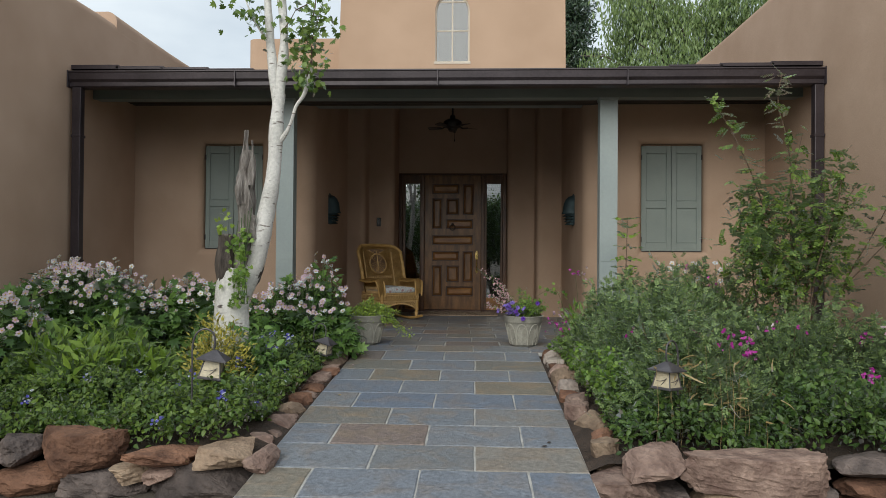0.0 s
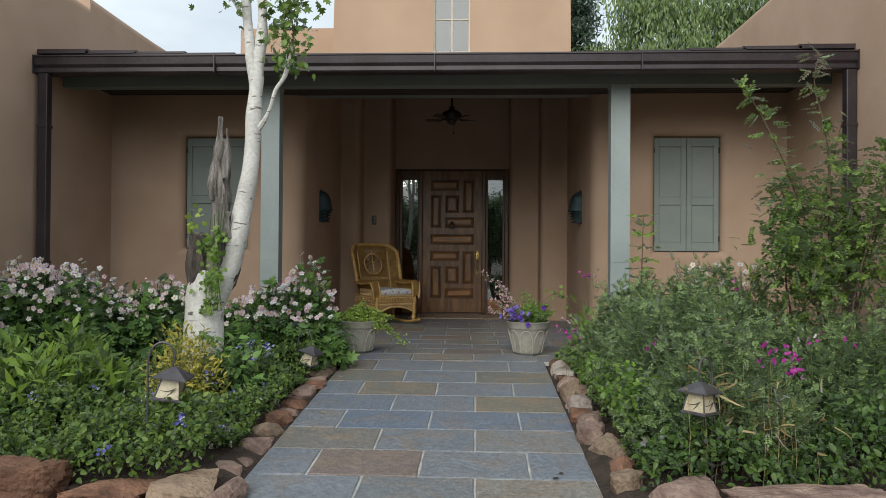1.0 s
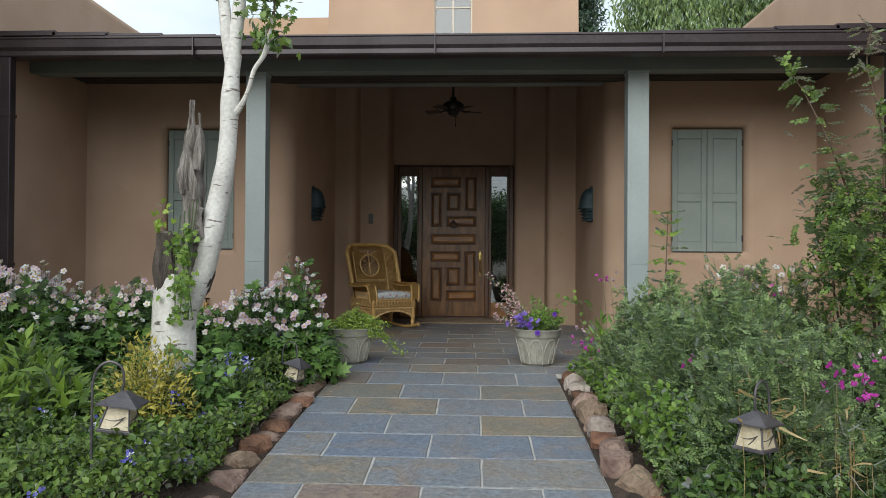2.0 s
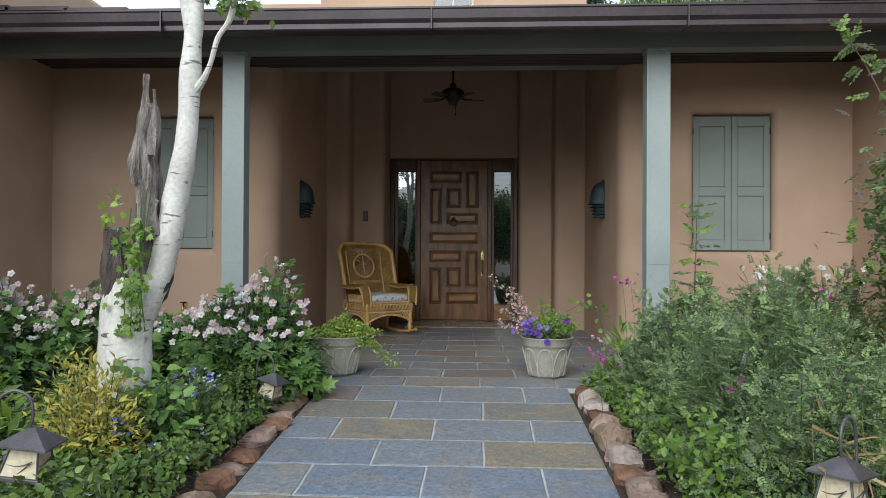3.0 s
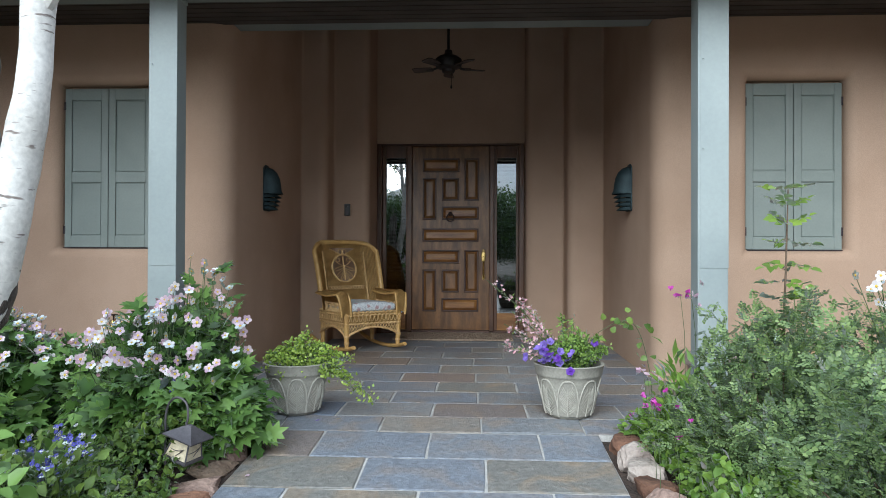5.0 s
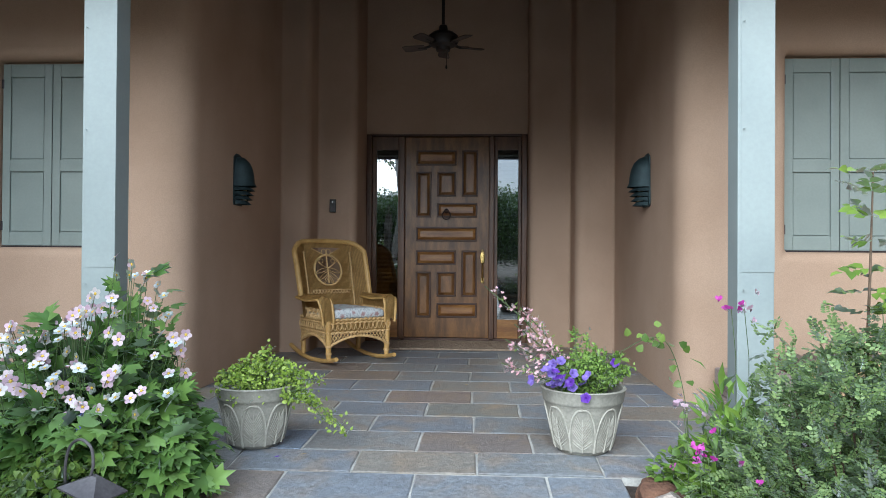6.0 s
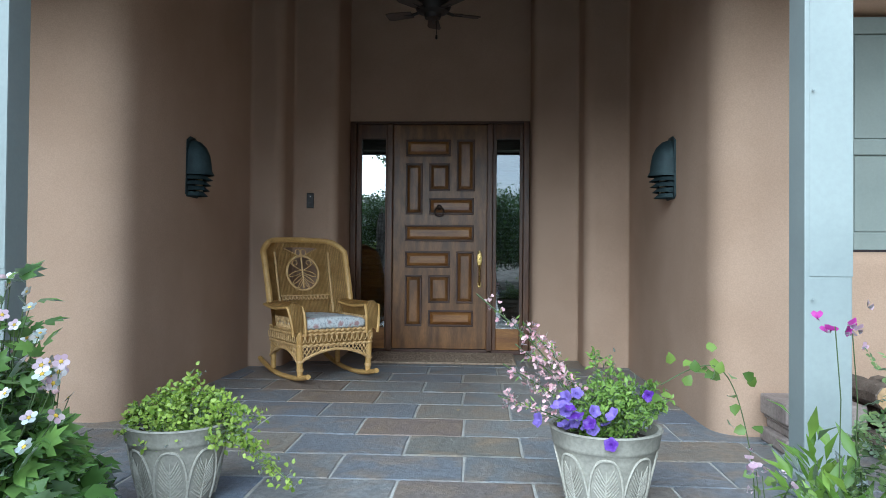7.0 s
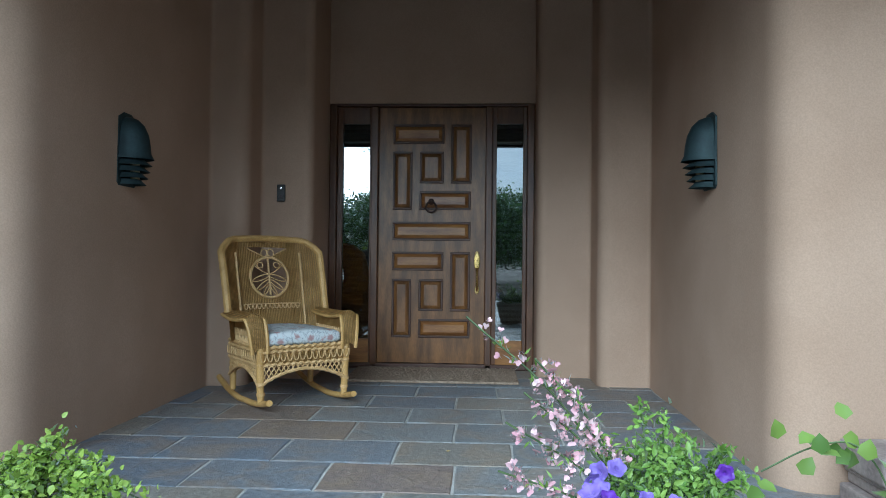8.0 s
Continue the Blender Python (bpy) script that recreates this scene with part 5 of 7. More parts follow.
# soil of the beds
for nm, xa, xb in (("ground_bed_west", WEST, -0.868), ("ground_bed_east", 1.078, EAST)):
    b = BM()
    nx, ny = 26, 34
    g = [[b.verts.new((xa + (xb - xa) * i / nx, 3.66 + (7.05 - 3.66) * j / ny, min(bed_z(xa + (xb - xa) * i / nx, 3.66 + 3.39 * j / ny) - 0.05, path_z(min(3.66 + 3.39 * j / ny, 6.97)) - 0.012 + 0.9 * max(-0.868 - 0.03 - (xa + (xb - xa) * i / nx), (xa + (xb - xa) * i / nx) - 1.108, 0)))) for j in range(ny + 1)] for i in range(nx + 1)]
    for i in range(nx):
        for j in range(ny):
            b.faces.new((g[i][j], g[i + 1][j], g[i + 1][j + 1], g[i][j + 1]))
    tagged(part(nm, b, SOIL, smooth=True), "dark damp garden soil under the plants", "soil", kind="structure")


# ---- plants ----
LEAF_MID = foliage("mid_green_leaf", (0.058, 0.118, 0.018), (0.2, 0.295, 0.052))
LEAF_DARK = foliage("dark_green_leaf", (0.042, 0.09, 0.018), (0.13, 0.215, 0.045))
LEAF_ANEM = foliage("anemone_leaf", (0.07, 0.155, 0.03), (0.215, 0.36, 0.08))
LEAF_GREY = foliage("grey_green_leaf", (0.108, 0.18, 0.062), (0.295, 0.395, 0.145))
LEAF_LIME = foliage("lime_leaf", (0.22, 0.34, 0.04), (0.42, 0.54, 0.1))
LEAF_POT = foliage("pot_leaf", (0.13, 0.24, 0.035), (0.27, 0.40, 0.08))
LEAF_BRIGHT = foliage("fresh_green_leaf", (0.1, 0.195, 0.028), (0.225, 0.35, 0.055))
LEAF_FRESH = foliage("light_green_leaf", (0.12, 0.21, 0.025), (0.28, 0.41, 0.065))
LEAF_ROSE = foliage("rose_leaf", (0.075, 0.14, 0.025), (0.22, 0.32, 0.06))
LEAF_YELLOW = foliage("yellowing_leaf", (0.34, 0.31, 0.04), (0.58, 0.5, 0.1))
LEAF_STRAW = foliage("dry_straw_leaf", (0.34, 0.24, 0.10), (0.50, 0.38, 0.19), 0.2)
LEAF_WILLOW = foliage("willow_leaf", (0.13, 0.20, 0.06), (0.27, 0.36, 0.13))
LEAF_PINE = foliage("pine_needle", (0.03, 0.062, 0.03), (0.065, 0.105, 0.045))
STEM = surface("green_stem", (0.05, 0.085, 0.03), (0.10, 0.14, 0.05), 0.7, 12, 80, 0.1, depth=0.001)
STEM_BROWN = surface("brown_stem", (0.09, 0.06, 0.04), (0.16, 0.11, 0.075), 0.85, 12, 80, 0.3, depth=0.003)
PETAL_BLUSH = foliage("blush_petal", (0.58, 0.38, 0.5), (0.8, 0.66, 0.72), 0.3)
PETAL_WHITE = foliage("white_petal", (0.74, 0.68, 0.69), (0.84, 0.80, 0.79), 0.3)
PETAL_BLUE = foliage("blue_petal", (0.05, 0.05, 0.34), (0.12, 0.11, 0.5), 0.2)
PETAL_VIOLET = foliage("violet_petal", (0.15, 0.09, 0.46), (0.3, 0.21, 0.66), 0.3)
PETAL_PURPLE = foliage("deep_purple_petal", (0.07, 0.02, 0.26), (0.15, 0.04, 0.42), 0.2)
PETAL_PINK = foliage("pink_petal", (0.68, 0.36, 0.42), (0.82, 0.60, 0.62), 0.3)
PETAL_MAGENTA = foliage("magenta_petal", (0.46, 0.03, 0.34), (0.66, 0.09, 0.52), 0.3)
STAMEN = foliage("yellow_stamen", (0.62, 0.40, 0.04), (0.75, 0.52, 0.08), 0.1)

OVATE = ([(0, 0, 0), (0.28, 0.5, 0.10), (0.68, 0.38, 0.07), (1, 0, -0.10), (0.68, -0.38, 0.07), (0.28, -0.5, 0.10), (0.35, 0, 0), (0.7, 0, -0.03)],
         [(0, 6, 1), (6, 7, 2, 1), (7, 3, 2), (0, 5, 6), (6, 5, 4, 7), (7, 4, 3)])
LANCE = ([(0, 0, 0), (0.4, 0.5, 0.06), (1, 0, -0.14), (0.4, -0.5, 0.06), (0.5, 0, 0)], [(0, 4, 1), (4, 2, 1), (0, 3, 4), (3, 2, 4)])
BLADE = ([(0, 0.5, 0), (0, -0.5, 0), (0.5, 0.42, 0.0), (0.5, -0.42, 0.0), (0.8, 0.25, -0.08), (0.8, -0.25, -0.08), (1, 0, -0.2)], [(0, 1, 3, 2), (2, 3, 5, 4), (4, 5, 6)])
LOBED = ([(0, 0, 0), (0.05, 0.36, 0.04), (0.33, 0.62, -0.02), (0.38, 0.28, 0.05), (0.70, 0.44, -0.02), (0.66, 0.14, 0.03), (1, 0, -0.12),
          (0.66, -0.14, 0.03), (0.70, -0.44, -0.02), (0.38, -0.28, 0.05), (0.33, -0.62, -0.02), (0.05, -0.36, 0.04), (0.36, 0, 0)],
         [(0, 12, 3, 1), (1, 3, 2), (12, 5, 3), (3, 5, 4), (12, 6, 5), (0, 11, 9, 12), (11, 10, 9), (12, 9, 7), (9, 8, 7), (12, 7, 6)])


ROUND = ([(0, 0, 0), (0.3, 0.5, 0.05), (0.75, 0.42, 0.03), (1, 0, -0.08), (0.75, -0.42, 0.03), (0.3, -0.5, 0.05)], [(0, 3, 2, 1), (0, 5, 4, 3)])


def flower_template(n_, cup=0.12, inner=0.12, wide=0.42):
    """An open flower of n_ petals, one unit in radius, facing along the third axis."""
    v, f = [], []
    for i in range(n_):
        a = 2 * math.pi * i / n_
        c, s = math.cos(a), math.sin(a)
        base = len(v)
        for r, t, h in ((inner, 0, 0), (0.55, wide, cup * 0.5), (0.92, wide * 0.62, cup), (1.0, 0, cup * 0.9), (0.92, -wide * 0.62, cup), (0.55, -wide, cup * 0.5)):
            v.append((c * r - s * t, s * r + c * t, h))
        f.append(tuple(range(base, base + 6)))
    return v, f


FLOWER5 = flower_template(5)


def petunia_template(k=20):
    """A ruffled funnel flower, one unit in radius, facing along the third axis."""
    v, f = [(0, 0, -0.55)], []
    for r, z, wave in ((0.30, -0.12, 0.0), (0.72, 0.10, 0.04), (1.0, 0.13, 0.10)):
        for i in range(k):
            a = 2 * math.pi * i / k
            q = r * (1 + (0.10 * math.cos(5 * a) if r > 0.6 else 0))
            v.append((q * math.cos(a), q * math.sin(a), z + wave * math.sin(5 * a + 1.2) + wave * 0.6 * math.sin(10 * a)))
    for i in range(k):
        j = (i + 1) % k
        f.append((0, 1 + i, 1 + j))
        for m_ in (0, 1):
            f.append((1 + m_ * k + i, 1 + (m_ + 1) * k + i, 1 + (m_ + 1) * k + j, 1 + m_ * k + j))
    return v, f


PETUNIA = petunia_template()
PEA = ([(0, 0, 0), (0.35, 0.62, 0.35), (0.75, 0.80, 0.15), (1.05, 0.42, 0.30), (0.85, 0, 0.12), (1.05, -0.42, 0.30), (0.75, -0.80, 0.15), (0.35, -0.62, 0.35), (0.55, 0.16, 0.75), (0.55, -0.16, 0.75), (0.05, 0, 0.8), (-0.35, 0.3, 0.5), (-0.35, -0.3, 0.5)],
       [(0, 4, 3), (0, 3, 2, 1), (0, 5, 4), (0, 7, 6, 5), (0, 8, 10), (0, 10, 9), (0, 10, 11), (0, 12, 10)])
DISC = ([(math.cos(a) * 1.0, math.sin(a) * 1.0, 0.0) for a in np.linspace(0, 2 * math.pi, 7)[:-1]] + [(0, 0, 0.7)], [(i, (i + 1) % 6, 6) for i in range(6)])


def unit(a):
    return a / np.maximum(np.linalg.norm(a, axis=1, keepdims=True), 1e-9)


def scatter(name, pos, axis, normal, length, width, template, mat, parent=None, label="", lift=1.0):
    """Many copies of one small leaf or flower joined into one mesh."""
    tv, tf = np.array(template[0], float), template[1]
    pos, axis = np.asarray(pos, float), unit(np.asarray(axis, float))
    side = unit(np.cross(np.asarray(normal, float), axis) + 1e-6)
    nor = np.cross(axis, side)
    length = np.broadcast_to(np.asarray(length, float), (len(pos),))[:, None, None]
    width = np.broadcast_to(np.asarray(width, float), (len(pos),))[:, None, None]
    V = pos[:, None, :] + axis[:, None, :] * tv[None, :, 0:1] * length + side[:, None, :] * tv[None, :, 1:2] * width + nor[:, None, :] * tv[None, :, 2:3] * length * lift
    n_, k = len(pos), len(tv)
    verts = V.reshape(-1, 3)
    loops, starts, totals = [], [], []
    base = np.arange(n_)[:, None] * k
    flat = np.concatenate([np.array(f) for f in tf])
    sizes = np.array([len(f) for f in tf])
    idx = (base + flat[None, :]).ravel()
    tot = np.tile(sizes, n_)
    me = bpy.data.meshes.new(name)
    me.vertices.add(len(verts))
    me.vertices.foreach_set("co", verts.ravel())
    me.loops.add(len(idx))
    me.loops.foreach_set("vertex_index", idx.astype(np.int32))
    me.polygons.add(len(tot))
    me.polygons.foreach_set("loop_start", np.concatenate([[0], np.cumsum(tot)[:-1]]).astype(np.int32))
    me.update(calc_edges=True)
    me.validate()
    me.materials.append(mat)
    ob = new(name, me)
    if parent is not None:
        ob.parent = parent
    if label:
        ob["label"] = label
    ob["kind"] = "stuff"
    return ob


def dome(R, n_, c, rx, ry, h, lump=0.25, fill=0.45, freq=3.0):
    """Points in an uneven mound, most of them near its skin, with the outward direction of each."""
    d = unit(R.normal(size=(n_, 3)))
    d[:, 2] = np.abs(d[:, 2])
    s = R.uniform(0, 1, n_) ** fill
    wob = np.array([noise.noise(Vector(q * freq) + Vector((c[0], c[1], 0)) * 2) for q in d])
    s = s * (1 + lump * wob * 1.8)
    p = d * s[:, None] * np.array([rx, ry, h]) + np.array(c)
    return p, d, s


def mound(name, c, rx, ry, h, n_, L_, W_, template, mat, seed, label, category, parent=None, droop=0.25, lump=0.25, fill=0.45, stems=30, rnd=0.6, foliage_name="foliage", group=""):
    """A clump of leaves on stems, rooted in the soil."""
    R = np.random.RandomState(seed)
    e = parent
    if e is None:
        e = empty(name)
        tagged(e, label, category, group=group)
    p, d, s = dome(R, n_, c, rx, ry, h, lump, fill)
    axis = d + R.normal(size=d.shape) * rnd
    axis[:, 2] -= droop
    nor = d * 0.6 + np.array([0, -0.25, 0.9]) + R.normal(size=d.shape) * 0.45
    f = R.uniform(0.65, 1.25, n_)
    scatter(foliage_name, p, axis, nor, L_ * f, W_ * f, template, mat, e)
    if stems:
        b = BM()
        q, dd, _ = dome(R, stems, c, rx * 0.85, ry * 0.85, h * 0.9, lump, 0.2)
        for i in range(stems):
            foot = Vector((c[0] + (q[i][0] - c[0]) * 0.45, c[1] + (q[i][1] - c[1]) * 0.45, c[2] - 0.08))
            tube(b, [foot, foot.lerp(Vector(q[i]), 0.5) + Vector((0, 0, 0.04 * h)), Vector(q[i])], [0.005, 0.004, 0.002], 4, False)
        tagged(part("stems", b, STEM, e), kind="stuff")
    return e


def blossoms(e, tips, facing, radius, template, petal, centre=None, seed=0, names=("blossom", "flower_centre")):
    R = np.random.RandomState(seed)
    tips = np.asarray(tips, float)
    n_ = len(tips)
    nor = unit(np.asarray(facing, float) + R.normal(size=(n_, 3)) * 0.35)
    ref = R.normal(size=(n_, 3))
    axis = unit(np.cross(nor, ref))
    r = radius * R.uniform(0.75, 1.15, n_)
    scatter(names[0], tips, axis, nor, r, r, template, petal, e)
    if centre is not None:
        scatter(names[1], tips + nor * radius * 0.06, axis, nor, r * 0.26, r * 0.26, DISC, centre, e)


def flower_stalks(e, c, tops, seed, rad=0.0022, name="flower_stalk", mat=None):
    b = BM()
    R = np.random.RandomState(seed)
    for t in tops:
        foot = Vector((c[0] + (t[0] - c[0]) * 0.6, c[1] + (t[1] - c[1]) * 0.6, c[2] + 0.15))
        tube(b, [foot, foot.lerp(Vector(t), 0.6) + Vector(R.normal(size=3) * 0.02), Vector(t)], [rad * 1.4, rad, rad * 0.8], 4, False)
    tagged(part(name, b, mat or STEM, e), kind="stuff")


def anemone(c, rx, ry, h, n_leaf, n_flower, seed, label, peaks=()):
    """Japanese anemone: dark lobed leaves with open blush flowers held above them."""
    e = mound("anemone", c, rx, ry, h, n_leaf, 0.112, 0.105, LOBED, LEAF_ANEM, seed, label, "flowers", stems=60, droop=0.35, group="anemones")
    R = np.random.RandomState(seed + 1)
    x, y, lean = R.uniform(-1, 1, n_flower * 3), R.uniform(-1, 1, n_flower * 3), None
    keep = [i for i in range(len(x)) if x[i] ** 2 + y[i] ** 2 < 1][:n_flower]
    tips = []
    for i in keep:
        px_, py_ = c[0] + x[i] * rx * 0.95, c[1] + y[i] * ry * 0.9
        top = c[2] + h * math.sqrt(max(0.05, 1 - 0.75 * (x[i] ** 2 + y[i] ** 2)))
        up = 0.02 + 0.15 * max(0, noise.noise((px_ * 3, py_ * 3, seed)) + 0.4) * R.uniform(0.3, 1.2)
        for (kx_, ky_, kr, kh) in peaks:
            up += kh * math.exp(-((px_ - kx_) ** 2 + (py_ - ky_) ** 2) / kr ** 2) * R.uniform(0.2, 1.0)
        tips.append((px_, py_, top + up))
    tips = np.array(tips)
    cl = tips[R.randint(0, len(tips), n_flower // 2)] + R.normal(size=(n_flower // 2, 3)) * 0.035
    tips = np.concatenate([tips, cl])
    flower_stalks(e, c, tips, seed)
    half = len(tips) // 6
    blossoms(e, tips[half:], np.tile((0, -0.75, 0.55), (len(tips) - half, 1)), 0.0285, FLOWER5, PETAL_BLUSH, STAMEN, seed)
    blossoms(e, tips[:half], np.tile((0.1, -0.8, 0.5), (half, 1)), 0.0285, FLOWER5, PETAL_WHITE, STAMEN, seed + 5, ("white_blossom", "white_flower_centre"))
    # unopened buds
    R2 = np.random.RandomState(seed + 9)
    buds = tips[R2.randint(0, len(tips), 40)] + R2.normal(size=(40, 3)) * 0.04
    scatter("buds", buds, R2.normal(size=(40, 3)), R2.normal(size=(40, 3)), 0.012, 0.012, DISC, PETAL_PINK, e, lift=1.5)
    return e


# west bed
anemone((-3.45, 6.35, 0.0), 0.85, 0.75, 0.74, 3400, 300, 11, "tall pale pink anemones with dark green lobed leaves", peaks=((-3.6, 6.3, 0.5, 0.16),))
anemone((-2.55, 6.75, 0.0), 0.55, 0.55, 0.66, 1900, 150, 12, "pale pink anemones beside the birch trunk")
anemone((-3.75, 5.35, -0.05), 0.5, 0.6, 0.60, 1500, 120, 13, "pale pink anemones at the edge of the wing wall")
anemone((-1.36, 6.70, 0.0), 0.50, 0.44, 0.64, 3200, 125, 14, "blush-white anemones in full flower beside the walk", peaks=((-1.14, 6.75, 0.2, 0.42), (-1.65, 6.7, 0.22, 0.14)))
mound("anemone", (-1.15, 6.74, 0.0), 0.20, 0.18, 0.93, 620, 0.08, 0.075, LOBED, LEAF_ANEM, 16, "tall leafy anemone stems beside the porch post", "flowers", stems=24, droop=0.3, fill=0.6, group="anemones")
anemone((-2.0, 6.95, 0.0), 0.35, 0.3, 0.45, 800, 20, 15, "pale pink anemones behind the birch trunk")


def ground_cover(name, x0, x1, y0, y1, h, n_, L_, W_, mat, seed, label, blue=0, blue_z=0.0, template=OVATE):
    """A low carpet of small leaves with tufts of blue flowers."""
    e = empty(name)
    tagged(e, label, "ground cover", kind="stuff")
    R = np.random.RandomState(seed)
    x, y = R.uniform(x0, x1, n_), R.uniform(y0, y1, n_)
    hh = np.array([bed_z(a, b) + h * (0.58 + 1.25 * noise.noise((a * 2.1, b * 2.1, seed)) + 0.35 * noise.noise((a * 6, b * 6, seed))) for a, b in zip(x, y)])
    z0 = np.array([bed_z(a, b) for a, b in zip(x, y)]) - 0.04
    t = R.uniform(0, 1, n_) ** 0.45
    p = np.stack([x, y, z0 + (np.maximum(hh, z0 + 0.05) - z0) * t], 1)
    axis = R.normal(size=(n_, 3)) + np.array([0, -0.35, 0.15])
    nor = np.array([0, -0.35, 1.0]) + R.normal(size=(n_, 3)) * 0.5
    f = R.uniform(0.6, 1.3, n_)
    scatter("foliage", p, axis, nor, L_ * f, W_ * f, template, mat, e)
    if blue:
        tuft = R.randint(0, n_, blue)
        base = p[tuft].copy()
        base[:, 2] = np.maximum(hh, z0)[tuft] + 0.015
        fl = np.repeat(base, 13, 0) + R.normal(size=(blue * 13, 3)) * np.array([0.02, 0.018, 0.026])
        blossoms(e, fl, np.tile((0, -0.6, 0.6), (len(fl), 1)), 0.0105, FLOWER5, PETAL_BLUE, None, seed)
    return e


ground_cover("plumbago", -3.2, -1.03, 3.70, 4.75, 0.27, 12600, 0.042, 0.026, LEAF_MID, 31, "low green plumbago with small blue flowers", 13)
ground_cover("plumbago_edge", -1.75, -1.01, 4.7, 6.45, 0.24, 5200, 0.042, 0.026, LEAF_MID, 32, "low green plumbago spilling over the edging stones", 5)
ground_cover("wing_cover", -4.15, -3.1, 3.75, 5.2, 0.30, 4200, 0.05, 0.03, LEAF_MID, 33, "low green ground cover along the wing wall", 4)
ground_cover("bed_cover", -3.2, -1.7, 4.6, 6.3, 0.20, 6500, 0.05, 0.03, LEAF_MID, 34, "low green leafy ground cover under taller plants", 2)
for i, (x, y, r, h, sd) in enumerate(((-2.55, 4.75, 0.36, 0.40, 41), (-3.0, 5.05, 0.3, 0.42, 42), (-2.3, 5.05, 0.3, 0.36, 43), (-2.75, 5.45, 0.3, 0.42, 44))):
    mound("phlox", (x, y, bed_z(x, y)), r, r, h, 560, 0.135, 0.046, LANCE, LEAF_FRESH, sd, "leafy fresh green phlox not yet in flower", "plant", stems=40, droop=-0.1, fill=0.6, group="phlox clumps")
for i, (x, y, r, h, sd) in enumerate(((2.62, 6.2, 0.34, 0.98, 45), (3.05, 6.0, 0.3, 0.9, 46), (1.42, 6.6, 0.16, 0.5, 47))):
    mound("phlox", (x, y, bed_z(x, y)), r, r, h, 360, 0.10, 0.026, LANCE, LEAF_BRIGHT, sd, "leafy fresh green phlox among the shrub roses", "plant", stems=40, droop=-0.15, fill=0.5, group="phlox clumps")
mound("spurge", (-1.60, 4.92, -0.08), 0.27, 0.20, 0.58, 3000, 0.05, 0.017, LANCE, LEAF_YELLOW, 51, "yellowing feathery plant at the foot of the birch", "plant", stems=40, droop=-0.1, fill=0.6)
mound("phlox", (-1.42, 5.2, -0.08), 0.26, 0.2, 0.46, 560, 0.075, 0.05, OVATE, LEAF_ANEM, 57, "leafy green clump in front of the birch trunk", "plant", stems=30, fill=0.5)
mound("salvia", (-1.36, 5.6, -0.05), 0.26, 0.3, 0.30, 620, 0.055, 0.036, OVATE, LEAF_MID, 52, "bushy plumbago with clusters of blue flowers", "flowers", stems=30)
sal = empty("blue_plumbago")
tagged(sal, "clusters of small bright blue flowers over green leaves", "flowers")
R = np.random.RandomState(53)
heads = np.stack([R.uniform(-1.62, -1.15, 14), R.uniform(5.3, 5.9, 14), R.uniform(0.14, 0.27, 14)], 1)
fl = np.repeat(heads, 14, 0) + R.normal(size=(14 * 14, 3)) * np.array([0.02, 0.02, 0.03])
blossoms(sal, fl, np.tile((0, -0.6, 0.6), (len(fl), 1)), 0.011, FLOWER5, PETAL_BLUE, None, 54)
flower_stalks(sal, (-1.37, 5.6, -0.1), heads, 55)

# east bed
def pinnate(R, p, d, size, pairs=4):
    """Leaflets set in pairs along short ribs."""
    pos, ax, no = [], [], []
    n_ = len(p)
    d = unit(d)
    side = unit(np.cross(d, np.array([0, 0, 1.0]) + R.normal(size=(n_, 3)) * 0.3))
    up = np.cross(side, d)
    for k in range(pairs):
        q = p + d * size * (0.25 + 0.75 * k / pairs)
        for s in (-1, 1):
            pos.append(q), ax.append(side * s + d * 0.55), no.append(up + R.normal(size=(n_, 3)) * 0.2)
    pos.append(p + d * size), ax.append(d), no.append(up)
    return np.concatenate(pos), np.concatenate(ax), np.concatenate(no)


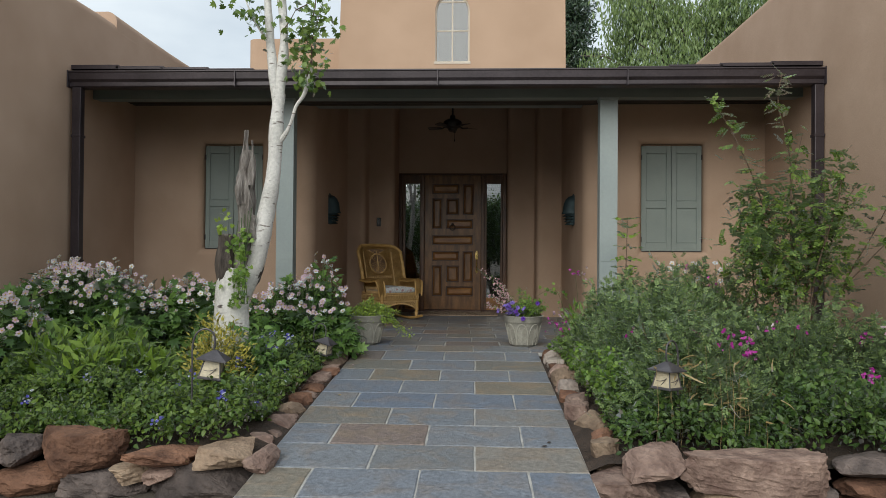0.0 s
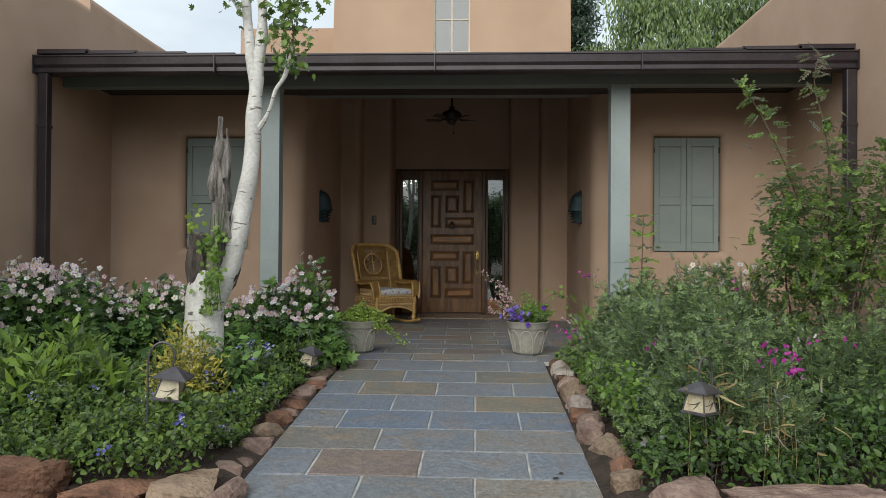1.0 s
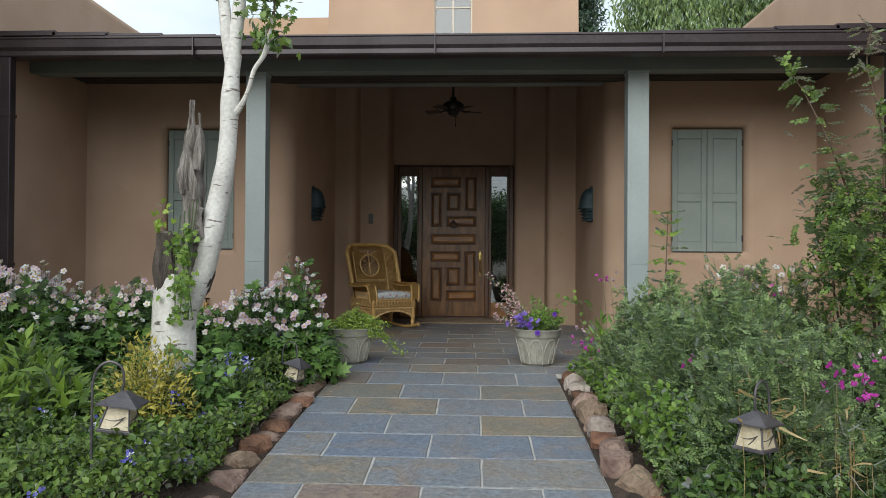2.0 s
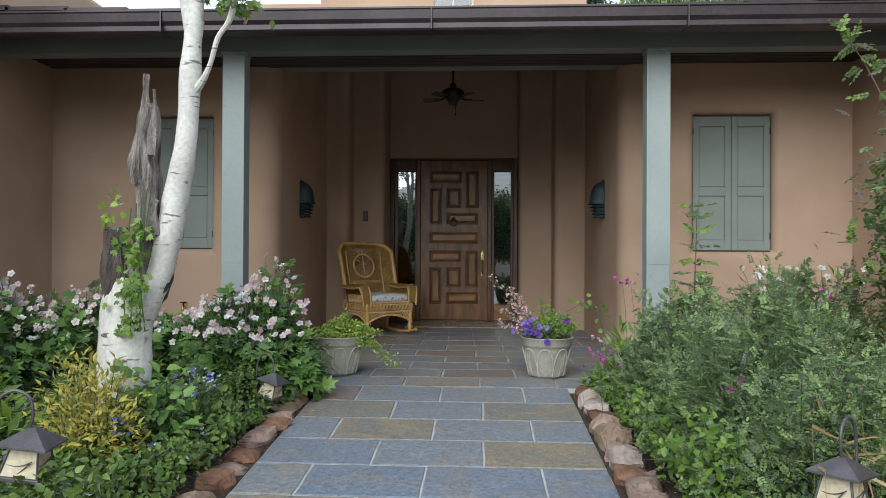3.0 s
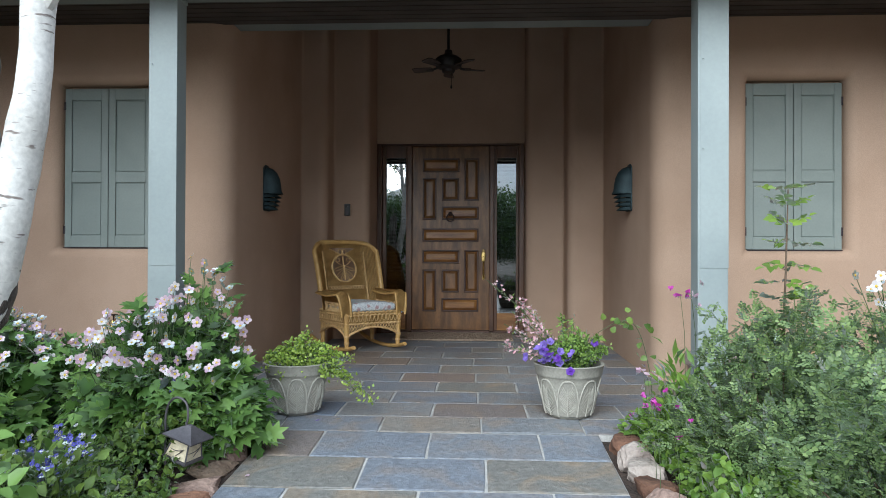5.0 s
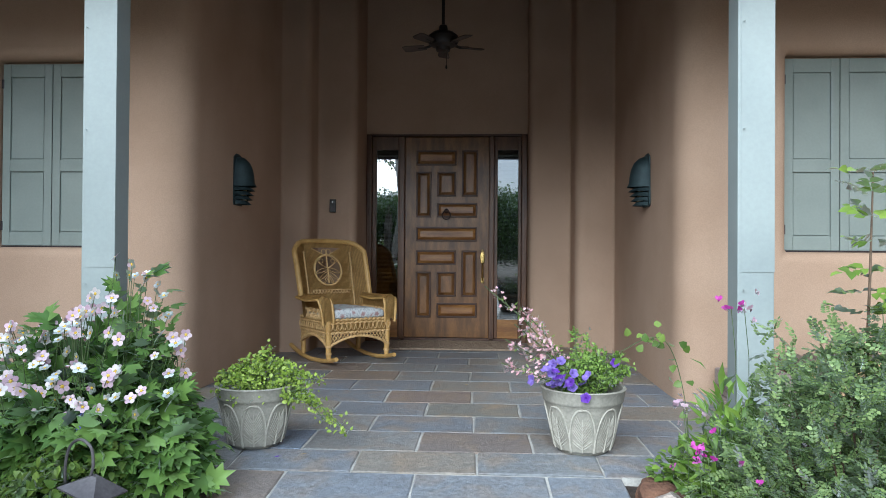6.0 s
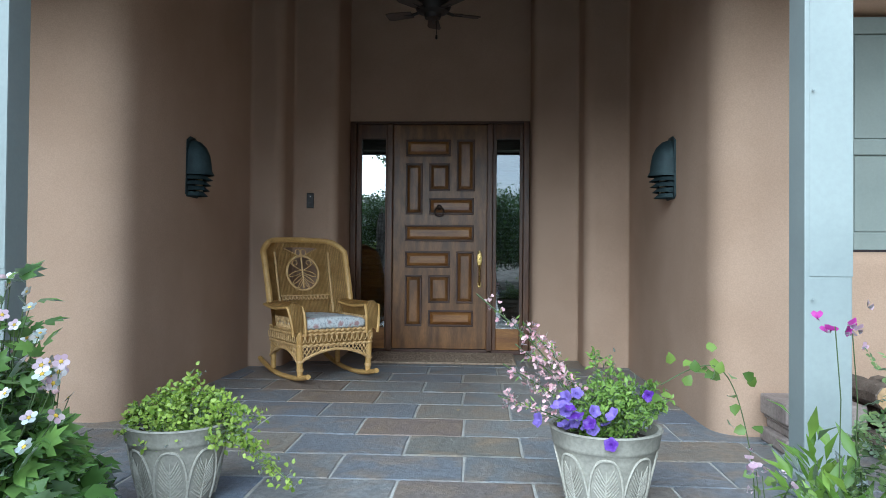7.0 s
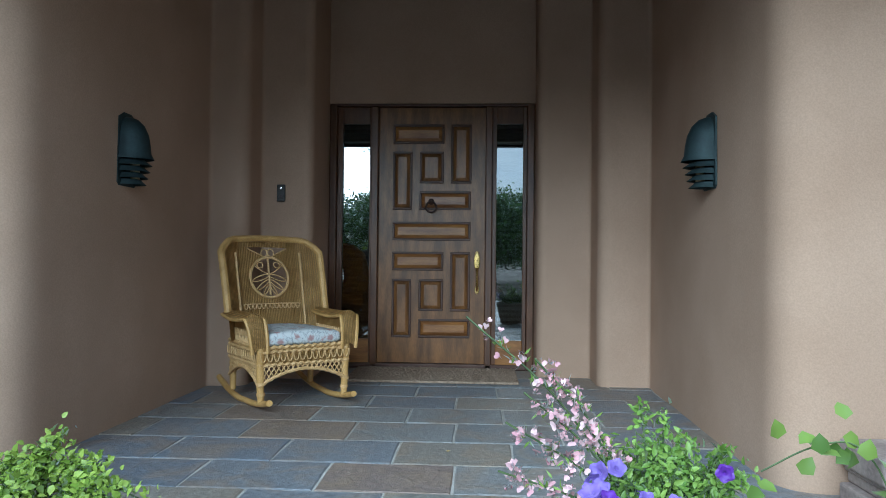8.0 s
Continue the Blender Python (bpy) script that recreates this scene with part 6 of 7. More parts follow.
def rose_clump(name, c, rx, ry, h, n_, seed, label, leaf=0.0185, size=0.066, mat=None, stems=40, lump=0.36, fill=0.42, group=""):
    e = empty(name)
    tagged(e, label, "shrub", group=group)
    R = np.random.RandomState(seed)
    n_ = int(n_ * 1.4)
    p, d, s = dome(R, n_, c, rx, ry, h, lump, fill, 4.2)
    dd = d * 0.7 + R.normal(size=d.shape) * 0.55
    dd[:, 2] += 0.1
    pos, ax, no = pinnate(R, p, dd, size)
    f = R.uniform(0.75, 1.2, len(pos))
    scatter("foliage", pos, ax, no, leaf * f, leaf * 0.62 * f, ROUND, mat or LEAF_GREY, e)
    b = BM()
    q, _, _ = dome(R, stems, c, rx * 0.9, ry * 0.9, h * 0.95, lump, 0.2)
    for i in range(stems):
        foot = Vector((c[0] + (q[i][0] - c[0]) * 0.3, c[1] + (q[i][1] - c[1]) * 0.3, c[2] - 0.08))
        tube(b, [foot, foot.lerp(Vector(q[i]), 0.5) + Vector((0, 0, 0.06 * h)), Vector(q[i])], [0.007, 0.005, 0.002], 5, False)
    tagged(part("canes", b, STEM_BROWN, e), kind="stuff")
    # young shoots standing clear of the mound
    b = BM()
    sp_, sd_ = [], []
    k_ = int(18 * rx * ry / 0.3)
    for i in range(k_):
        a, r = R.uniform(0, 6.28), math.sqrt(R.uniform(0, 0.9))
        x, y = c[0] + rx * r * math.cos(a), c[1] + ry * r * math.sin(a)
        top = c[2] + h * math.sqrt(max(0.1, 1 - r * r))
        rise = R.uniform(0.06, 0.26)
        lean = R.normal(size=2) * 0.07
        line = smooth_path([(x, y, top - 0.2), (x + lean[0] * 0.4, y + lean[1] * 0.4, top), (x + lean[0], y + lean[1], top + rise)], 6)
        tube(b, line, list(np.linspace(0.0035, 0.0015, len(line))), 4, False)
        for q in line[4:]:
            for _ in range(3):
                g = R.normal(size=3) * np.array([1, 1, 0.35]) + np.array([0, -0.2, 0.25])
                sp_.append(np.array(q)), sd_.append(g)
    tagged(part("shoots", b, STEM, e), kind="stuff")
    pos, ax, no = pinnate(R, np.array(sp_), np.array(sd_), size * 0.85)
    f = R.uniform(0.75, 1.2, len(pos))
    scatter("shoot_leaves", pos, ax, no, leaf * 1.1 * f, leaf * 0.72 * f, ROUND, mat or LEAF_GREY, e)
    return e


rose_clump("shrub_rose", (1.79, 6.2, -0.02), 0.48, 0.58, 0.68, 3700, 61, "grey-green small-leaved shrub rose beside the walk", group="shrub roses")
rose_clump("shrub_rose", (1.95, 5.2, -0.05), 0.62, 0.6, 0.76, 4800, 62, "bushy grey-green shrub rose with sweet peas in it", group="shrub roses")
rose_clump("shrub_rose", (2.55, 6.2, -0.02), 0.6, 0.55, 0.84, 4200, 63, "bushy grey-green shrub rose in front of the porch", group="shrub roses")
rose_clump("shrub_rose", (2.85, 5.0, -0.06), 0.62, 0.55, 0.62, 4000, 64, "low grey-green shrub rose", group="shrub roses")
rose_clump("shrub_rose", (3.65, 4.7, -0.06), 0.5, 0.6, 0.60, 3200, 65, "low grey-green shrub rose by the wing wall", group="shrub roses")
rose_clump("shrub_rose", (1.85, 4.35, -0.1), 0.5, 0.4, 0.55, 3400, 66, "grey-green shrub rose around the lantern", group="shrub roses")
ground_cover("vinca", 1.30, 4.15, 3.74, 4.6, 0.30, 12000, 0.046, 0.026, LEAF_DARK, 71, "dark green vinca carpet behind the stone wall", 0)
ground_cover("walk_mint", 1.28, 1.62, 4.3, 6.95, 0.32, 4600, 0.042, 0.03, LEAF_BRIGHT, 72, "fresh green mint along the edging stones", 0)
ground_cover("under_cover", 1.6, 4.15, 4.5, 7.0, 0.25, 5000, 0.05, 0.03, LEAF_DARK, 73, "low green growth under the shrubs", 0)

# grassy lily leaves
for (x, y, h, n_, sd, mt) in ((2.55, 6.35, 0.98, 90, 81, LEAF_BRIGHT), (2.75, 5.4, 0.62, 30, 82, LEAF_GREY), (3.2, 4.4, 0.5, 30, 83, LEAF_GREY), (1.78, 4.08, 0.62, 46, 84, LEAF_STRAW), (2.1, 4.05, 0.5, 40, 85, LEAF_STRAW), (2.2, 4.9, 0.75, 32, 86, LEAF_STRAW), (1.72, 3.93, 0.52, 15, 87, LEAF_STRAW), (1.98, 3.86, 0.46, 18, 88, LEAF_STRAW)):
    R = np.random.RandomState(sd)
    e = empty("lily_leaves")
    tagged(e, "dry straw-coloured seed pods and blades among the shrubs" if mt is LEAF_STRAW else "tuft of upright strap-shaped green leaves", "plant", group="strap-leaved tufts")
    a = R.uniform(0, 6.28, n_)
    rr = R.uniform(0, 0.24, n_)
    base = np.stack([x + np.cos(a) * rr * 1.3, y + np.sin(a) * rr, np.full(n_, bed_z(x, y))], 1)
    if mt is LEAF_STRAW:
        base[:, 2] += R.uniform(0.35, 0.95, n_) * h
        ax = R.normal(size=(n_, 3)) + np.array([0.2, -0.2, 0.1])
        scatter("dry_pods", base, ax, R.normal(size=(n_, 3)), R.uniform(0.05, 0.15, n_), 0.012, BLADE, mt, e)
        b = BM()
        for i in range(0, n_, 3):
            tube(b, [(base[i][0], base[i][1], bed_z(x, y) - 0.05), (base[i][0] + 0.02, base[i][1] + 0.02, (base[i][2] + bed_z(x, y)) / 2), tuple(base[i])], [0.0016, 0.0014, 0.001], 4, False)
        tagged(part("dry_stalks", b, LEAF_STRAW, e), kind="stuff")
    else:
        ax = np.stack([np.cos(a) * 0.35, np.sin(a) * 0.35, np.ones(n_)], 1) + R.normal(size=(n_, 3)) * 0.15
        scatter("blades", base, ax, np.stack([-np.cos(a), -np.sin(a), np.full(n_, 0.2)], 1), h * R.uniform(0.6, 1.05, n_), 0.018, BLADE, mt, e)


def sweet_pea(spots, seed, mat, label, r=0.0185):
    e = empty("sweet_pea")
    tagged(e, label, "flowers", group="sweet peas")
    R = np.random.RandomState(seed)
    fl, stalk = [], []
    for (x, y, z, k) in spots:
        q = np.array([x, y, z]) + R.normal(size=(k, 3)) * np.array([0.032, 0.02, 0.028])
        fl.append(q)
        stalk.append((x, y, z))
    fl = np.concatenate(fl)
    n_ = len(fl)
    scatter("pea_blossoms", fl, R.normal(size=(n_, 3)) * 0.5 + np.array([0, -0.3, 0.6]), R.normal(size=(n_, 3)) * 0.4 + np.array([0, -1, 0.2]), r * R.uniform(0.8, 1.25, n_), r * R.uniform(0.8, 1.25, n_), PEA, mat, e)
    b = BM()
    for x, y, z in stalk:
        tube(b, [(x + 0.05, y + 0.08, z - 0.45), (x + 0.03, y + 0.03, z - 0.2), (x, y, z)], 0.0016, 4, False)
    tagged(part("stalks", b, STEM, e), kind="stuff")


sweet_pea([(2.14, 4.0, 0.40, 13), (2.10, 4.05, 0.45, 4), (2.01, 4.05, 0.46, 6), (1.95, 4.38, 0.50, 4), (2.80, 3.82, 0.27, 8), (3.2, 4.65, 0.40, 7)], 91, PETAL_MAGENTA, "magenta sweet pea flowers climbing through the shrubs", 0.0225)
sweet_pea([(1.17, 6.15, 0.35, 4), (1.12, 5.88, 0.40, 5), (1.18, 5.8, 0.35, 3), (1.39, 6.45, 0.84, 5), (2.55, 5.95, 0.74, 6), (1.56, 4.68, 0.45, 4), (2.0, 5.55, 0.71, 4), (2.41, 6.25, 0.90, 5), (1.26, 6.38, 0.29, 5), (2.45, 4.5, 0.52, 3), (2.7, 4.55, 0.50, 3)], 92, PETAL_MAGENTA, "scattered magenta sweet pea flowers")
sweet_pea([(1.46, 6.5, 0.83, 5), (2.5, 4.6, 0.5, 4), (3.35, 4.6, 0.5, 6), (1.30, 6.75, 0.36, 6), (1.22, 6.5, 0.42, 4)], 93, PETAL_BLUSH, "pale pink sweet pea flowers")
en = empty("anemone")
tagged(en, "white and pink anemone flowers on thin stalks above the shrubs", "flowers", group="anemones")
R = np.random.RandomState(95)
tips = np.stack([R.uniform(2.1, 2.95, 26), R.uniform(6.2, 6.6, 26), R.uniform(0.76, 0.95, 26)], 1)
blossoms(en, tips, np.tile((-0.2, -0.8, 0.4), (26, 1)), 0.026, FLOWER5, PETAL_WHITE, STAMEN, 96)
flower_stalks(en, (2.7, 6.4, 0.3), tips, 97)

# tall climbing rose against the wing, and a single cane before the post
tall = empty("climbing_rose")
tagged(tall, "tall green climbing rose with long arching canes", "shrub")
R = np.random.RandomState(101)
CANES = [[(3.0, 5.55, -0.1), (3.05, 5.5, 0.9), (3.05, 5.5, 1.8), (2.95, 5.5, 2.3), (2.98, 5.5, 2.56)], [(3.0, 5.5, -0.1), (2.95, 5.45, 0.9), (2.75, 5.45, 1.6), (2.55, 5.45, 2.05), (2.42, 5.45, 2.26)],
         [(3.1, 5.5, -0.1), (3.3, 5.5, 0.8), (3.45, 5.45, 1.4), (3.55, 5.4, 1.62)], [(3.1, 5.4, -0.1), (3.15, 5.3, 0.8), (3.3, 5.2, 1.5), (3.3, 5.2, 1.85)],
         [(3.05, 5.6, -0.1), (2.8, 5.6, 0.7), (2.75, 5.5, 1.25), (2.7, 5.5, 1.6)], [(3.2, 5.6, -0.1), (3.5, 5.6, 0.7), (3.75, 5.55, 1.2), (3.85, 5.5, 1.45)],
         [(3.05, 5.5, -0.1), (3.1, 5.5, 0.7), (3.05, 5.5, 1.5), (3.15, 5.5, 2.05)], [(3.2, 5.5, -0.1), (3.4, 5.5, 0.6), (3.6, 5.3, 1.0), (3.75, 5.2, 1.2)],
         [(3.0, 5.4, -0.1), (2.9, 5.3, 0.5), (2.75, 5.2, 0.95), (2.6, 5.2, 1.15)], [(3.1, 5.5, -0.1), (3.2, 5.5, 0.9), (3.25, 5.5, 1.5), (3.3, 5.5, 1.7)]]
b = BM()
rib_p, rib_d = [], []
for ci, cane in enumerate(CANES):
    pts = smooth_path(cane, 8)
    tube(b, pts, list(np.linspace(0.010, 0.0025, len(pts))), 6)
    for i, p in enumerate(pts[8:], 8):
        dens = (8 if p.z < 1.5 else (4 if p.z < 1.9 else 2)) if p.x < 3.42 else 2
        for _ in range(dens):
            d = R.normal(size=3) * np.array([1, 1, 0.45])
            rib_p.append(np.array(p) + R.normal(size=3) * (0.07 if p.z < 1.6 else 0.02)), rib_d.append(d)
            if p.z < 1.55 and p.x < 3.42:
                rib_p.append(np.array(p) + R.normal(size=3) * np.array([0.12, 0.11, 0.10])), rib_d.append(R.normal(size=3))
tagged(part("canes", b, STEM_BROWN, tall), kind="stuff")
pos, ax, no = pinnate(R, np.array(rib_p), np.array(rib_d), 0.105)
f = R.uniform(0.75, 1.2, len(pos))
scatter("foliage", pos, ax, no, 0.032 * f, 0.023 * f, OVATE, LEAF_ROSE, tall)

cane = empty("rose_cane")
tagged(cane, "single upright rose cane with fresh leaves before the post", "shrub")
b = BM()
line = smooth_path([(1.88, 6.35, 0.0), (1.86, 6.35, 0.6), (1.87, 6.35, 1.0), (1.88, 6.35, 1.36)], 8)
tube(b, line, list(np.linspace(0.008, 0.003, len(line))), 6)
part("stem", b, STEM_BROWN, cane)
rp, rd = [], []
for i, p in enumerate(line[8::2]):
    for k in range(3):
        a = i * 2.4 + k * 2.1
        rp.append(np.array(p)), rd.append((math.cos(a), math.sin(a) * 0.7, 0.15 + 0.35 * math.sin(a * 3.1)))
pos, ax, no = pinnate(R, np.array(rp), np.array(rd), 0.11, 3)
f = R.uniform(0.7, 1.15, len(pos))
scatter("foliage", pos, ax, no + R.normal(size=no.shape) * 0.3, 0.052 * f, 0.036 * f, OVATE, LEAF_FRESH, cane)
mound("mint", (1.42, 6.82, -0.02), 0.25, 0.2, 0.22, 900, 0.045, 0.032, OVATE, LEAF_BRIGHT, 118, "fresh green mint clump at the end of the edging stones", "plant", stems=30)
# vine trailing from the bed over the planter's side
vine = empty("trailing_vine")
tagged(vine, "thin trailing vine with round green leaves by the planter", "vine")
line = smooth_path([(1.42, 6.95, 0.0), (1.38, 6.95, 0.14), (1.36, 6.95, 0.35), (1.31, 6.95, 0.56), (1.25, 6.96, 0.65), (1.17, 6.98, 0.64), (1.07, 7.0, 0.58)], 6)
part("stem", tube(BM(), line, 0.002, 5), STEM, vine)
R = np.random.RandomState(111)
q = np.array([tuple(p) for p in line[4:]])
q = q + R.normal(size=q.shape) * 0.03
scatter("leaves", q, R.normal(size=q.shape) + np.array([0, -0.3, -0.2]), np.array([0, -0.7, 0.7]) + R.normal(size=q.shape) * 0.4, 0.044, 0.038, OVATE, LEAF_ROSE, vine)

# ---- plants in the planters ----
pw = empty("trailing_plant")
tagged(pw, "lime-green trailing leafy plant in the stone planter", "plant")
R = np.random.RandomState(121)
cx_, cy_ = POT_W
tips = [(-0.17, -0.05, 0.08), (-0.08, 0.0, 0.13), (0.0, 0.0, 0.17), (0.05, 0.05, 0.23), (0.12, 0.02, 0.14), (0.20, -0.02, 0.12), (0.26, -0.04, 0.10), (0.30, -0.06, 0.0), (0.34, -0.08, -0.08), (0.42, -0.1, -0.18),
        (0.22, -0.14, -0.04), (0.07, -0.19, 0.0), (-0.05, -0.2, -0.03), (-0.15, -0.16, 0.0), (0.15, 0.1, 0.12), (-0.02, 0.1, 0.13), (-0.19, -0.06, 0.05), (0.36, -0.05, 0.06), (0.52, -0.12, -0.22), (0.03, -0.08, 0.12), (-0.1, 0.05, 0.10)]
b = BM()
lp, la = [], []
for k, (dx, dy, dz) in enumerate(tips):
    root = Vector((cx_ + dx * 0.25, cy_ + dy * 0.25, 0.265))
    end = Vector((cx_ + dx, cy_ + dy, 0.30 + dz * 0.88))
    mid_ = root.lerp(end, 0.5) + Vector((0, 0, 0.07 if dz < 0.25 else 0.02))
    pts = smooth_path([root, mid_, end], 9)
    tube(b, pts, list(np.linspace(0.0045, 0.002, len(pts))), 5)
    for i, p in enumerate(pts):
        for _ in range(8):
            lp.append(np.array(p) + R.normal(size=3) * 0.019), la.append(R.normal(size=3) + np.array([0, -0.2, 0.3]))
tagged(part("stems", b, STEM, pw), kind="stuff")
lp, la = np.array(lp), np.array(la)
f = R.uniform(0.6, 1.2, len(lp))
scatter("leaves", lp, la, np.array([0, -0.4, 0.9]) + R.normal(size=lp.shape) * 0.5, 0.026 * f, 0.018 * f, OVATE, LEAF_LIME, pw)

pe = empty("potted_flowers")
tagged(pe, "purple petunias and pink snapdragons in the stone planter", "flowers")
R = np.random.RandomState(131)
cx_, cy_ = POT_E
b = BM()
lp, la = [], []
for k in range(46):
    a, r = R.uniform(0, 6.28), R.uniform(0.05, 0.24)
    end = Vector((cx_ + r * math.cos(a) + 0.03, cy_ + r * math.sin(a), 0.30 + R.uniform(0.06, 0.22) - 0.25 * max(0, r - 0.17)))
    root = Vector((cx_ + 0.4 * r * math.cos(a), cy_ + 0.4 * r * math.sin(a), 0.265))
    pts = smooth_path([root, root.lerp(end, 0.5) + Vector((0, 0, 0.03)), end], 6)
    tube(b, pts, 0.003, 4, False)
    for p in pts:
        for _ in range(6):
            lp.append(np.array(p) + R.normal(size=3) * 0.016), la.append(R.normal(size=3) + np.array([0, 0, 0.3]))
for k, (dx, dy, dz) in enumerate(((0.02, 0.0, 0.33), (0.06, 0.0, 0.26), (0.18, 0.02, 0.22), (-0.05, -0.02, 0.36), (0.26, 0.03, 0.16))):
    pts = smooth_path([(cx_ + dx * 0.4, cy_, 0.28), (cx_ + dx * 0.7, cy_ + dy, 0.28 + dz * 0.6), (cx_ + dx, cy_ + dy, 0.28 + dz)], 9)
    tube(b, pts, 0.003, 4, False)
    for p in pts[5:]:
        for _ in range(7):
            lp.append(np.array(p) + R.normal(size=3) * 0.012), la.append(R.normal(size=3) + np.array([0, 0, 0.6]))
tagged(part("stems", b, STEM, pe), kind="stuff")
lp, la = np.array(lp), np.array(la)
f = R.uniform(0.6, 1.2, len(lp))
scatter("leaves", lp, la, np.array([0, -0.4, 0.9]) + R.normal(size=lp.shape) * 0.5, 0.026 * f, 0.014 * f, OVATE, LEAF_POT, pe)
R = np.random.RandomState(132)


def single_flowers(name, e, spots, facing, radius, template, mat, seed):
    """Large flowers one by one, sharing one mesh."""
    R_ = np.random.RandomState(seed)
    me = bpy.data.meshes.new(name)
    me.from_pydata([tuple(np.array(v) * radius) for v in template[0]], [], template[1])
    me.materials.append(mat)
    for q in spots:
        ob = new(name, me)
        d = Vector(facing) + Vector(R_.normal(size=3) * 0.6)
        ob.matrix_world = Matrix.Translation(tuple(q)) @ d.to_track_quat("Z", "Y").to_matrix().to_4x4() @ Matrix.Rotation(R_.uniform(0, 6), 4, "Z") @ Matrix.Scale(R_.uniform(0.75, 1.15), 4)
        ob.parent = e


pet = np.stack([R.normal(-0.12, 0.085, 22), R.uniform(-0.22, -0.04, 22), R.normal(0.09, 0.06, 22)], 1) + np.array([cx_, cy_, 0.32])
single_flowers("petunia", pe, pet, (-0.25, -0.8, 0.35), 0.026, PETUNIA, PETAL_VIOLET, 133)
dp = np.array([(-0.15, -0.23, 0.10), (-0.17, -0.22, 0.13), (-0.02, -0.235, 0.0), (-0.10, -0.24, 0.08), (0.15, -0.1, 0.16)]) + np.array([cx_, cy_, 0.32])
single_flowers("dark_petunia", pe, dp, (-0.1, -0.9, 0.2), 0.029, PETUNIA, PETAL_PURPLE, 134)
# snapdragon spikes leaning out towards the door
b = BM()
sp, sl = [], []
for (dx, dy, dz, k) in ((-0.53, 0.0, 0.57, 7), (-0.34, -0.03, 0.46, 16), (-0.42, -0.06, 0.29, 18), (-0.20, -0.03, 0.28, 14), (-0.44, -0.10, 0.17, 16), (-0.37, -0.05, 0.37, 14)):
    pts = smooth_path([(cx_ - 0.02, cy_, 0.28), (cx_ + dx * 0.5, cy_ + dy * 0.5, 0.28 + dz * 0.62), (cx_ + dx, cy_ + dy, 0.30 + dz)], 10)
    tube(b, pts, 0.003, 5)
    for i in range(int(k * 2.6)):
        p = pts[int(R.uniform(0.55, 0.97) * (len(pts) - 1))]
        sp.append(np.array(p) + R.normal(size=3) * 0.015)
    for i in range(60):
        p = pts[int(R.uniform(0.15, 0.9) * (len(pts) - 1))]
        sl.append(np.array(p) + R.normal(size=3) * 0.012)
tagged(part("snapdragon_stalk", b, STEM, pe), kind="stuff")
sp, sl = np.array(sp), np.array(sl)
scatter("snapdragon_leaf", sl, R.normal(size=sl.shape) + np.array([0, -0.2, 0.5]), R.normal(size=sl.shape), 0.03, 0.008, LANCE, LEAF_POT, pe)
scatter("snapdragon_bloom", sp, R.normal(size=sp.shape) + np.array([0, -0.6, 0.2]), R.normal(size=sp.shape) * 0.4 + np.array([0, -1, 0.3]), R.uniform(0.012, 0.021, len(sp)), R.uniform(0.010, 0.018, len(sp)), PEA, PETAL_PINK, pe)

# ---- birch with a dead stem ----
birch = empty("birch_tree")
tagged(birch, "white-barked birch with a broken grey dead stem and vines", "tree")
BY = 5.44


def bx(v):
    return 0.404 + (v - 840) / 208.3


def bz(v):
    return 0.992 - (v - 455) / 208.3


def limb(name, rows, mat, seg=14, rough=0.0, label="", seed=0):
    pts = smooth_path([(bx(a), BY + dy, bz(c)) for a, c, w, dy in rows], 5)
    rad = []
    for i in range(len(pts)):
        q = i / 5
        k = min(int(q), len(rows) - 2)
        rad.append((rows[k][2] + (rows[k + 1][2] - rows[k][2]) * (q - k)) / 2 / 208.3)
    b = tube(BM(), pts, rad, seg)
    for v in b.verts:
        n3 = noise.noise(v.co * 6 + Vector((seed, 0, 0))) * 0.012 + (noise.noise(Vector((v.co.x * 26, v.co.y * 26, v.co.z * 5))) * rough)
        c = min(pts, key=lambda p: (p - v.co).length_squared)
        d = v.co - c
        if d.length > 1e-6:
            v.co += d.normalized() * n3
    return part(name, b, mat, birch, label, True)


limb("trunk", [(401, 670, 67, 0), (402, 620, 63, 0), (404, 574, 63, 0), (405, 535, 61, 0), (408, 500, 56, 0), (414, 478, 40, 0)], BIRCH, 20, label="broad white peeling birch trunk")
limb("live_stem", [(420, 530, 34, 0), (436, 498, 32, 0), (449, 465, 30, 0), (457, 428, 30, 0), (465, 384, 33, 0), (473, 345, 30, 0), (480, 285, 26, 0), (484, 210, 24, 0), (487, 165, 24, 0)], BIRCH, 16, label="smooth white living stem")
limb("branch", [(484, 180, 20, 0), (476, 125, 17, 0), (470, 60, 15, 0), (465, 0, 13, 0), (458, -70, 11, 0.1), (450, -160, 8, 0.2)], BIRCH, 10)
limb("branch", [(486, 180, 21, 0), (492, 120, 18, 0), (495, 60, 16, 0), (490, 0, 14, 0), (488, -70, 11, -0.1), (494, -170, 8, -0.2)], BIRCH, 10)
limb("side_branch", [(484, 256, 12, 0), (500, 240, 10, -0.03), (512, 218, 8, -0.05), (522, 190, 7, -0.07), (538, 166, 6, -0.08), (550, 120, 4, -0.1)], BIRCH, 8)
limb("branch", [(470, 75, 7, 0), (452, 50, 5, 0), (435, 20, 4, 0), (418, -20, 3, 0)], BIRCH, 6)
limb("dead_stem", [(418, 510, 40, 0.02), (426, 450, 32, 0.02), (430, 404, 30, 0.02), (428, 364, 30, 0.02), (427, 325, 32, 0.02), (431, 285, 25, 0.02), (433, 266, 20, 0.02)], BARK_GREY, 28, 0.03, "weathered grey dead stem with a splintered top")
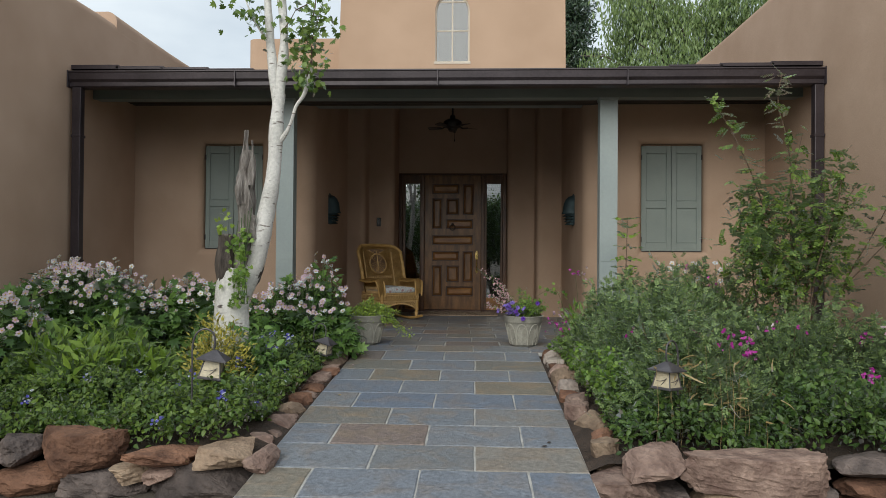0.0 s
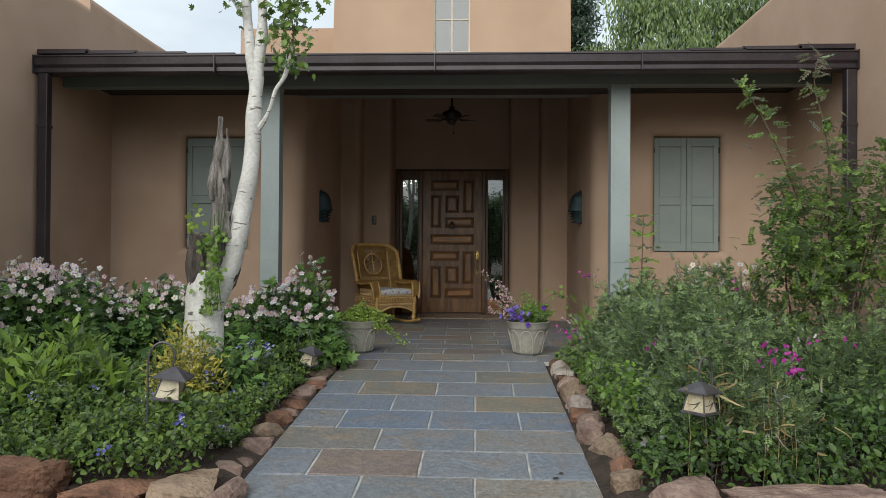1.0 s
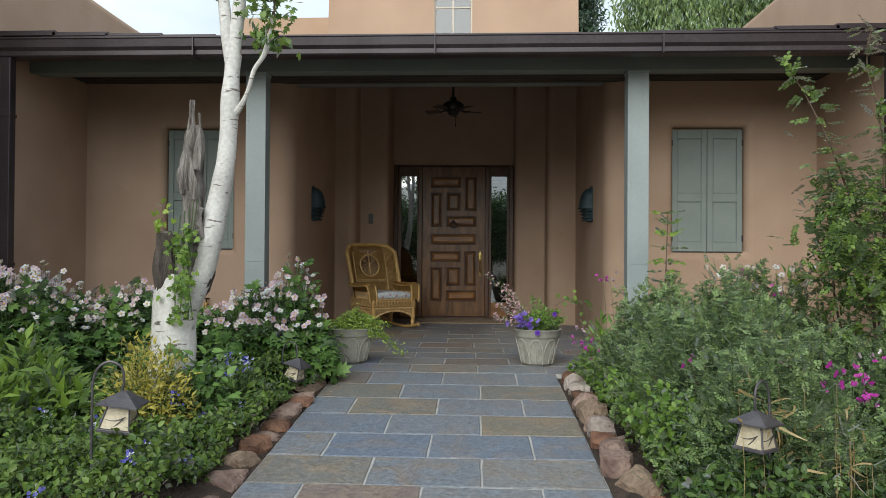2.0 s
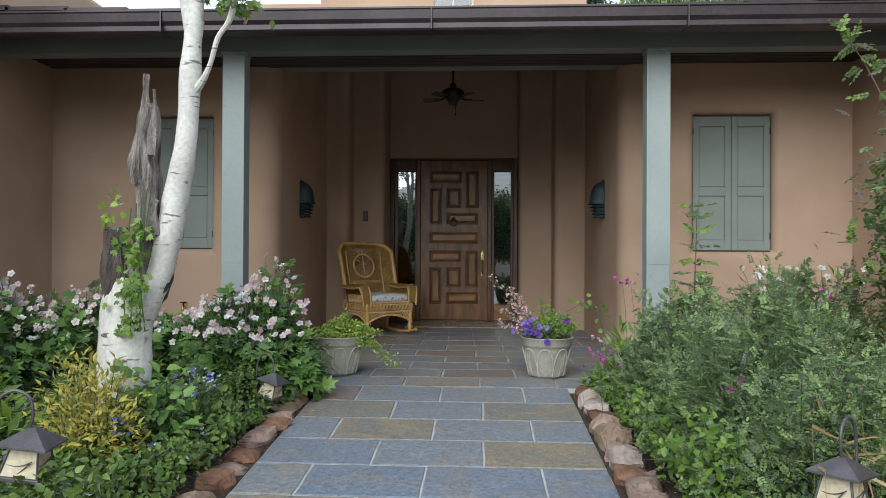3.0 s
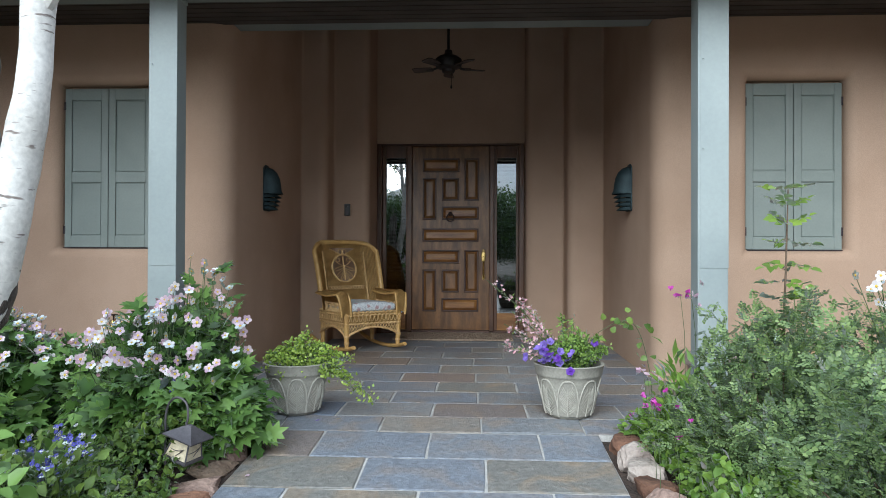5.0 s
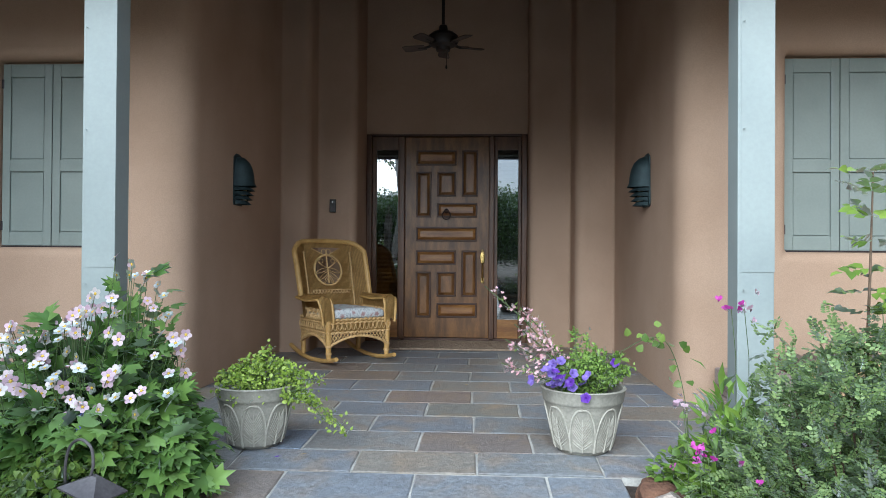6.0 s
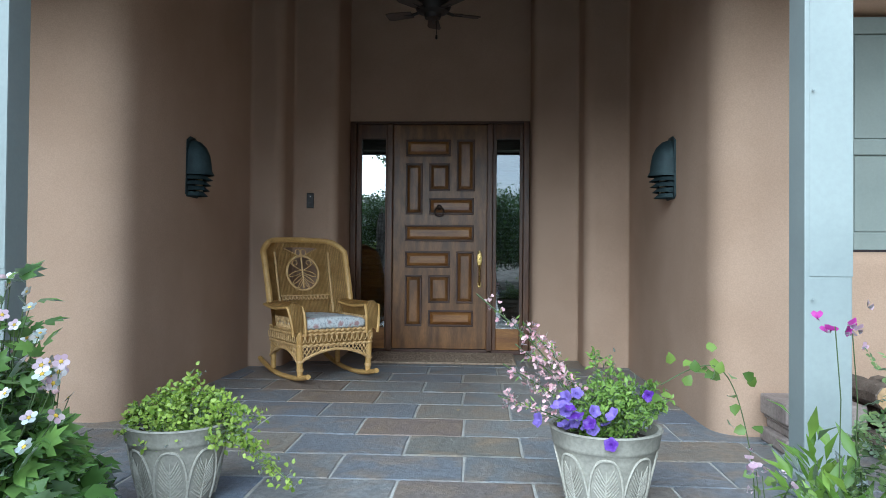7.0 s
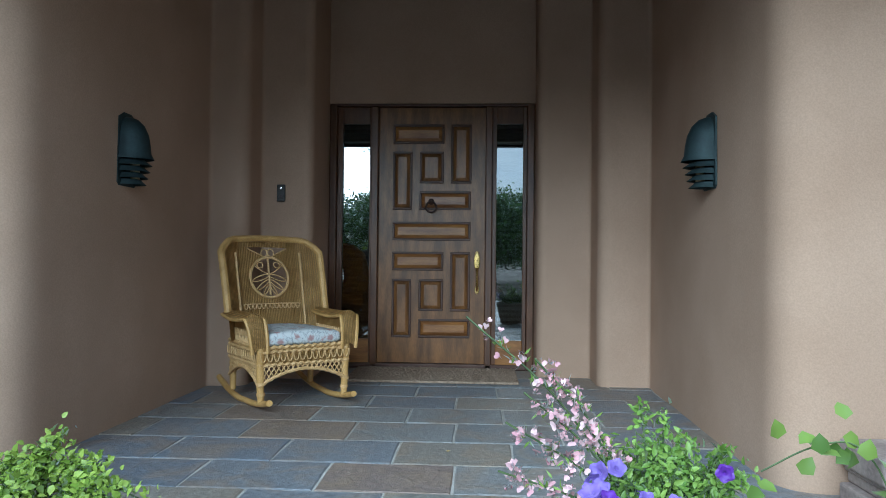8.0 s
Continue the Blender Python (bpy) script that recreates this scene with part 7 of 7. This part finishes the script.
limb("splinter", [(430, 300, 13, -0.03), (431, 270, 8, -0.02), (430, 250, 6, -0.02), (430, 231, 4, -0.02)], BARK_GREY, 7, 0.02)
limb("splinter", [(438, 330, 12, -0.05), (441, 300, 10, -0.05), (443, 275, 8, -0.04), (442, 250, 5, -0.04)], BARK_GREY, 7, 0.02)
limb("splinter", [(425, 290, 8, 0.0), (424, 270, 6, 0.0), (425, 240, 3, 0.0)], BARK_GREY, 6, 0.02)
limb("torn_bark", [(420, 365, 9, -0.06), (418, 340, 11, -0.07), (421, 312, 6, -0.06)], BARK_GREY, 10, 0.015)
limb("torn_bark", [(437, 372, 9, -0.07), (439, 352, 10, -0.075), (436, 330, 5, -0.07)], BARK_GREY, 10, 0.015)
limb("hollow_stub", [(399, 520, 34, -0.03), (395, 485, 33, -0.03), (394, 450, 31, -0.03), (396, 420, 30, -0.03)], BARK_DARK, 26, 0.03, "dark hollow bark stub")
limb("stub_top", [(396, 423, 25, -0.03), (396, 417, 23, -0.03)], BARK_GREY, 12, 0.02)
limb("dark_bark_seam", [(428, 522, 20, 0.01), (440, 496, 27, 0.01), (449, 474, 24, 0.015), (455, 455, 14, 0.03)], BARK_DARK, 20, 0.016, "dark rough bark under the living stem")
limb("cut_stub", [(446, 425, 14, -0.06), (448, 395, 11, -0.09), (452, 385, 10, -0.1)], BARK_GREY, 8, 0.02)
for (a, c, r) in ((402, 545, 9), (414, 575, 5), (398, 600, 5)):
    b = lathe(BM(), [(0, 0), (r / 208.3, 0), (r / 208.3 * 0.7, 0.012), (r / 208.3 * 0.3, 0.004), (0, 0.002)], 14)
    o = part("bark_eye", b, BARK_GREY, birch, "dark scar in the white bark", True)
    o.matrix_basis = Matrix.Translation((bx(a), BY - 0.132, bz(c))) @ Matrix.Rotation(radians(90), 4, "X") @ Matrix.Diagonal((1.5, 0.4, 1, 1))
# leaves on the upper branches
R = np.random.RandomState(141)
lp = []
for (a, c, sx, sz, k) in ((545, 100, 16, 26, 90), (540, 138, 14, 14, 60), (560, 60, 20, 20, 45), (530, 60, 12, 16, 40), (445, 25, 20, 18, 34), (555, 15, 20, 14, 34), (460, 50, 8, 14, 12), (520, 20, 14, 18, 24), (420, 0, 18, 18, 24), (515, 90, 7, 12, 14)):
    lp.append(np.stack([bx(a) + R.normal(size=k) * sx / 208.3, BY - 0.08 + R.normal(size=k) * 0.09, bz(c) + R.normal(size=k) * sz / 208.3], 1))
lp = np.concatenate(lp)
scatter("leaves", lp, R.normal(size=lp.shape) + np.array([0, 0, -0.6]), R.normal(size=lp.shape) * 0.6 + np.array([0, -0.8, 0.5]), R.uniform(0.04, 0.07, len(lp)), R.uniform(0.04, 0.066, len(lp)), LOBED, LEAF_MID, birch)
b = BM()
for (a0, c0, a1, c1) in ((550, 120, 545, 60), (545, 80, 562, 30), (545, 95, 530, 40), (550, 40, 556, -10), (495, 60, 520, 20), (520, 20, 548, 5), (548, 110, 540, 140), (435, 20, 445, 40), (530, 60, 575, 50)):
    tube(b, [(bx(a0), BY - 0.08, bz(c0)), (bx((a0 + a1) / 2) + 0.01, BY - 0.08, bz((c0 + c1) / 2)), (bx(a1), BY - 0.08, bz(c1))], [0.006, 0.005, 0.003], 5)
tagged(part("twigs", b, STEM_BROWN, birch), kind="stuff")
# climbing vine on the trunk
ivy = empty("climbing_vine")
tagged(ivy, "bright green vine climbing the birch trunk", "vine")
R = np.random.RandomState(151)
n_ = 120
a, c = R.normal(431, 9, n_), R.uniform(408, 545, n_)
a += (c - 450) * -0.08
lp = np.stack([[bx(v) for v in a], BY - 0.15 - 0.05 * R.uniform(0, 1, n_), [bz(v) for v in c]], 1)
scatter("leaves", lp, R.normal(size=lp.shape) + np.array([0, -0.3, -0.8]), R.normal(size=lp.shape) * 0.5 + np.array([0, -1, 0.3]), R.uniform(0.028, 0.05, n_), R.uniform(0.026, 0.045, n_), LOBED, LEAF_POT, ivy)
lp2 = lp[::2] + R.normal(size=lp[::2].shape) * 0.03 + np.array([0, 0.02, 0])
scatter("shaded_leaves", lp2, R.normal(size=lp2.shape) + np.array([0, -0.3, -0.8]), R.normal(size=lp2.shape) * 0.5 + np.array([0, -1, 0.3]), 0.05, 0.045, LOBED, LEAF_BRIGHT, ivy)
b = BM()
for k in range(5):
    x = bx(420 + 6 * k)
    tube(b, smooth_path([(x, BY - 0.15, bz(540)), (x + 0.03 * math.sin(k), BY - 0.16, bz(470)), (x + 0.02, BY - 0.13, bz(395 - 6 * k))], 6), 0.004, 5)
tagged(part("stems", b, STEM, ivy), kind="stuff")
R = np.random.RandomState(152)
lp = np.stack([R.uniform(bx(385), bx(410), 18), np.full(18, BY - 0.1), R.uniform(bz(420), bz(375), 18)], 1)
scatter("loose_leaves", lp, R.normal(size=lp.shape), R.normal(size=lp.shape) * 0.5 + np.array([0, -1, 0.3]), 0.05, 0.04, LOBED, LEAF_LIME, ivy)


# ---- trees beyond the roofs and behind the camera ----
def big_tree(name, x, y, h, r, seed, mat, leaf, n_, label, weeping=0.0, trunk_r=0.25, low=0.35, template=LANCE):
    e = empty(name, Matrix.Translation((x, y, -0.42)))
    tagged(e, label, "tree", group="garden trees")
    R = np.random.RandomState(seed)
    b = BM()
    tube(b, smooth_path([(0, 0, 0), (0.1, 0.05, h * 0.3), (-0.1, 0, h * 0.6), (0, 0.1, h * 0.9)], 5), list(np.linspace(trunk_r, trunk_r * 0.15, 16)), 10)
    part("trunk", b, LOG_BARK, e)
    b = BM()
    pts, ax = [], []
    for k in range(60):
        z0 = h * R.uniform(low, 0.85)
        a = R.uniform(0, 6.28)
        q = (z0 / h - low) / (1 - low)
        reach = r * math.sqrt(max(0.08, 1 - (1.5 * q - 0.45) ** 2)) * R.uniform(0.6, 1.05)
        tip = Vector((math.cos(a) * reach, math.sin(a) * reach, z0 + reach * R.uniform(0.1, 0.5)))
        line = smooth_path([(0, 0, z0), (tip.x * 0.5, tip.y * 0.5, (z0 + tip.z) / 2 + 0.15), tip], 5)
        tube(b, line, list(np.linspace(trunk_r * 0.28, 0.015, len(line))), 5, False)
        m_ = n_ // 60
        cen = np.array([tuple(line[int(R.uniform(0.35, 1) * 10)]) for _ in range(max(3, m_ // 40))])
        pick = cen[R.randint(0, len(cen), m_)]
        off = R.normal(size=(m_, 3)) * r * 0.13
        if weeping:
            drop = R.uniform(0, 1, m_)
            off = R.normal(size=(m_, 3)) * np.array([0.12, 0.12, 0.1]) * r * 0.5
            off[:, 2] -= drop * weeping
            ax.append(np.stack([R.normal(size=m_) * 0.3, R.normal(size=m_) * 0.3, -np.ones(m_)], 1))
        else:
            ax.append(R.normal(size=(m_, 3)))
        pts.append(pick + off)
    tagged(part("limbs", b, LOG_BARK, e), kind="stuff")
    pts, ax = np.concatenate(pts), np.concatenate(ax)
    scatter("crown", pts, ax, R.normal(size=pts.shape) * 0.6 + np.array([0, -0.5, 0.8]), leaf * R.uniform(0.7, 1.3, len(pts)), leaf * 0.3 * R.uniform(0.8, 1.3, len(pts)) if template is LANCE else leaf * 0.6, template, mat, e)
    return e


big_tree("willow_tree", 7.4, 22.5, 10.8, 4.9, 161, LEAF_WILLOW, 0.17, 140000, "large weeping willow with pale green hanging foliage", weeping=1.3, low=0.2)
big_tree("pine_tree", 3.9, 27.0, 13.5, 1.5, 162, LEAF_PINE, 0.24, 22000, "tall dark green pine behind the house", low=0.25)
oak = big_tree("oak_tree", -12.5, -15.0, 7.5, 3.6, 163, LEAF_DARK, 0.24, 12000, "broad dark green tree across the drive", low=0.22, template=OVATE)
for (x, y, s, a) in ((-7.6, -16.0, 0.56, 1.0), (-4.6, -18.0, 0.55, 2.2), (-1.7, -16.5, 0.50, 3.0), (1.2, -17.5, 0.58, 4.0), (4.2, -16.0, 0.52, 5.0), (8.0, -17.0, 0.62, 0.3), (13.0, -18.0, 0.8, 4.4), (-16.0, -18.0, 0.8, 5.0),
                     (-6.2, -25.0, 0.66, 0.6), (-2.8, -27.0, 0.68, 1.6), (0.2, -25.5, 0.62, 3.6), (3.4, -27.0, 0.70, 2.6), (9.0, -28.0, 0.8, 2.9)):
    c = copy_thing(oak, Matrix.Translation((x, y, -0.42)) @ Matrix.Rotation(a, 4, "Z") @ Matrix.Scale(s * 1.13, 4))


# ---- fallen petals and leaves on the paving ----
R = np.random.RandomState(171)
for (x, y, mt, nm, lab) in ((-0.62, 7.15, PETAL_PURPLE, "fallen_petunia", "wilted purple petunia fallen on the slate"), (-0.50, 7.2, LEAF_STRAW, "fallen_leaf", "small dry leaf on the slate"), (0.86, 4.05, SOIL, "damp_leaf", "dark damp leaf stuck to the slate"),
                            (0.90, 4.12, SOIL, "damp_leaf", "dark damp leaf stuck to the slate"), (-0.7, 5.2, LEAF_STRAW, "fallen_leaf", "small dry leaf on the slate"), (-0.78, 6.3, PETAL_BLUSH, "fallen_petal", "pale petal fallen on the slate"), (0.3, 9.2, LEAF_STRAW, "fallen_leaf", "small dry leaf on the slate")):
    b = BM()
    k = 7
    ring = [b.verts.new((0.022 * math.cos(6.283 * i / k) * R.uniform(0.6, 1.1), 0.015 * math.sin(6.283 * i / k) * R.uniform(0.7, 1.1), R.uniform(0.001, 0.007))) for i in range(k)]
    mid_v = b.verts.new((0, 0, 0.008))
    for i in range(k):
        b.faces.new((ring[i], ring[(i + 1) % k], mid_v))
    ob = part(nm, b, mt)
    ob.matrix_world = Matrix.Translation((x, y, path_z(y) + 0.002)) @ Matrix.Rotation(R.uniform(0, 6), 4, "Z")
    tagged(ob, lab, "leaf" if "leaf" in nm else "petal")


# ---- paving: slate tiles on a mortar bed ----
JOINT = 0.012
PW, PD = 0.635, 0.427


def tile_mesh(w, d, seed, stone):
    """One slab with eased, slightly ragged edges, its top at z = 0."""
    r = random.Random(seed)
    b = BM()
    n_ = 3
    lo_, mid_, hi_ = [], [], []
    rim = []
    for (ax, ay), (bx, by) in (((-1, -1), (1, -1)), ((1, -1), (1, 1)), ((1, 1), (-1, 1)), ((-1, 1), (-1, -1))):
        for i in range(n_):
            t = i / n_
            x, y = ax + (bx - ax) * t, ay + (by - ay) * t
            rim.append((x * w / 2 + r.uniform(-0.003, 0.003), y * d / 2 + r.uniform(-0.003, 0.003)))
    for x, y in rim:
        lo_.append(b.verts.new((x, y, -0.03)))
        mid_.append(b.verts.new((x, y, -0.004)))
        f = 1 - 0.007 / max(abs(x), abs(y), 0.05)
        hi_.append(b.verts.new((x * f, y * f, r.uniform(-0.001, 0.001))))
    k = len(rim)
    for A, B in ((lo_, mid_), (mid_, hi_)):
        for i in range(k):
            b.faces.new((A[i], A[(i + 1) % k], B[(i + 1) % k], B[i]))
    b.faces.new(hi_)
    me = mesh_from(b, "slab")
    me.materials.append(stone)
    return me


# slabs that stand out by their colour: row and column counted from the porch step
TAN = {("walk", 1, 0), ("walk", 1, 2), ("walk", 2, 1), ("walk", 3, 2), ("walk", 5, 0), ("walk", 8, 0), ("porch", 3, 7)}
RUST = {("walk", 0, 0), ("walk", 6, 1), ("porch", 1, 7), ("porch", 4, 7), ("porch", 7, 5), ("porch", 6, 6)}
BLUE = {("walk", r, c) for r in (0, 1, 2, 3, 4, 6, 8) for c in range(4)} | {("walk", 7, 0), ("porch", 1, 5)}


def lay(parent, rows, x_lo, x_hi, phase, slope, pitch, drift=0.0):
    cache = {}
    for ri, (ya, yb) in enumerate(rows):
        x = phase[ri % 2] - drift * ri - 8 * pitch
        ci = -1
        while x < x_hi:
            a, c = max(x, x_lo), min(x + pitch, x_hi)
            x += pitch
            if c - a < 0.1:
                continue
            if a - x_lo < 0.1:
                a = x_lo
            if x_hi - c < 0.1:
                c = x_hi
            w, d = c - a - JOINT, abs(yb - ya) - JOINT
            ci += 1
            spot = ("walk" if slope else "porch", ri, ci)
            stone = SLATE_TAN if spot in TAN else SLATE_RUST if spot in RUST else SLATE_BLUE if spot in BLUE else SLATE
            key = (round(w, 2), round(d, 2), stone.name, random.randrange(4))
            if key not in cache:
                cache[key] = tile_mesh(w, d, len(cache), stone)
            o_ = new("paving_slab", cache[key])
            yc = (ya + yb) / 2
            tilt = math.atan(SLOPE) if slope and yc > LEVEL else 0.0
            z = path_z(yc) if slope else 0.0
            if not slope and ri == 0:   # the threshold course falls to meet the walk
                tilt, z = math.atan(0.026 / 0.29), -0.013
            o_.matrix_world = Matrix.Translation(((a + c) / 2, yc, z + random.uniform(-0.0015, 0.0015))) @ Matrix.Rotation(tilt, 4, "X") @ Matrix.Rotation(radians(random.uniform(-0.25, 0.25)), 4, "Z")
            o_.parent = parent


bm = box(BM(), WEST, EAST, 7.33, 12.2, -0.5, -0.006)
for xa, xb in ((WEST, -0.875), (1.085, EAST)):
    box(bm, xa, xb, 7.032, 7.33, -0.5, -0.03)
porch_floor = part("floor_porch", bm, MORTAR)
tagged(porch_floor, "blue-grey slate porch floor in running bond", "floor", kind="structure")
bm = BM()
profile = [(-4.0, path_z(-4.0)), (LEVEL, path_z(LEVEL)), (KINK, path_z(KINK - 0.001)), (KINK + 0.30, -0.006)]
lo_ = [[bm.verts.new((x, y, -0.7)) for y, z in profile] for x in (-0.872, 1.082)]
hi_ = [[bm.verts.new((x, y, z - 0.007)) for y, z in profile] for x in (-0.872, 1.082)]
for i in range(3):
    bm.faces.new((hi_[0][i], hi_[1][i], hi_[1][i + 1], hi_[0][i + 1]))
    for s_ in (0, 1):
        bm.faces.new((lo_[s_][i], lo_[s_][i + 1], hi_[s_][i + 1], hi_[s_][i]))
for i in (0, 3):
    bm.faces.new((lo_[0][i], lo_[1][i], hi_[1][i], hi_[0][i]))
bmesh.ops.recalc_face_normals(bm, faces=bm.faces)
walkway = part("pavement_walk", bm, MORTAR)
tagged(walkway, "sloping slate garden walk with pale mortar joints", "pavement", kind="structure")
edges = [7.035, 7.32, 7.725, 8.13, 8.53, 8.96, 9.395, 9.84, 10.275, 10.68, 11.11, 11.54, 11.97]
lay(porch_floor, list(zip(edges, edges[1:])), AL_W - 2.4, AL_E + 2.3, (-0.228, 0.082), False, 0.618, 0.011)
rows = [(KINK - PD * (i + 1), KINK - PD * i) for i in range(25)]
lay(walkway, rows, -0.875, 1.085, (0.09, 0.41 - PW), True, PW)
